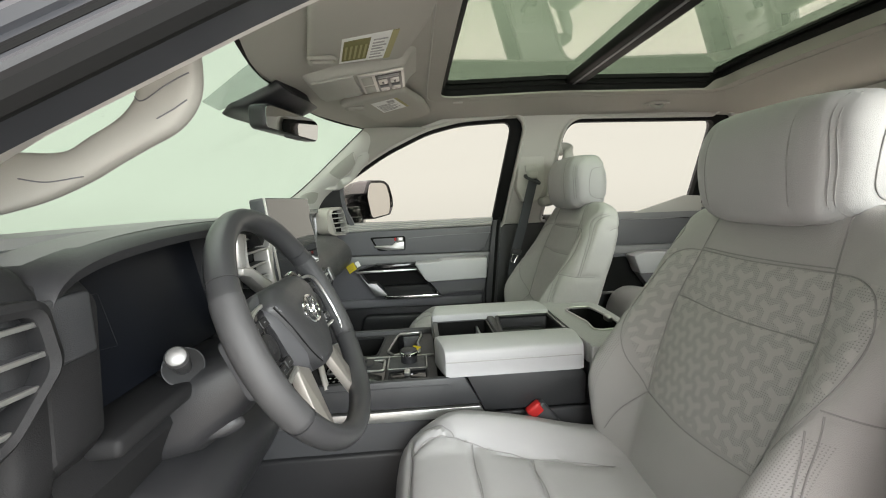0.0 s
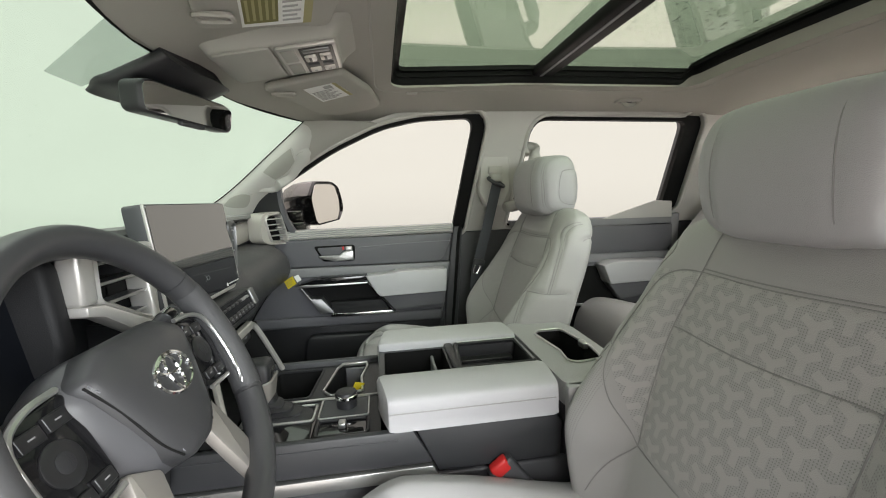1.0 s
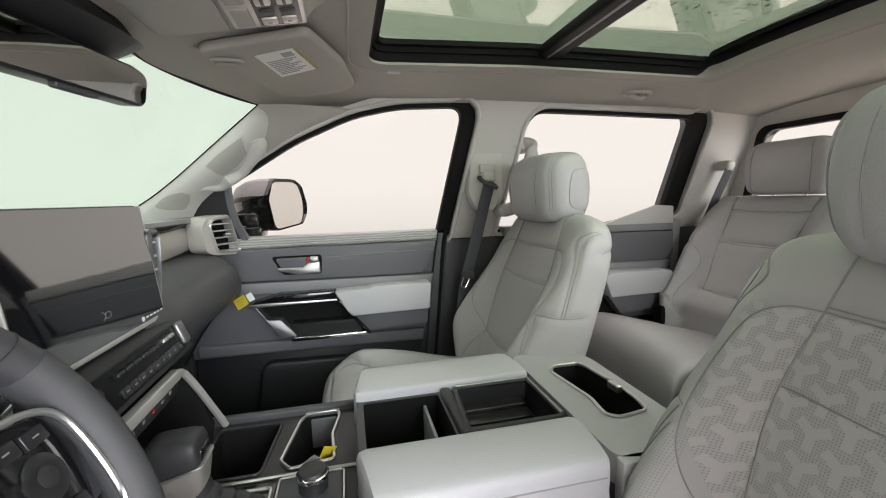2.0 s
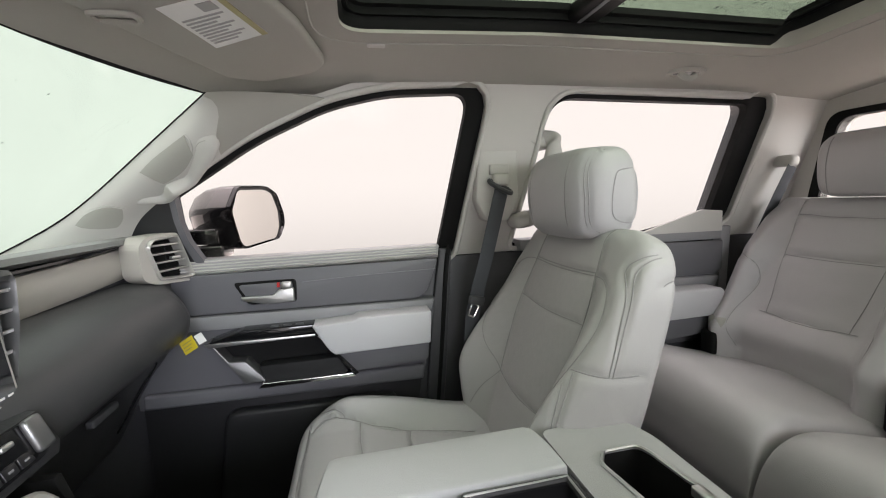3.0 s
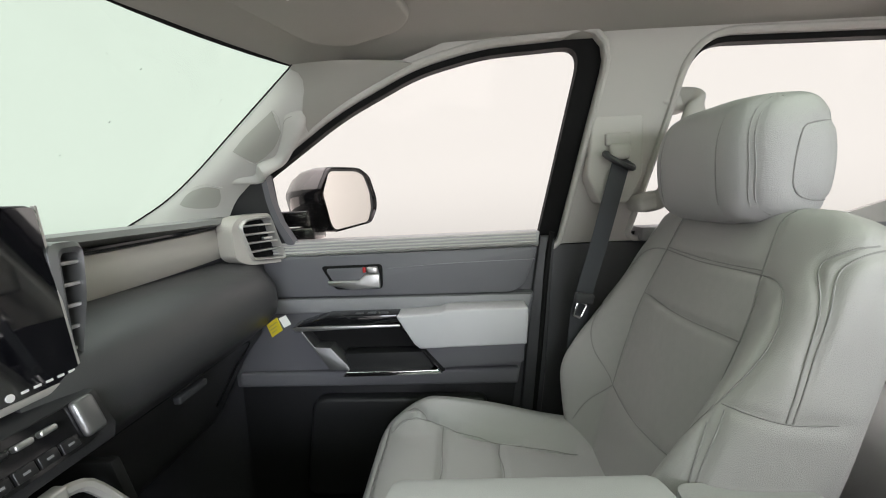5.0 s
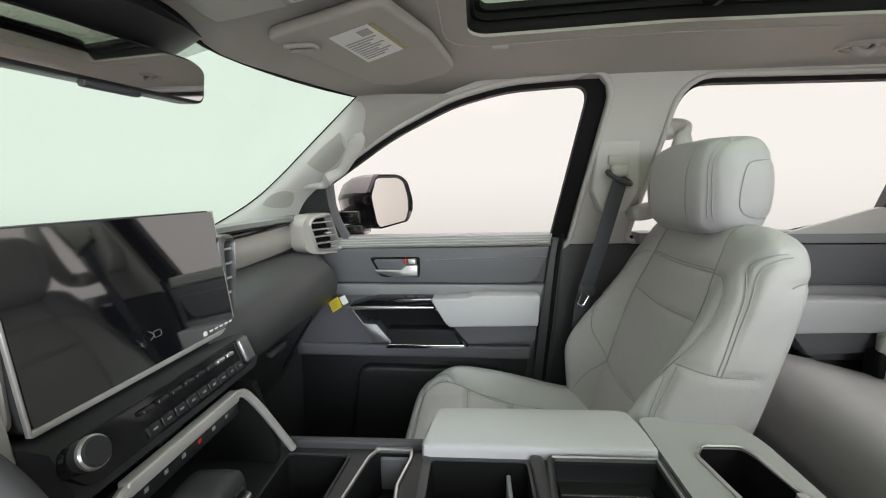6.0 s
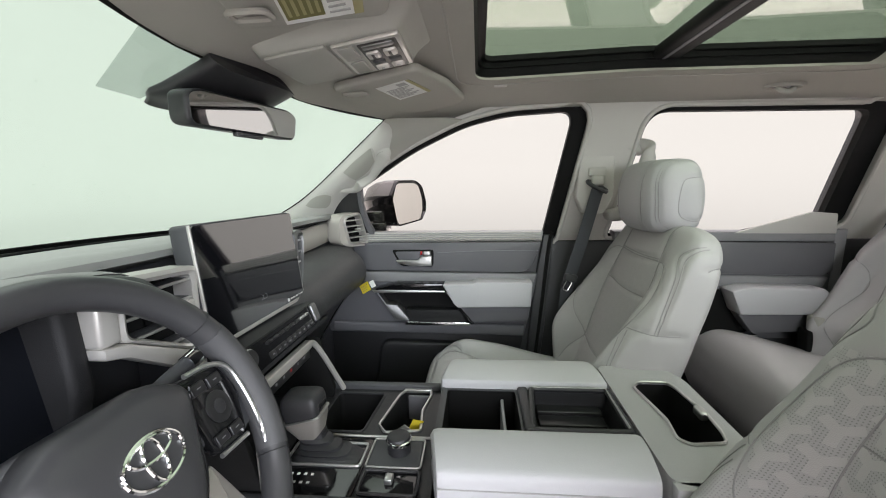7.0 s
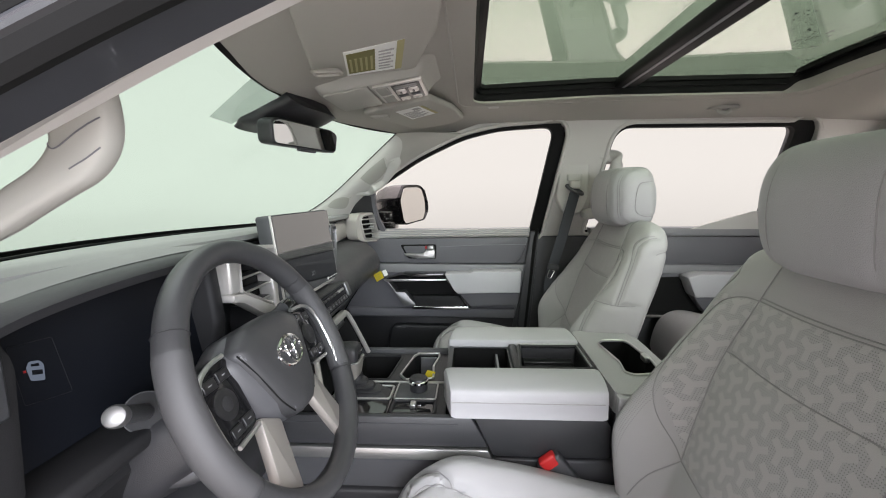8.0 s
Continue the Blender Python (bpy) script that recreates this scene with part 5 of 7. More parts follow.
    for y in (-0.19, 0.19):
        part("rail", rbox(-0.06, 0.50, centre + y - 0.02, centre + y + 0.02, 0.0, 0.05, 0.006), DARK, s)
    return s


front_seat(0.43, "grey leather front passenger seat with tall headrest")
front_seat(-0.43, "grey leather driver seat with patterned perforated insert")

buckle = thing("belt_buckle", "black seat belt buckle with red release button", "seat belt buckle", group="belt buckles")
M = pose(0.236, -0.202, 0.402, 0, -38, 0)
part("casing", place(rbox(-0.026, 0.026, -0.012, 0.012, -0.09, 0.0, 0.006), M), DARK, buckle)
part("release_button", place(rbox(-0.018, 0.018, -0.0125, 0.0085, -0.020, 0.006, 0.005), M), RED, buckle, "red release button")
part("stalk", tube([(0.285, -0.192, 0.335), (0.30, -0.19, 0.20), (0.30, -0.19, 0.05)], 0.012, 8), DARK, buckle)

# ---- rear bench ----
rear = thing("rear_bench", "grey leather split rear bench seat", "car seat")


def bench_back(y0, y1):
    rows = smooth_rows([(0.365, 1.212, 0.12), (0.42, 1.215, 0.13), (0.50, 1.235, 0.14), (0.60, 1.278, 0.13), (0.72, 1.335, 0.12), (0.80, 1.375, 0.11), (0.845, 1.40, 0.09), (0.865, 1.42, 0.06)], 9)
    c, hw = (y0 + y1) / 2, (y1 - y0) / 2
    rings = []
    for z, xf, d in rows:
        w = hw - 0.03 * step(0.80, 0.87, z)
        ring = []
        for j in range(130):
            a = 2 * math.pi * j / 130
            y, q = w * sgn_pow(math.cos(a), 0.30), sgn_pow(math.sin(a), 0.5)
            x = xf + d / 2 - q * d / 2 - ((0.062 * step(0.56, 0.80, abs(y) / w) * step(0.86, 0.68, z) + 0.022 * math.exp(-((z - 0.49) / 0.045) ** 2)) * q if q > 0 else 0)
            ring.append((x, c + y, z))
        rings.append(ring)
    return loft(rings), c, hw


for y0, y1 in ((0.205, 0.685), (-0.195, 0.195), (-0.685, -0.205)):
    bm, c, hw = bench_back(y0, y1)
    k = hw * 0.55
    lines = [[(0, c - k * 0.9, 0.707), (0, c, 0.703), (0, c + k * 0.9, 0.707)], [(0, c - k * 0.92, 0.545), (0, c, 0.540), (0, c + k * 0.92, 0.545)], [(0, c - k, 0.82), (0, c, 0.818), (0, c + k, 0.82)]]
    for sg in (1, -1):
        lines.append([(0, c + sg * k * 1.02, 0.86), (0, c + sg * k * 0.92, 0.707), (0, c + sg * k * 0.78, 0.545)])
        lines.append([(0, c + sg * hw * 0.94, 0.70), (0, c + sg * hw * 0.72, 0.685), (0, c + sg * hw * 0.62, 0.62), (0, c + sg * hw * 0.70, 0.52), (0, c + sg * hw * 0.62, 0.43)])
    threads = sewn(bm, [(ln, (1, 0, 0), 1.0) for ln in lines], deep=0.008)
    bk = part("backrest", bm, LEATHER_REAR, rear)
    for th in threads:
        part("seam", th, THREAD, bk)
for y0, y1 in ((0.208, 0.70), (-0.70, 0.200)):
    c, hw = (y0 + y1) / 2, (y1 - y0) / 2
    rows = smooth_rows([(0.818, 0.315, 0.29), (0.824, 0.368, 0.26), (0.838, 0.418, 0.24), (0.868, 0.455, 0.23), (0.915, 0.470, 0.23), (0.99, 0.455, 0.23), (1.10, 0.424, 0.23), (1.20, 0.398, 0.23), (1.30, 0.385, 0.23)], 8)
    rings = []
    for x, top, low in rows:
        ring = []
        for j in range(180):
            a = 2 * math.pi * j / 180
            y, q = hw * sgn_pow(math.cos(a), 0.22), sgn_pow(math.sin(a), 0.4)
            z = (top + low) / 2 + q * (top - low) / 2 + (0.010 * math.cos(y / hw * 4.2) if q > 0 else 0) * step(0.82, 0.93, x)
            ring.append((x, c + y, z))
        rings.append(ring)
    bm = loft(rings)
    part("cushion", bm, LEATHER_REAR, rear)
part("base", rbox(0.87, 1.45, -0.68, 0.68, 0.0, 0.26, 0.01), DARK, rear)
for c in (0.412, 0.0, -0.412):
    rows = smooth_rows([(0.868, 1.40, 1.46, 0.085), (0.876, 1.385, 1.475, 0.115), (0.90, 1.378, 1.48, 0.13), (0.96, 1.375, 1.478, 0.135), (1.01, 1.38, 1.47, 0.13), (1.035, 1.395, 1.455, 0.11), (1.042, 1.41, 1.44, 0.09)], 3)
    rings = [[((a0 + a1) / 2 - (a1 - a0) / 2 * sgn_pow(math.sin(a), 0.55), c + w * sgn_pow(math.cos(a), 0.45), z) for a in [2 * math.pi * j / 40 for j in range(40)]] for z, a0, a1, w in rows]
    bm = loft(rings)
    tree = tree_of(bm)
    hd = part("headrest", bm, LEATHER_REAR, rear)
    for sg in (-1, 1):
        pts = seam_on(tree, [(0, c + sg * 0.09, 1.03), (0, c + sg * 0.095, 0.95), (0, c + sg * 0.09, 0.88)], (1, 0, 0))
        part("seam", tube(pts, 0.0013, 5), THREAD, hd)
        part("post", tube([(1.43, c + sg * 0.05, 0.84), (1.43, c + sg * 0.05, 0.88)], 0.006, 8), CHROME, hd)
for y in (0.19, -0.19):
    bb = thing("belt_buckle", "black rear belt buckle with red button", "seat belt buckle", group="belt buckles")
    part("casing", rbox(1.155, 1.20, y - 0.03, y + 0.02, 0.385, 0.462, 0.008), BLACK, bb)
    part("release_button", rbox(1.157, 1.190, y - 0.022, y + 0.012, 0.459, 0.469, 0.004), RED, bb, "red release button")
lat = thing("seat_latch", "black fold lever at the foot of the rear seat back", "latch")
part("lever", rbox(1.165, 1.225, 0.615, 0.665, 0.470, 0.515, 0.012), PILLAR_WARM, lat)
part("lever_gap", rbox(1.150, 1.215, 0.622, 0.672, 0.395, 0.468, 0.008), BLACK, lat)

# ---- centre console ----
con = thing("centre_console", "charcoal centre console with grey padded armrests, tray and cup holders", "console")


def slab(outer, holes, z0, z1):
    """A flat top with holes through it."""
    loops = [outer] + holes
    tri = geometry.tessellate_polygon([[Vector((x, y, 0)) for x, y in lp] for lp in loops])
    flat = [p for lp in loops for p in lp]
    bm = bmesh.new()
    a = [bm.verts.new((x, y, z0)) for x, y in flat]
    b = [bm.verts.new((x, y, z1)) for x, y in flat]
    for t in tri:
        bm.faces.new([a[i] for i in t])
        bm.faces.new([b[i] for i in t[::-1]])
    k = 0
    for lp in loops:
        n = len(lp)
        for i in range(n):
            bm.faces.new((a[k + i], a[k + (i + 1) % n], b[k + (i + 1) % n], b[k + i]))
        k += n
    return bm


def well(outline, z0, z1, parent, name, mat, taper=0.88):
    """A cup or bin: walls and a floor, open above."""
    cx = sum(p[0] for p in outline) / len(outline)
    cy = sum(p[1] for p in outline) / len(outline)
    bm = loft([[(x, y, z1) for x, y in outline], [(cx + (x - cx) * taper, cy + (y - cy) * taper, z0) for x, y in outline]], True, False)
    bm.verts.ensure_lookup_table()
    n = len(outline)
    bm.faces.new([bm.verts[n + i] for i in range(n)])
    return part(name, bm, mat, parent)


FCUP = round_poly([(-0.098, 0.045), (-0.078, 0.170), (-0.066, 0.192), (-0.006, 0.192), (-0.004, 0.170), (-0.016, 0.105), (-0.010, 0.03), (-0.080, 0.02)], 0.006, 3)
FBIN = round_poly([(-0.225, 0.02), (-0.125, 0.02), (-0.112, 0.175), (-0.225, 0.178)], 0.012, 3)
part("front_deck", slab([(-0.42, -0.185), (0.03, -0.185), (0.03, 0.205), (-0.42, 0.205)], [FCUP, FBIN], 0.440, 0.455), DARK_SOFT, con)
well(FCUP, 0.375, 0.452, con, "cup_holder", SATIN_BLACK)
well(FBIN, 0.36, 0.452, con, "bin", BLACK, 0.95)
part("cup_rim", tube([(x, y, 0.457) for x, y in FCUP], 0.0032, 6, True), SILVER, con, "satin silver rim")
# lighter slab paints the light caught by the cup's far wall
part("cup_wall_lit", rbox(-0.060, -0.010, 0.178, 0.186, 0.39, 0.450, 0.003), DOOR_DARK, con)
part("cup_lip", prism(round_poly([(-0.072, 0.189), (-0.004, 0.189), (-0.005, 0.199), (-0.068, 0.199)], 0.002, 2), 0.452, 0.4605, "z", 0.0015), SILVER, con, "satin silver lip")
part("bin_rim", tube([(x, y, 0.456) for x, y in FBIN], 0.003, 6, True), DARK_SOFT, con)
part("side_left", prism([(-0.42, 0.413), (0.122, 0.413), (0.088, 0.478), (-0.42, 0.478)], -0.192, -0.176, "y", 0.005), SIDE_PAD, con, "soft charcoal side pad")
part("side_right", rbox(-0.42, 0.10, 0.196, 0.212, 0.02, 0.470, 0.006), DARK, con)
for y in (-0.193, 0.213):
    part("side_stitch", tube([(-0.40, y, 0.463), (0.06, y, 0.463)], 0.0012), DARK, con)
part("silver_strip", prism([(-0.42, 0.386), (0.132, 0.386), (0.120, 0.410), (-0.42, 0.410)], -0.1965, -0.176, "y", 0.002), SILVER, con, "satin silver strip")
part("lower_left", rbox(-0.42, 0.50, -0.184, -0.168, 0.0, 0.385, 0.006), DARK, con)
part("step_left", rbox(-0.42, 0.30, -0.196, -0.170, 0.02, 0.315, 0.008), DARK_SOFT, con)
part("rear_side_left", prism([(0.092, 0.478), (0.350, 0.482), (0.365, 0.46), (0.360, 0.394), (0.131, 0.394)], -0.191, -0.170, "y", 0.004), SIDE_PAD, con)
part("rear_side_right", prism([(0.10, 0.478), (0.350, 0.482), (0.352, 0.0), (0.10, 0.0)], 0.172, 0.195, "y", 0.004), DARK, con)
part("core", rbox(0.36, 0.505, -0.165, 0.175, 0.0, 0.40, 0.01), DARK, con)
BIN = round_poly([(0.042, -0.066), (0.180, -0.066), (0.180, 0.078), (0.042, 0.078)], 0.008, 3)
TRAY = round_poly([(0.198, -0.066), (0.362, -0.066), (0.362, 0.079), (0.212, 0.079)], 0.010, 3)
part("mid_deck", slab([(0.03, -0.09), (0.372, -0.09), (0.372, 0.10), (0.03, 0.10)], [BIN, TRAY], 0.500, 0.522), DARK, con)
well(BIN, 0.36, 0.520, con, "bin", BLACK, 0.97)
tray = well(TRAY, 0.478, 0.520, con, "tray", SATIN_BLACK, 0.90)
for i in range(3):
    y = -0.02 + i * 0.034
    part("tray_step", rbox(0.222, 0.347, y, y + 0.034, 0.474, 0.482 + 0.007 * i, 0.002), SATIN_BLACK, tray)
part("tray_rim", tube([(x, y, 0.527) for x, y in TRAY], 0.0058, 8, True), DARK_SOFT, con)
part("tray_line", tube([(0.215, 0.078, 0.531), (0.36, 0.078, 0.531), (0.36, -0.06, 0.531)], 0.0025), SILVER, con, "satin silver line")
part("bin_divider", rbox(0.150, 0.156, -0.06, 0.07, 0.40, 0.508, 0.002), DOOR_MID, con)
part("tray_front", rbox(0.184, 0.205, -0.07, 0.082, 0.49, 0.532, 0.006), DARK_SOFT, con)


def pad(side):
    y_in, y_top, y_out = side * 0.086, side * 0.186, side * 0.199
    prof = [(y_in, 0.470), (y_in, 0.530), (side * 0.094, 0.540), (side * 0.14, 0.5445), (y_top, 0.541), (y_out, 0.530), (side * 0.198, 0.492), (side * 0.190, 0.478)]
    prof = [tuple(p) for p in curve([(y, z, 0) for y, z in prof], 3, True)]
    rings = []
    for x, k in ((0.026, 0.80), (0.030, 0.95), (0.040, 1.0), (0.356, 1.0), (0.366, 0.95), (0.369, 0.80)):
        rings.append([(x + 0.016 * abs(y - y_in) / 0.11 * (1 if x < 0.2 else -0.7), side * 0.142 + (y - side * 0.142) * k, 0.508 + (z - 0.508) * k) for y, z, _ in prof])
    p = part("armrest_pad", loft(rings), LEATHER_LIGHT, con, "padded pale grey leather armrest")
    part("pad_seam", tube([(0.048, side * 0.2005, 0.515), (0.348, side * 0.2005, 0.515)], 0.0011), INK, p)
    part("pad_latch", rbox(0.08, 0.17, min(side * 0.084, side * 0.09), max(side * 0.084, side * 0.09), 0.475, 0.485, 0.002), BLACK, p)


pad(-1), pad(1)
RCUP = round_poly([(0.418, 0.088), (0.436, 0.112), (0.492, 0.112), (0.500, 0.092), (0.506, 0.025), (0.512, 0.012), (0.505, -0.062), (0.496, -0.092), (0.440, -0.10), (0.424, -0.086), (0.432, -0.03)], 0.008, 3)
part("rear_cap", slab(round_poly([(0.373, -0.185), (0.470, -0.205), (0.53, -0.19), (0.535, 0.13), (0.515, 0.19), (0.373, 0.19)], 0.02), [RCUP], 0.485, 0.530), LEATHER, con, "grey moulded rear console cap")
part("rear_skirt", slab(round_poly([(0.373, -0.185), (0.50, -0.195), (0.52, -0.185), (0.52, 0.13), (0.505, 0.185), (0.373, 0.185)], 0.02), [RCUP], 0.30, 0.484), DARK, con)
well(RCUP, 0.40, 0.527, con, "cup_holder", BLACK, 0.9)
part("cup_rim", tube([(x, y, 0.532) for x, y in RCUP], 0.0028, 6, True), SILVER, con, "satin silver rim")
part("cup_hinge", rbox(0.497, 0.512, -0.012, 0.018, 0.520, 0.536, 0.004), SILVER, con)
part("cap_side", prism([(0.373, 0.53), (0.42, 0.53), (0.40, 0.47), (0.373, 0.46)], -0.20, -0.18, "y", 0.004), LEATHER, con)

# gear selector, dial and switches on the console
part("gear_panel", prism(round_poly([(-0.245, -0.165), (-0.095, -0.165), (-0.095, -0.005), (-0.245, -0.005)], 0.008), 0.455, 0.459, "z", 0.001), GLOSS, con, "glossy black gear panel")
part("deck_line", tube([(-0.25, 0.004, 0.458), (0.028, 0.004, 0.458)], 0.003), SILVER, con, "satin silver line")
part("boot_frame", tube([(x, y, 0.461) for x, y in round_poly([(-0.235, -0.088), (-0.100, -0.088), (-0.100, -0.024), (-0.235, -0.024)], 0.008, 3)], 0.003, 6, True), SILVER, con)
for i in range(5):
    part("gear_mark", rbox(-0.226 + i * 0.012, -0.221 + i * 0.012, -0.112, -0.107, 0.4585, 0.4597, 0), PAPER, con)
    part("gear_mark", rbox(-0.226 + i * 0.012, -0.221 + i * 0.012, -0.132, -0.127, 0.4585, 0.4597, 0), INK, con)
part("dial_panel", prism(round_poly([(-0.088, -0.088), (0.004, -0.088), (0.004, -0.012), (-0.088, -0.012)], 0.006), 0.455, 0.464, "z", 0.003), DARK, con)
part("dial_panel_rim", tube([(x, y, 0.463) for x, y in round_poly([(-0.090, -0.090), (0.006, -0.090), (0.006, -0.010), (-0.090, -0.010)], 0.006, 3)], 0.002, 6, True), SILVER, con)
part("switch_well", prism(round_poly([(-0.085, -0.150), (0.004, -0.150), (0.004, -0.100), (-0.085, -0.100)], 0.008), 0.455, 0.461, "z", 0.002), GLOSS, con)
part("switch_rim", tube([(x, y, 0.462) for x, y in round_poly([(-0.088, -0.153), (0.007, -0.153), (0.007, -0.097), (-0.088, -0.097)], 0.008, 3)], 0.0035, 6, True), DARK_SOFT, con)
part("toggle", rbox(-0.048, -0.034, -0.132, -0.112, 0.461, 0.472, 0.003), SILVER, con, "silver toggle switch")


def turned(rows, n=32, cx=0.0, cy=0.0, cz=0.0):
    return loft([[(cx + r * math.cos(2 * math.pi * j / n), cy + r * math.sin(2 * math.pi * j / n), cz + z) for j in range(n)] for z, r in rows])


part("dial", turned([(0.0, 0.021), (0.018, 0.021), (0.020, 0.0215), (0.028, 0.0215), (0.0315, 0.0195), (0.0325, 0.016)], 36, -0.038, -0.045, 0.463), DARK_SOFT, con)
part("dial_ring", turned([(0.0195, 0.0210), (0.020, 0.0235), (0.0255, 0.0235), (0.0280, 0.0205)], 36, -0.038, -0.045, 0.463), CHROME, con, "chrome dial ring")
gear = thing("gear_selector", "charcoal gear selector with silver band and leather boot", "gear selector")
part("boot", loft([[(cx + wx * sgn_pow(math.cos(a), 0.6), cy + wy * sgn_pow(math.sin(a), 0.6), z) for a in [2 * math.pi * j / 24 for j in range(24)]] for z, cx, cy, wx, wy in ((0.459, -0.168, -0.056, 0.064, 0.031), (0.464, -0.169, -0.056, 0.058, 0.028), (0.467, -0.172, -0.055, 0.050, 0.024), (0.471, -0.174, -0.055, 0.049, 0.026), (0.474, -0.180, -0.053, 0.039, 0.020), (0.479, -0.182, -0.053, 0.038, 0.023), (0.483, -0.188, -0.051, 0.029, 0.018), (0.489, -0.190, -0.051, 0.028, 0.021), (0.494, -0.195, -0.05, 0.024, 0.018), (0.505, -0.198, -0.05, 0.024, 0.020))]), DARK_SOFT, gear)
def knob_ring(z, cx, wx, wy, e, slope=0.0):
    return [(cx + wx * sgn_pow(math.cos(a), e), -0.05 + wy * sgn_pow(math.sin(a), e), z + slope * wx * sgn_pow(math.cos(a), e)) for a in [2 * math.pi * j / 36 for j in range(36)]]


part("collar", loft([knob_ring(r[0], r[1], r[2] * 0.82, r[3] * 0.84, *r[4:]) for r in ((0.492, -0.200, 0.026, 0.021, 0.5), (0.505, -0.202, 0.032, 0.026, 0.42, 0.10), (0.522, -0.205, 0.039, 0.033, 0.36, 0.22), (0.533, -0.206, 0.041, 0.035, 0.33, 0.26), (0.535, -0.206, 0.038, 0.032, 0.33, 0.26))]), SPOKE, gear, "satin bronze collar")
part("collar_edge", tube(knob_ring(0.5335, -0.206, 0.0338, 0.0296, 0.33, 0.26), 0.0021, 6, True), SILVER, gear, "satin silver edge")
part("grip", loft([knob_ring(r[0], r[1], r[2] * 0.82, r[3] * 0.84, *r[4:]) for r in ((0.528, -0.206, 0.036, 0.031, 0.33, 0.22), (0.545, -0.209, 0.041, 0.035, 0.33, 0.20), (0.560, -0.211, 0.042, 0.035, 0.34, 0.14), (0.570, -0.212, 0.040, 0.033, 0.36, 0.10), (0.576, -0.212, 0.034, 0.027, 0.42, 0.06), (0.578, -0.212, 0.022, 0.016, 0.5, 0.04))]), DARK_SOFT, gear)
part("grip_button", rbox(-0.180, -0.174, -0.066, -0.034, 0.545, 0.560, 0.002), GLOSS, gear)
tag = thing("cup_tag", "yellow and white paper tag lying in the cup holder", "paper tag", group="paper tags")
part("paper", place(rbox(-0.012, 0.012, -0.0006, 0.0006, -0.022, 0.022, 0), pose(-0.026, 0.052, 0.447, 14, 22, 24)), YELLOW, tag)
part("fold", place(rbox(-0.010, 0.010, -0.0006, 0.0006, -0.020, 0.020, 0), pose(-0.049, 0.046, 0.445, 30, 42, 10)), PAPER, tag, "white folded end")
# ---- dashboard ----
dash = thing("dashboard", "charcoal dashboard with grey top pad and pale trim strip", "dashboard")


def along_y(profiles, caps=True):
    """Cross-sections (y, outline of x and z) joined along y."""
    return loft([[(x, y, z) for x, z in pr] for y, pr in profiles], True, caps)


# the grey top pad, from the windscreen's foot to the lip
tops = []
for i in range(31):
    y = -0.70 + 1.40 * i / 30
    k = abs(y) / 0.70
    foot = -0.90 + 0.24 * k * k
    lip = -0.395 - 0.015 * step(0.15, 0.4, y) + 0.01 * k
    lift = 0.004 * step(-0.1, -0.4, y)
    tops.append((y, [(foot, 0.790), (foot + 0.02, 0.805), (foot + 0.10, 0.818), (-0.62 + 0.1 * k, 0.832), (-0.50, 0.842 + lift), (lip - 0.02, 0.850 + lift), (lip, 0.846 + lift), (lip + 0.004, 0.836 + lift), (lip - 0.02, 0.826), (foot, 0.775)]))
part("top_pad", along_y(tops), DASH_TOP, dash, "grey soft top pad")
for y0, y1 in ((-0.60, 0.62),):
    part("defrost_slot", loft([[(-0.845 + 0.24 * (y / 0.7) ** 2, y, 0.8185), (-0.80 + 0.22 * (y / 0.7) ** 2, y, 0.8235), (-0.80 + 0.22 * (y / 0.7) ** 2, y, 0.820), (-0.845 + 0.24 * (y / 0.7) ** 2, y, 0.815)] for y in [y0 + (y1 - y0) * i / 24 for i in range(25)]]), BLACK, dash)
# passenger side: core, pale strip, soft roll, glovebox
part("core", along_y([(y, [(-0.88, 0.78), (-0.43, 0.822), (-0.425, 0.74), (-0.46, 0.55), (-0.55, 0.30), (-0.88, 0.25)]) for y in (-0.70, 0.70)]), DARK, dash)
rings = []
for i in range(15):
    y = 0.205 + (0.685 - 0.205) * i / 14
    b = 0.012 * (i / 14) ** 2
    rings.append([(-0.440, y, 0.747 + b), (-0.418, y, 0.745 + b), (-0.410, y, 0.760 + b), (-0.409, y, 0.795 + b), (-0.418, y, 0.812 + b), (-0.440, y, 0.812 + b)])
part("trim_strip", loft(rings), TRIM_WARM, dash, "warm pale grey trim strip")
part("strip_line", tube(curve([(-0.412, 0.205, 0.820), (-0.411, 0.45, 0.823), (-0.412, 0.685, 0.832)], 6), 0.004), GLOSS, dash)
roll = []
for i in range(29):
    y = 0.10 + 0.62 * i / 28
    e = step(0.73, 0.60, y)
    s = step(0.08, 0.20, y)
    bx = -0.272 - 0.05 * (1 - e) - 0.02 * (1 - s)
    roll.append((y, [(-0.44, 0.742), (-0.40, 0.744), (-0.345, 0.738), (bx - 0.022, 0.716), (bx, 0.680), (bx + 0.002, 0.650), (bx - 0.012, 0.622), (bx - 0.05, 0.592), (-0.365, 0.56), (-0.41, 0.50), (-0.47, 0.40), (-0.52, 0.32), (-0.60, 0.30), (-0.60, 0.70)]))
part("soft_roll", along_y([(y, [tuple(q)[:2] for q in curve([(a, b, 0) for a, b in pr], 3, True)]) for y, pr in roll]), ROLL, dash, "soft charcoal passenger side roll")
part("glovebox_gap", tube(curve([(-0.365, 0.22, 0.5625), (-0.363, 0.45, 0.5632), (-0.368, 0.655, 0.558), (-0.42, 0.672, 0.48), (-0.475, 0.672, 0.39)], 6), 0.0028), BLACK, dash)
part("glovebox_latch", rbox(-0.375, -0.360, 0.40, 0.48, 0.535, 0.550, 0.004), DARK, dash)


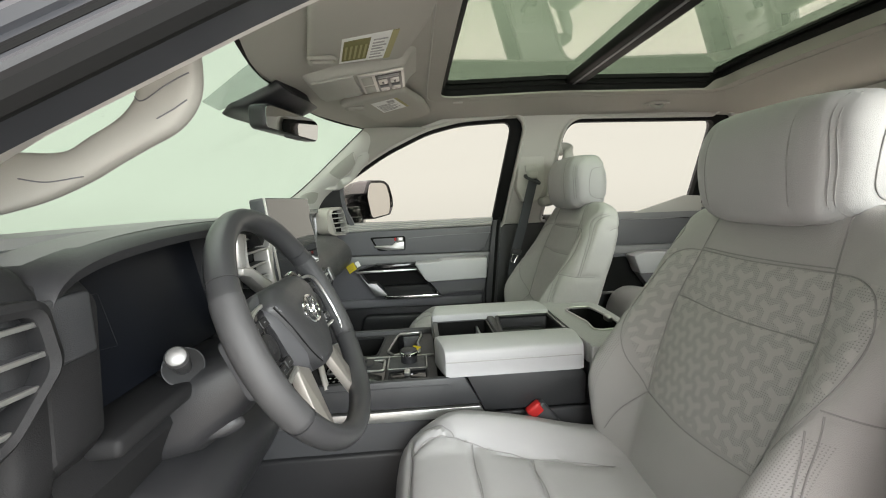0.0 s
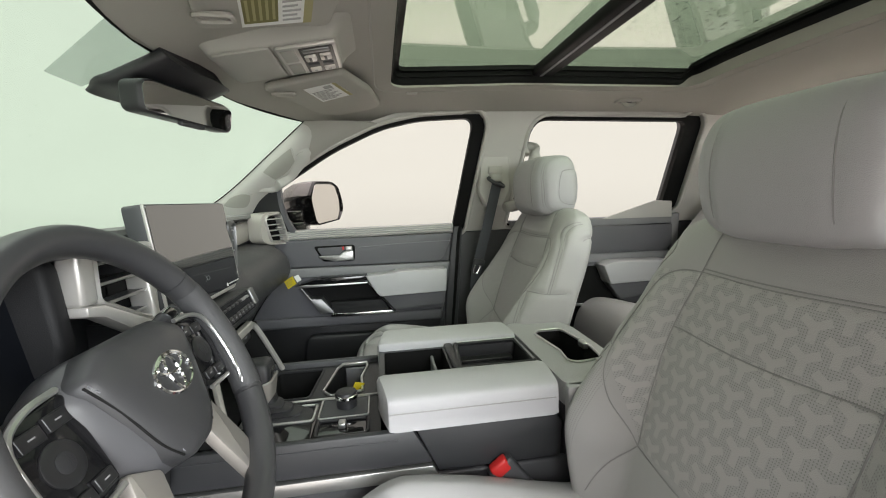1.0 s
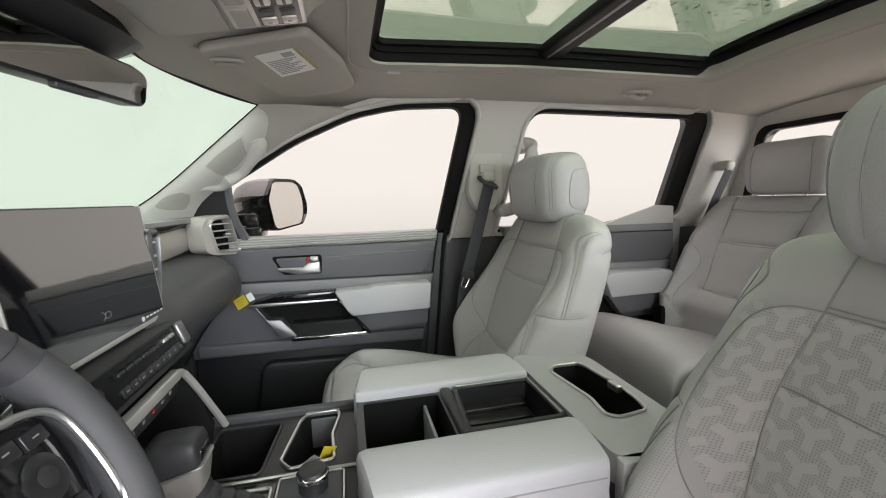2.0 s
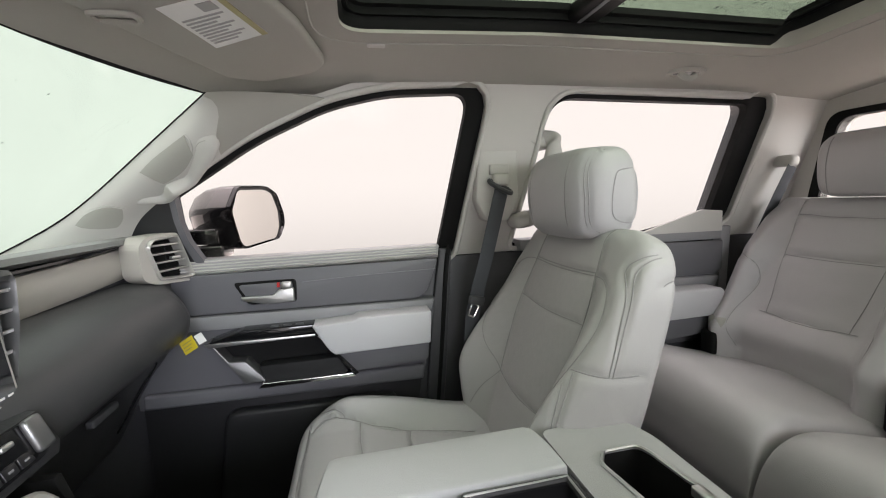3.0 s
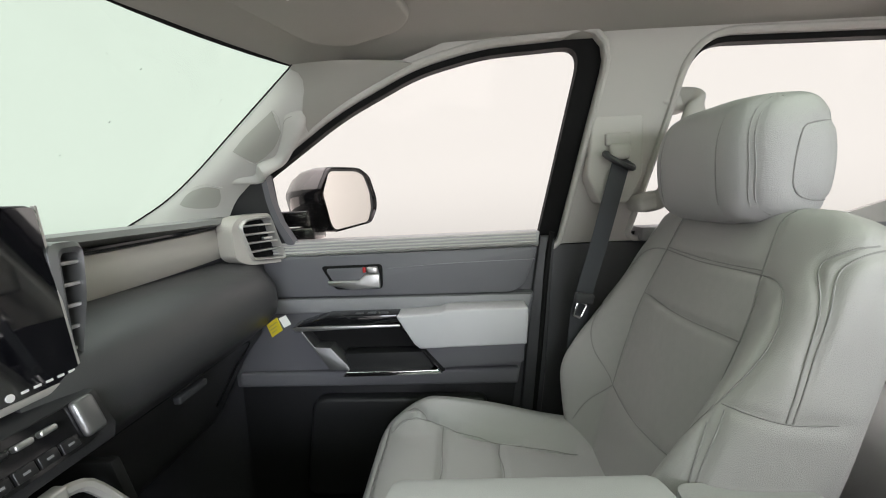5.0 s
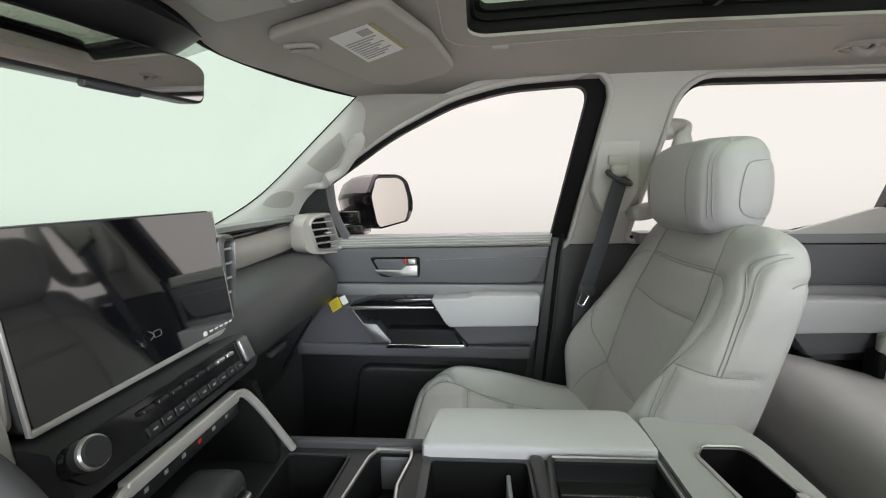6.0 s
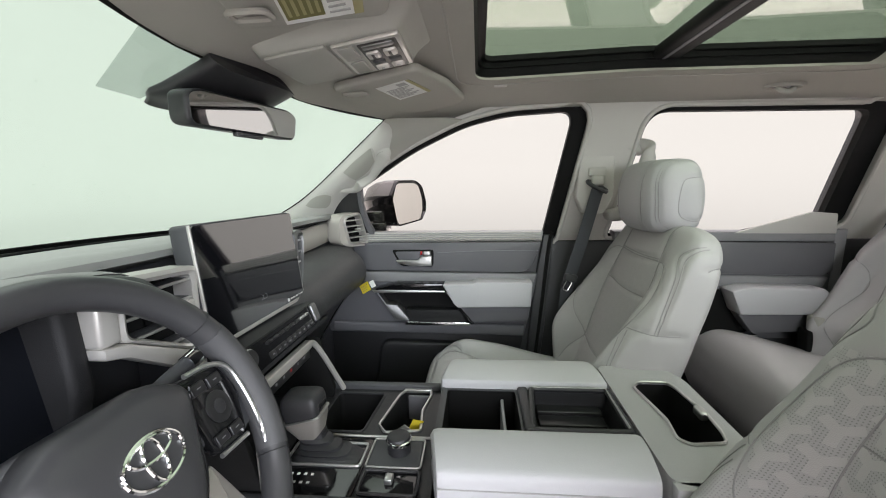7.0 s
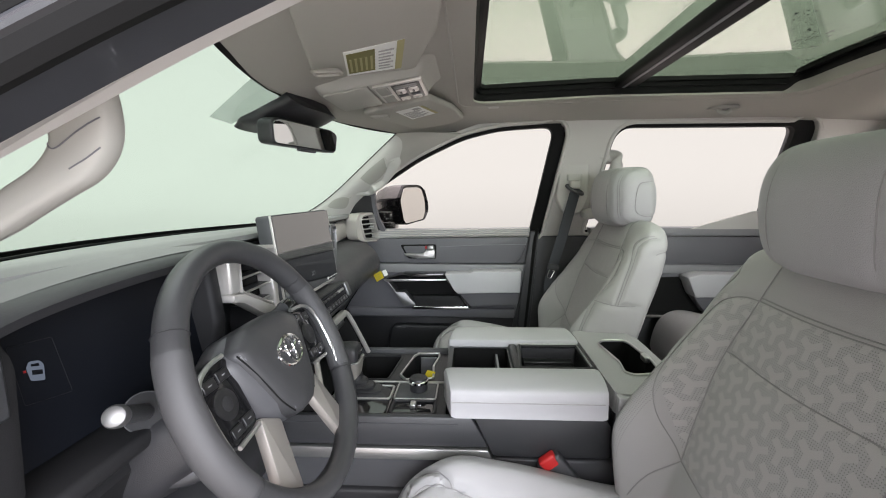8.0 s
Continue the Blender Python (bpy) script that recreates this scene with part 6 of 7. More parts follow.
def vent(name, label, y0, y1, z0, z1, x, slats, turn=0.0, parent=dash, shape=None, frame_mat=None, rim=0.012):
    """An air outlet: frame, dark throat and slats."""
    c = Vector((x, (y0 + y1) / 2, (z0 + z1) / 2))
    m = Matrix.Translation(c) @ pose(0, 0, 0, 0, 0, turn)
    hw, hh = (y1 - y0) / 2, (z1 - z0) / 2
    out = round_poly(shape or [(-hw, -hh), (hw, -hh), (hw, hh), (-hw, hh)], 0.012, 4)
    inn = [(y * (1 - rim / hw), z * (1 - rim / hh)) for y, z in out]
    rings = [[(-0.03, *o), (0.002, *o), (0.006, (o[0] + i[0]) / 2, (o[1] + i[1]) / 2), (0.002, *i), (-0.03, *i)] for o, i in zip(out, inn)]
    v = part(name, place(loft(rings, True, False, True), m), frame_mat or SILVER_SOFT, parent, label)
    part("throat", place(prism(inn, -0.045, -0.028, "x", 0), m), BLACK, v)
    for k in range(slats):
        z = -hh + 2 * hh * (k + 1) / (slats + 1)
        cut = [a[0] + (b[0] - a[0]) * (z - a[1]) / (b[1] - a[1]) for a, b in zip(inn, inn[1:] + inn[:1]) if (a[1] - z) * (b[1] - z) < 0]
        lo, hi = min(cut) - 0.002, max(cut) + 0.002
        sl = part("slat", place(rbox(-0.026, -0.002, lo, hi, z - 0.0018, z + 0.0018, 0.0012), m), DARK, v)
        part("slat_edge", place(rbox(-0.0035, 0.0, lo, hi, z - 0.0022, z + 0.0022, 0.001), m), SILVER, sl)
    part("vane", place(rbox(-0.035, -0.028, -0.002, 0.002, -hh + 0.01, hh - 0.01, 0), m), DARK, v)
    return v


OUTLET = [(-0.046, -0.052), (0.050, -0.060), (0.012, 0.051), (-0.058, 0.046), (-0.072, 0.030)]
pod = vent("side_vent", "pale silver side air vent", 0.6415, 0.7565, 0.748, 0.848, -0.318, 4, -26, shape=OUTLET, rim=0.006)
M = Matrix.Translation((-0.318, 0.699, 0.798)) @ pose(0, 0, 0, 0, 0, -26)
part("surround", place(x_plate(round_poly([(-0.084, -0.044), (-0.050, -0.060), (0.057, -0.068), (0.018, 0.057), (-0.064, 0.053), (-0.086, 0.032)], 0.016, 4), [round_poly(OUTLET, 0.012, 4)], -0.060, -0.004), M), TRIM_WARM, pod, "pale grey vent surround", smooth=False)
part("thumb_tab", place(rbox(-0.006, 0.005, -0.012, 0.012, -0.006, 0.001, 0.002), M), SILVER, pod, "silver thumb tab")
vent("side_vent", "charcoal side air vent with silver slat edges", -0.815, -0.712, 0.690, 0.812, -0.300, 4, -8, shape=[(-0.052, 0.061), (0.044, 0.055), (0.052, 0.0), (0.004, -0.050), (-0.052, -0.061)], frame_mat=DASH_DIM_BLACK)
vent("centre_vent", "pale silver centre air vent", 0.162, 0.222, 0.700, 0.846, -0.306, 5, 0, shape=[(-0.030, -0.073), (-0.020, -0.073), (0.004, 0.010), (0.010, 0.073), (-0.030, 0.073)], frame_mat=DARK_METAL)
part("vent_housing", rbox(-0.43, -0.340, 0.15, 0.206, 0.70, 0.842, 0.008), DARK_SOFT, dash)
part("vent_post", place(rbox(-0.030, 0.004, -0.007, 0.008, -0.086, 0.024, 0.004), pose(-0.316, -0.168, 0.758, 0, -6, 0)), SILVER_SOFT, dash, "pale silver upright beside the screen")
vent("centre_vent", "pale silver centre air vent", -0.292, -0.150, 0.700, 0.838, -0.318, 4, 0, shape=[(-0.071, 0.069), (0.071, 0.060), (0.071, -0.069), (0.040, -0.060), (-0.045, -0.018), (-0.071, -0.008)])
part("vent_bar", rbox(-0.340, -0.312, -0.320, -0.290, 0.762, 0.832, 0.006), SILVER_SOFT, dash, "pale silver upright bar")
part("vent_arm", prism([(-0.320, 0.764), (-0.285, 0.758), (-0.160, 0.698), (-0.150, 0.672), (-0.176, 0.674), (-0.290, 0.742), (-0.320, 0.750)], -0.335, -0.308, "x", 0.004), SILVER_SOFT, dash, "pale silver lower arm")

# instrument hood, cluster and binnacle walls
HOOD = [(-0.715, 0.795), (-0.695, 0.822), (-0.65, 0.838), (-0.56, 0.847), (-0.45, 0.850), (-0.34, 0.848), (-0.27, 0.838), (-0.235, 0.815)]
hood = curve([(0, y, z) for y, z in HOOD], 5)
rings = []
for p in hood:
    t = 0.020
    rings.append([(-0.46, p.y, p.z - 0.006), (-0.33, p.y, p.z + 0.001), (-0.306, p.y, p.z - 0.002), (-0.298, p.y, p.z - 0.010), (-0.302, p.y, p.z - t), (-0.33, p.y, p.z - t - 0.004), (-0.46, p.y, p.z - t - 0.01)])
part("instrument_hood", loft(rings), DARK_SOFT, dash)
rings = []
for p in hood:
    rings.append([(-0.47, p.y * 0.99, p.z - 0.004), (-0.34, p.y * 0.99, p.z + 0.004), (-0.322, p.y * 0.99, p.z + 0.001), (-0.34, p.y * 0.99, p.z - 0.006), (-0.47, p.y * 0.99, p.z - 0.01)])
part("hood_top", loft(rings), DASH_TOP, dash, "grey soft hood top")
part("cluster_floor", rbox(-0.42, -0.300, -0.66, -0.27, 0.628, 0.650, 0.008), DASH_DIM_BLACK, dash)
part("binnacle_left", prism([(-0.315, 0.815), (-0.30, 0.79), (-0.31, 0.66), (-0.34, 0.63), (-0.44, 0.63), (-0.44, 0.83)], -0.715, -0.655, "y", 0.010), DASH_DIM_BLACK, dash)
part("binnacle_panel", rbox(-0.312, -0.2985, -0.722, -0.668, 0.745, 0.802, 0.004), SIDE_PAD, dash, "slate grey panel")
part("binnacle_right", prism([(-0.36, 0.83), (-0.335, 0.82), (-0.325, 0.72), (-0.345, 0.64), (-0.44, 0.63), (-0.44, 0.83)], -0.345, -0.315, "y", 0.010, 3), DASH_DIM_BLACK, dash)
part("knee_panel", along_y([(y, [(-0.46, 0.63), (-0.335, 0.64), (-0.325, 0.60), (-0.36, 0.53), (-0.43, 0.44), (-0.50, 0.42), (-0.55, 0.55)]) for y in (-0.70, -0.16)]), DASH_DIM_BLACK, dash)
knee = [(-0.40, 0.535), (-0.325, 0.528), (-0.295, 0.506), (-0.286, 0.47), (-0.30, 0.42), (-0.34, 0.365), (-0.42, 0.325), (-0.46, 0.42)]
part("knee_bolster", along_y([(y, [(x - 0.03 * e, z - 0.01 * e) for x, z in [tuple(q)[:2] for q in curve([(a, b, 0) for a, b in knee], 3, True)]]) for y, e in ((-0.60, 1.0), (-0.59, 0.4), (-0.57, 0.0), (-0.26, 0.0), (-0.215, 0.3), (-0.20, 1.0))]), DARK_SOFT, dash, "soft charcoal knee bolster")
part("end_cap", prism([(-0.60, 0.80), (-0.33, 0.835), (-0.305, 0.80), (-0.315, 0.66), (-0.40, 0.42), (-0.55, 0.35), (-0.62, 0.5)], -0.745, -0.700, "y", 0.012, 3), DASH_DIM_BLACK, dash)
CLUSTER = material("matt_display", (0.006, 0.007, 0.010), 0.35, vary=0.1, spec=0.25)
cl = thing("instrument_cluster", "dark digital instrument display with a small car picture", "instrument display")
M = pose(-0.372, -0.49, 0.742, 0, -10, 0)
part("display", place(prism(round_poly([(-0.175, -0.085), (0.155, -0.085), (0.155, 0.082), (-0.165, 0.082)], 0.02), -0.008, 0.004, "x", 0), M), CLUSTER, cl, smooth=False)
ICON = glow("display_pale", (0.55, 0.65, 0.8), 0.22)
shrink = pose(0, -0.096, 0.008) @ Matrix.Diagonal((1, 0.8, 0.8, 1)) @ pose(0, 0.096, -0.008)
pic = part("car_picture", place(prism(round_poly([(-0.106, -0.003), (-0.090, -0.009), (-0.086, 0.012), (-0.090, 0.019), (-0.102, 0.022), (-0.107, 0.015)], 0.003, 3), 0.0042, 0.0050, "x", 0), M @ shrink), ICON, cl, "small lit car picture")
part("windscreen", place(prism([(-0.103, 0.004), (-0.091, 0.000), (-0.090, 0.006), (-0.102, 0.010)], 0.0051, 0.0054, "x", 0), M @ shrink), CLUSTER, pic)
part("rear_screen", place(prism([(-0.102, 0.015), (-0.092, 0.012), (-0.092, 0.016), (-0.101, 0.018)], 0.0051, 0.0054, "x", 0), M @ shrink), CLUSTER, pic)
part("brake_light", place(rbox(0.0050, 0.0054, -0.112, -0.109, 0.010, 0.013, 0), M @ shrink), RED, cl)
part("frame_line", place(tube(round_poly([(0.0045, -0.116, -0.022), (0.0045, -0.068, -0.030), (0.0045, -0.072, 0.036), (0.0045, -0.116, 0.040)], 0.002, 2), 0.00022, 4, True), M), DARK_SOFT, cl)

# ---- touchscreen and centre stack ----
scr = thing("touchscreen", "large black central touchscreen with thin silver edge", "touchscreen")
M = pose(-0.308, 0.008, 0.792, 0, -6.2, -1.4)
part("casing", place(prism(round_poly([(-0.158, -0.097), (0.158, -0.097), (0.158, 0.097), (-0.158, 0.097)], 0.008), -0.034, -0.002, "x", 0.004), M), DARK, scr)
part("display", place(prism(round_poly([(-0.155, -0.092), (0.155, -0.092), (0.155, 0.094), (-0.155, 0.094)], 0.006), -0.003, 0.0025, "x", 0), M), SCREEN, scr, "glossy black display glass", smooth=False)
part("lower_edge", place(rbox(-0.006, 0.003, -0.157, 0.157, -0.0995, -0.0925, 0.001), M), SILVER_SOFT, scr, "satin silver edge")
for y in (-0.1590, 0.1555):
    part("side_edge", place(rbox(-0.003, 0.002, y, y + 0.0035, -0.0985, 0.096, 0.001), M), SILVER_SOFT, scr, "satin silver edge")
glyph = part("icon", place(tube(round_poly([(0.003, -0.004, -0.051), (0.003, 0.008, -0.051), (0.003, 0.008, -0.059), (0.003, -0.004, -0.059)], 0.002, 2), 0.0004, 4, True), M), DOOR_MID, scr)
part("stroke", place(tube([(0.003, -0.011, -0.048), (0.003, -0.006, -0.052), (0.003, -0.004, -0.055)], 0.0004, 4), M), DOOR_MID, glyph)
part("stroke", place(tube([(0.003, -0.010, -0.060), (0.003, -0.007, -0.058), (0.003, -0.004, -0.056)], 0.0004, 4), M), DOOR_MID, glyph)
for i in range(5):
    part("icon", place(rbox(0.0024, 0.0032, 0.095 + i * 0.012, 0.102 + i * 0.012, -0.087, -0.0845, 0), M), PAPER, scr)
part("home_button", place(turned([(0.0024, 0.004), (0.0034, 0.004)], 16), M @ pose(0, 0.085, -0.086) @ pose(0, 0, 0, 0, 90, 0)), PAPER, scr)

stack = thing("centre_stack", "black climate control panel with silver knob below the screen", "control panel")
part("body", along_y([(y, [(-0.42, 0.70), (-0.298, 0.689), (-0.272, 0.684), (-0.253, 0.646), (-0.256, 0.630), (-0.275, 0.621), (-0.33, 0.619), (-0.42, 0.619)]) for y in (-0.160, 0.155)]), DARK_SOFT, stack)
M = pose(-0.2615, 0, 0.668, 0, -20, 0)
part("climate_panel", place(prism(round_poly([(-0.148, -0.026), (0.125, -0.026), (0.140, -0.012), (0.140, 0.018), (-0.156, 0.018), (-0.164, -0.002)], 0.010), -0.004, 0.005, "x", 0), M), GLOSS, stack, "glossy black climate panel", smooth=False)
for i in range(9):
    part("button", place(rbox(0.004, 0.008, -0.078 + i * 0.021, -0.060 + i * 0.021, -0.022, -0.010, 0.001), M), SATIN_BLACK, stack)
    part("mark", place(rbox(0.0078, 0.0086, -0.072 + i * 0.021, -0.066 + i * 0.021, -0.0172, -0.0150, 0), M), DOOR_MID, stack)
for i in range(8):
    part("toggle", place(rbox(0.004, 0.012, -0.076 + i * 0.022, -0.060 + i * 0.022, 0.004, 0.010, 0.002), M @ pose(0, 0, 0, 0, 0, 0)), SILVER if i > 5 else SATIN_BLACK, stack)
part("end_bracket", place(rbox(0.003, 0.013, 0.114, 0.138, -0.020, 0.020, 0.005), M), DARK_METAL, stack, "silver end bracket")
part("knob", place(turned([(0.0, 0.019), (0.014, 0.0185), (0.0172, 0.0172), (0.0186, 0.0160), (0.0188, 0.012)], 32), M @ pose(0.004, -0.143, 0.004) @ pose(0, 0, 0, 0, 90, 0) @ Matrix.Diagonal((0.8, 0.8, 1, 1))), DARK_SOFT, stack)
part("knob_ring", place(turned([(0.011, 0.0180), (0.0115, 0.0205), (0.0145, 0.0200), (0.0160, 0.0178)], 32), M @ pose(0.004, -0.143, 0.004) @ pose(0, 0, 0, 0, 90, 0) @ Matrix.Diagonal((0.8, 0.8, 1, 1))), SILVER, stack, "satin silver knob ring")
# silver bracket round the open tray under the panel
HEX = [(-0.214, -0.188, 0.468), (-0.240, -0.152, 0.560), (-0.252, -0.130, 0.602), (-0.254, -0.105, 0.613), (-0.254, 0.085, 0.613), (-0.252, 0.112, 0.602), (-0.240, 0.136, 0.560), (-0.214, 0.175, 0.468)]
path = [Vector(HEX[0])] + [Vector(q) for q in curve([HEX[1], HEX[2], HEX[3]], 4)] + [Vector(q) for q in curve([HEX[4], HEX[5], HEX[6]], 4)] + [Vector(HEX[7])]
part("tray_bracket", tube(path, 0.0065, 8), SILVER_SOFT, stack, "satin silver bracket")
part("bracket_face", rbox(-0.262, -0.247, -0.112, 0.088, 0.603, 0.621, 0.003), SILVER_SOFT, stack, "satin silver bar")
part("red_line", rbox(-0.254, -0.2505, -0.02, 0.02, 0.6015, 0.603, 0), RED, stack)
part("switch_strip", rbox(-0.278, -0.258, -0.118, 0.10, 0.576, 0.603, 0.003), SATIN_BLACK, stack)
for i in range(6):
    part("mark", rbox(-0.2585, -0.2572, -0.085 + i * 0.03, -0.079 + i * 0.03, 0.587, 0.592, 0), DOOR_MID if i != 3 else RED, stack)
part("tray_side", prism([(-0.262, 0.60), (-0.228, 0.480), (-0.232, 0.457), (-0.42, 0.457), (-0.42, 0.60)], 0.150, 0.163, "y", 0.002), BLACK, stack)
part("tray_side", prism([(-0.262, 0.60), (-0.228, 0.480), (-0.232, 0.457), (-0.42, 0.457), (-0.42, 0.60)], -0.175, -0.162, "y", 0.002), BLACK, stack)
part("tray_back", rbox(-0.42, -0.40, -0.16, 0.15, 0.44, 0.61, 0), BLACK, stack)

# ---- steering wheel ----
WC = (-0.184, -0.429, 0.691)
wheel = thing("steering_wheel", "black leather steering wheel with silver lower spokes and round badge", "steering wheel", at=WC)
M = pose(*WC, 0, -25, 0)
ring = [Vector((0, 0.177 * math.cos(a), 0.177 * math.sin(a))) for a in [2 * math.pi * i / 72 for i in range(72)]]


def oval_tube(points, r, flat, n=12):
    rings = []
    for p in points:
        d = Vector((0, p.y, p.z)).normalized()
        rings.append([p + r * math.cos(2 * math.pi * j / n) * d + Vector((flat * r * math.sin(2 * math.pi * j / n), 0, 0)) for j in range(n)])
    return loft(rings, True, False, True)


def oval_tube2(points, r, flat, n=12):
    rings = []
    for p in points:
        d = Vector((0, p.y, p.z)).normalized()
        rings.append([p + r * math.cos(2 * math.pi * j / n) * d + Vector((flat * r * math.sin(2 * math.pi * j / n), 0, 0)) for j in range(n)])
    return loft(rings)


def oval_ring(cy, cz, a, b, r, n=40):
    pts = [Vector((0, cy + a * math.cos(2 * math.pi * j / n), cz + b * math.sin(2 * math.pi * j / n))) for j in range(n)]
    return tube(pts, r, 6, True)


part("rim", place(oval_tube(ring, 0.0165, 1.15), M), WHEEL, wheel)
for a in (35, 145, -28, 208):
    q = [Vector((0.0195 * math.sin(2 * math.pi * j / 16), (0.177 + 0.017 * math.cos(2 * math.pi * j / 16)) * math.cos(radians(a)), (0.177 + 0.017 * math.cos(2 * math.pi * j / 16)) * math.sin(radians(a)))) for j in range(16)]
    part("rim_seam", place(tube(q, 0.0006, 4, True), M), DARK_SOFT, wheel)
hub = round_poly([(-0.108, 0.050), (-0.060, 0.072), (0.060, 0.072), (0.108, 0.050), (0.094, 0.0), (0.066, -0.050), (0.030, -0.072), (-0.030, -0.072), (-0.066, -0.050), (-0.094, 0.0)], 0.016, 4)
rings = [[(x, y * k, z * k) for y, z in hub] for x, k in ((-0.060, 0.72), (-0.030, 0.98), (-0.012, 1.0), (-0.004, 0.98), (0.009, 0.85), (0.015, 0.78), (0.0195, 0.62), (0.021, 0.35))]
part("hub_shell", place(loft([[(x - 0.010, y, z) for x, y, z in r] for r in rings]), M), HUB, wheel, "satin slate hub shell")
rings = [[(x + 0.0, y * k * (0.72 + 0.10 * step(-0.02, 0.07, z)), z * k) for y, z in hub] for x, k in ((-0.030, 1.0), (-0.004, 1.0), (0.006, 0.985), (0.013, 0.93), (0.018, 0.80), (0.021, 0.60), (0.022, 0.35))]
part("airbag_cover", place(loft(rings), M), WHEEL, wheel)
for sg in (-1, 1):
    # black line stands for the groove round the airbag cover
    part("cover_groove", place(tube(curve([(0.0105, sg * 0.084, 0.046), (0.0118, sg * 0.068, 0.012), (0.0118, sg * 0.052, -0.034), (0.0105, sg * 0.034, -0.060)], 6), 0.0011), M), BLACK, wheel)
    for i in range(16):
        k = i / 16
        seam = [Vector((0.0128 + 0.0012 * math.sin(math.pi * q), sg * (0.0815 - 0.049 * q - 0.004 * math.sin(math.pi * q)), 0.046 - 0.106 * q)) for q in (k, k + 0.034)]
        part("stitch", place(tube(seam, 0.0007, 5), M), DOOR_DARK, wheel)
part("column_boss", place(turned([(-0.10, 0.045), (-0.05, 0.05), (-0.03, 0.048)], 28), M @ pose(0, 0, 0, 0, 90, 0)), DARK, wheel)
for sg in (-1, 1):
    arm = round_poly([(sg * 0.075, 0.058), (sg * 0.125, 0.050), (sg * 0.172, 0.045), (sg * 0.176, -0.030), (sg * 0.120, -0.048), (sg * 0.072, -0.010)], 0.010, 3)
    part("side_spoke", place(prism(arm, -0.030, -0.008, "x", 0.004), M), DARK, wheel)
    pod = round_poly([(sg * 0.084, 0.054), (sg * 0.148, 0.047), (sg * 0.158, 0.010), (sg * 0.140, -0.040), (sg * 0.086, -0.036)], 0.010, 3)
    pd = part("button_pod", place(prism(pod, -0.014, -0.003, "x", 0.002), M), GLOSS, wheel, "glossy black button pod")
    flat_on = M @ pose(-0.004, sg * 0.120, 0.006) @ pose(0, 0, 0, 0, 90, 0)
    part("button_ring", place(turned([(0.0, 0.0185), (0.0022, 0.0185), (0.0030, 0.0172), (0.0030, 0.0100)], 28), flat_on), SATIN_BLACK, pd)
    part("button", place(turned([(0.0, 0.0085), (0.0036, 0.0085), (0.0042, 0.0070)], 24), flat_on), DARK_SOFT, pd)
    for y0, y1, z0, z1 in ((0.094, 0.116, 0.030, 0.043), (0.120, 0.142, 0.028, 0.041), (0.092, 0.112, -0.030, -0.018), (0.116, 0.136, -0.032, -0.020)):
        part("button", place(rbox(-0.0035, 0.0004, min(sg * y0, sg * y1), max(sg * y0, sg * y1), z0, z1, 0.0012), M), SATIN_BLACK, pd)
        part("mark", place(rbox(0.0003, 0.0007, sg * (y0 + y1) / 2 - 0.003, sg * (y0 + y1) / 2 + 0.003, (z0 + z1) / 2 - 0.0006, (z0 + z1) / 2 + 0.0006, 0), M), DOOR_MID, pd)
    part("pod_edge", place(tube([(-0.002, sg * 0.090, -0.039), (-0.001, sg * 0.136, -0.042)], 0.0030, 8), M), SILVER, pd, "satin silver edge")
    trim = curve([(0.001, sg * 0.094, 0.056), (0.003, sg * 0.128, 0.053), (0.004, sg * 0.151, 0.040), (0.005, sg * 0.1575, 0.008), (0.005, sg * 0.155, -0.042), (0.001, sg * 0.143, -0.090)], 6)
    part("spoke_trim", place(tube(trim, 0.0030, 8), M), SILVER, wheel, "satin silver trim")
    low = [(sg * 0.042, -0.058), (sg * 0.078, -0.036), (sg * 0.104, -0.120), (sg * 0.108, -0.150), (sg * 0.074, -0.168), (sg * 0.062, -0.130)]
    part("lower_spoke", place(prism(round_poly(low, 0.006, 3), -0.022, -0.006, "x", 0.004), M), SPOKE, wheel, "satin silver lower spoke")
    part("grip_patch", place(oval_tube2([Vector((0, sg * 0.177 * math.cos(a), 0.177 * math.sin(a))) for a in [radians(-26 + 54 * i / 14) for i in range(15)]], 0.0172, 1.15), M), GRIP, wheel, "perforated leather grip")
badge = part("badge", place(oval_ring(0.0, 0.0, 0.031, 0.021, 0.0020), M @ pose(0.0225, 0.005, 0.012)), CHROME, wheel, "chrome oval badge")
part("badge_ring", place(oval_ring(0.0, 0.0, 0.0095, 0.0195, 0.0018), M @ pose(0.0228, 0.005, 0.012)), CHROME, badge)
part("badge_ring", place(oval_ring(0.0, 0.0095, 0.022, 0.0095, 0.0018), M @ pose(0.0228, 0.005, 0.012)), CHROME, badge)

col = thing("steering_column", "grey plastic steering column shroud with stalks", "steering column")
rings = []
for x, w, h, z in ((-0.40, 0.105, 0.130, 0.600), (-0.31, 0.108, 0.135, 0.622), (-0.255, 0.092, 0.105, 0.650), (-0.215, 0.065, 0.060, 0.675)):
    rings.append([(x, -0.429 + w * sgn_pow(math.cos(a), 0.6), z + h / 2 * sgn_pow(math.sin(a), 0.6) - 0.02) for a in [2 * math.pi * j / 32 for j in range(32)]])
part("shroud", loft(rings), DARK_SOFT, col)
part("turn_stalk", tube(curve([(-0.318, -0.51, 0.662), (-0.292, -0.56, 0.688), (-0.270, -0.603, 0.710)], 4), 0.010, 12), DARK, col)
part("stalk_end", place(turned([(0.0, 0.010), (0.008, 0.0118), (0.016, 0.0118), (0.021, 0.010), (0.023, 0.006)], 24), pose(-0.276, -0.592, 0.704, 64, 0, 27)), DARK_METAL, col, "satin grey stalk end")
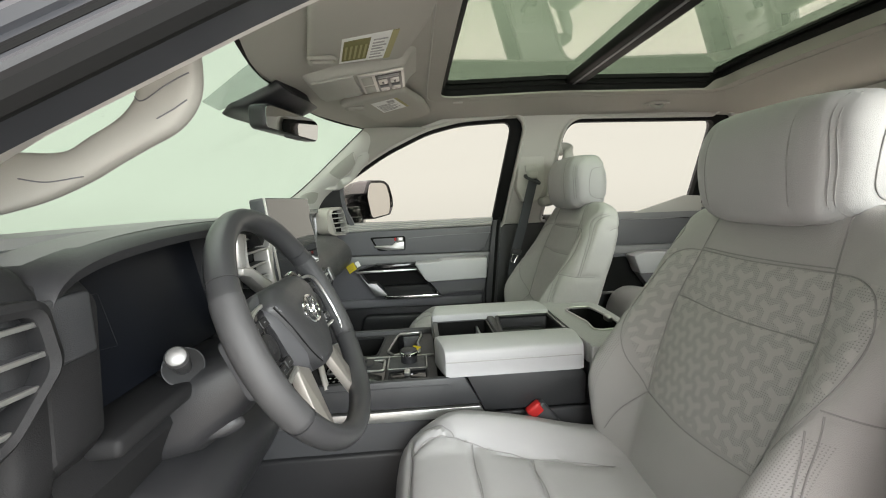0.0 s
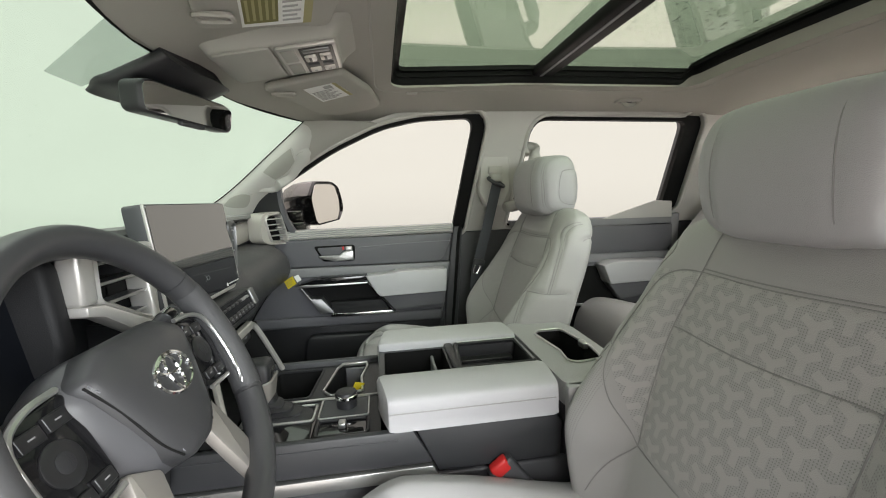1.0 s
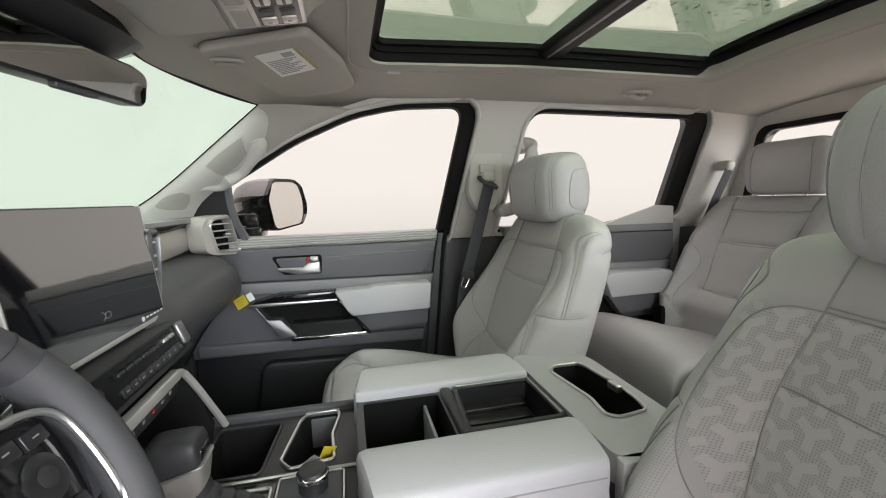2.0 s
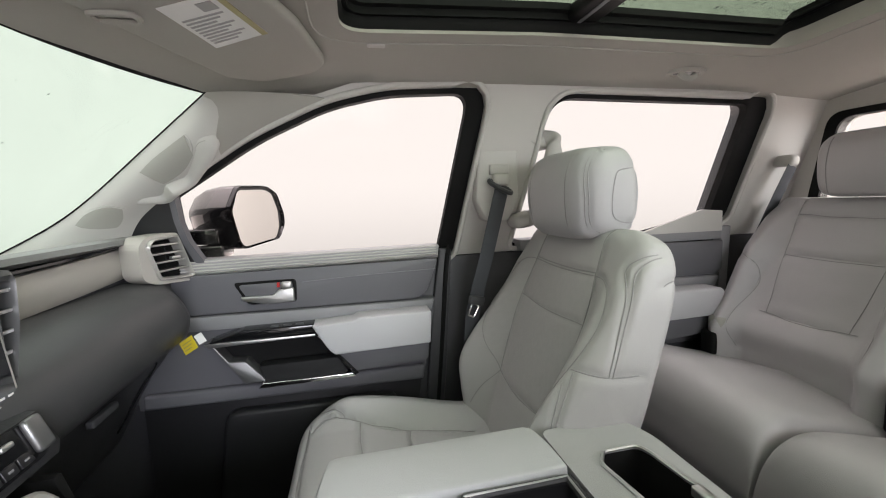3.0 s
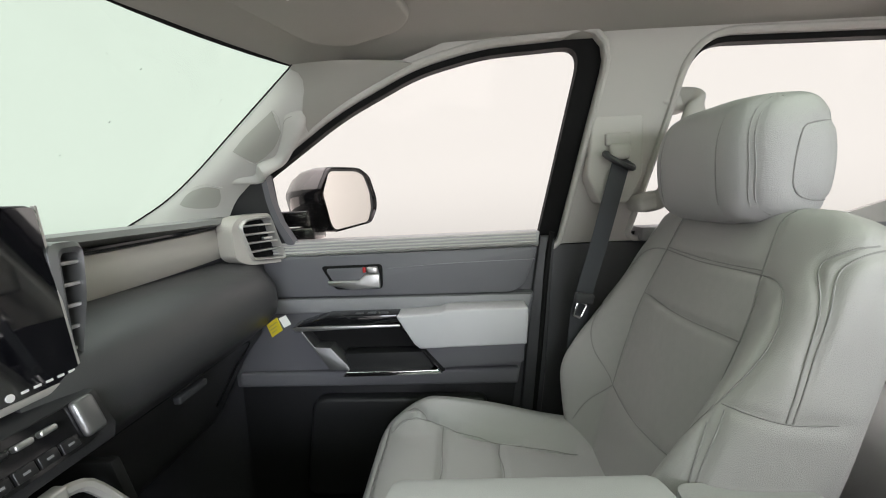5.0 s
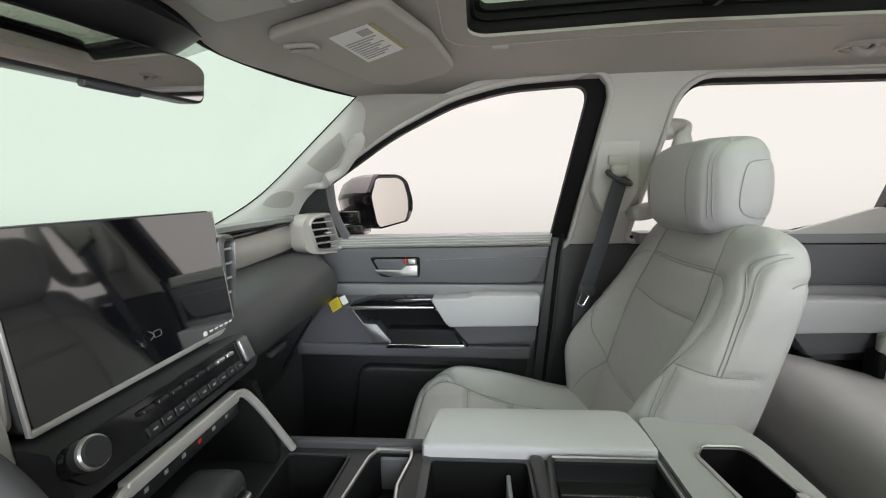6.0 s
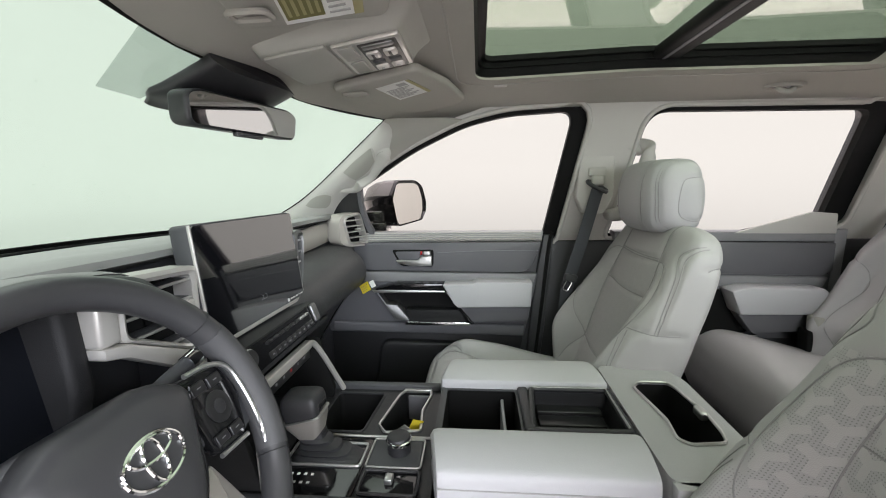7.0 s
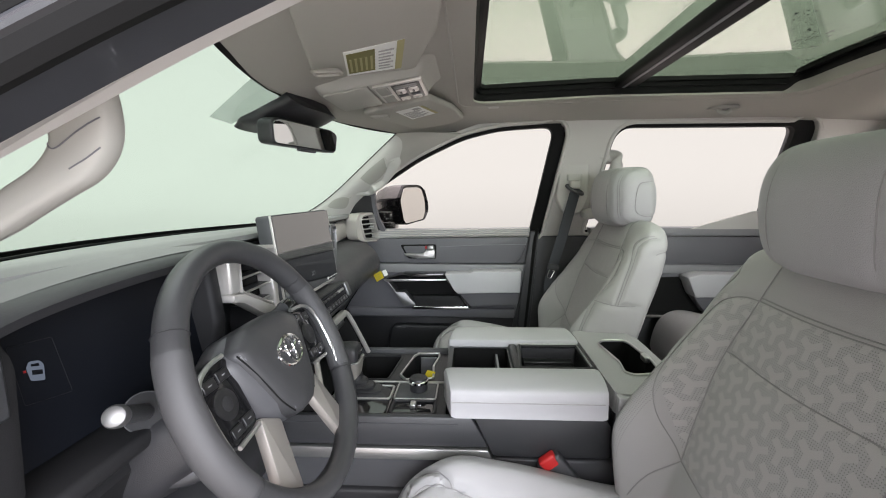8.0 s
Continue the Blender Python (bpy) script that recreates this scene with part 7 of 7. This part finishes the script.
part("stalk_boss", tube([(-0.345, -0.455, 0.636), (-0.326, -0.493, 0.655), (-0.312, -0.521, 0.668)], 0.024, 24), DASH_DIM_BLACK, col)
axis = Vector((0.033, -0.066, 0.032)).to_track_quat("Z", "Y")
part("boss_ring", tube([Vector((-0.312, -0.521, 0.668)) + axis @ Vector((0.024 * math.cos(a), 0.024 * math.sin(a), 0)) for a in [2 * math.pi * j / 28 for j in range(28)]], 0.0009, 6, True), DARK, col)
part("wiper_stalk", tube(curve([(-0.255, -0.37, 0.700), (-0.248, -0.31, 0.722), (-0.245, -0.255, 0.735)], 4), 0.010, 10), DARK, col)
part("stalk_band", tube([(-0.2465, -0.278, 0.730), (-0.2455, -0.262, 0.734)], 0.0112, 12), CHROME, col, "chrome stalk band")
part("tilt_lever", place(turned([(0.0, 0.020), (0.006, 0.022), (0.010, 0.018), (0.012, 0.010)], 24), pose(-0.285, -0.505, 0.575, 78, 0, 20) @ Matrix.Diagonal((1.5, 0.7, 1, 1))), DARK_SOFT, col)

# ---- small things ----
tag = thing("warning_tag", "yellow and white paper tag hanging from the glovebox edge", "paper tag", group="paper tags")
part("yellow_end", place(rbox(-0.021, 0.021, -0.0006, 0.0006, -0.015, 0.015, 0), pose(-0.270, 0.588, 0.610, 0, -30, -28)), YELLOW, tag, "yellow printed end")
part("white_end", place(rbox(-0.008, 0.008, -0.0006, 0.0006, -0.013, 0.010, 0), pose(-0.244, 0.582, 0.626, 0, -24, 12)), PAPER, tag, "white printed end")
for k in range(3):
    part("print_bar", place(rbox(-0.016, 0.014 - 0.004 * k, -0.0011, -0.0007, 0.006 - 0.007 * k, 0.0075 - 0.007 * k, 0), pose(-0.270, 0.588, 0.610, 0, -30, -28)), PRINT, tag)
mat_ob = thing("floor_mat", "dark grey carpet floor mat", "floor mat", group="floor mats")
part("pile", rbox(-0.62, -0.05, -0.64, -0.24, 0.0, 0.012, 0.005), MAT, mat_ob)
mat_ob = thing("floor_mat", "dark grey carpet floor mat", "floor mat", group="floor mats")
part("pile", rbox(-0.62, -0.05, 0.24, 0.66, 0.0, 0.012, 0.005), MAT, mat_ob)
ped = thing("pedals", "black brake and accelerator pedals", "pedals")
part("brake_pedal", place(rbox(-0.008, 0.008, -0.06, 0.06, -0.03, 0.03, 0.006), pose(-0.58, -0.42, 0.20, 0, -35, 0)), BLACK, ped)
part("accelerator", place(rbox(-0.008, 0.008, -0.028, 0.028, -0.09, 0.09, 0.006), pose(-0.58, -0.29, 0.13, 0, -40, 0)), BLACK, ped)
part("arm", tube([(-0.58, -0.42, 0.20), (-0.70, -0.42, 0.40), (-0.72, -0.42, 0.55)], 0.01), BLACK, ped)
part("arm", tube([(-0.60, -0.29, 0.18), (-0.72, -0.29, 0.40), (-0.72, -0.29, 0.55)], 0.01), BLACK, ped)
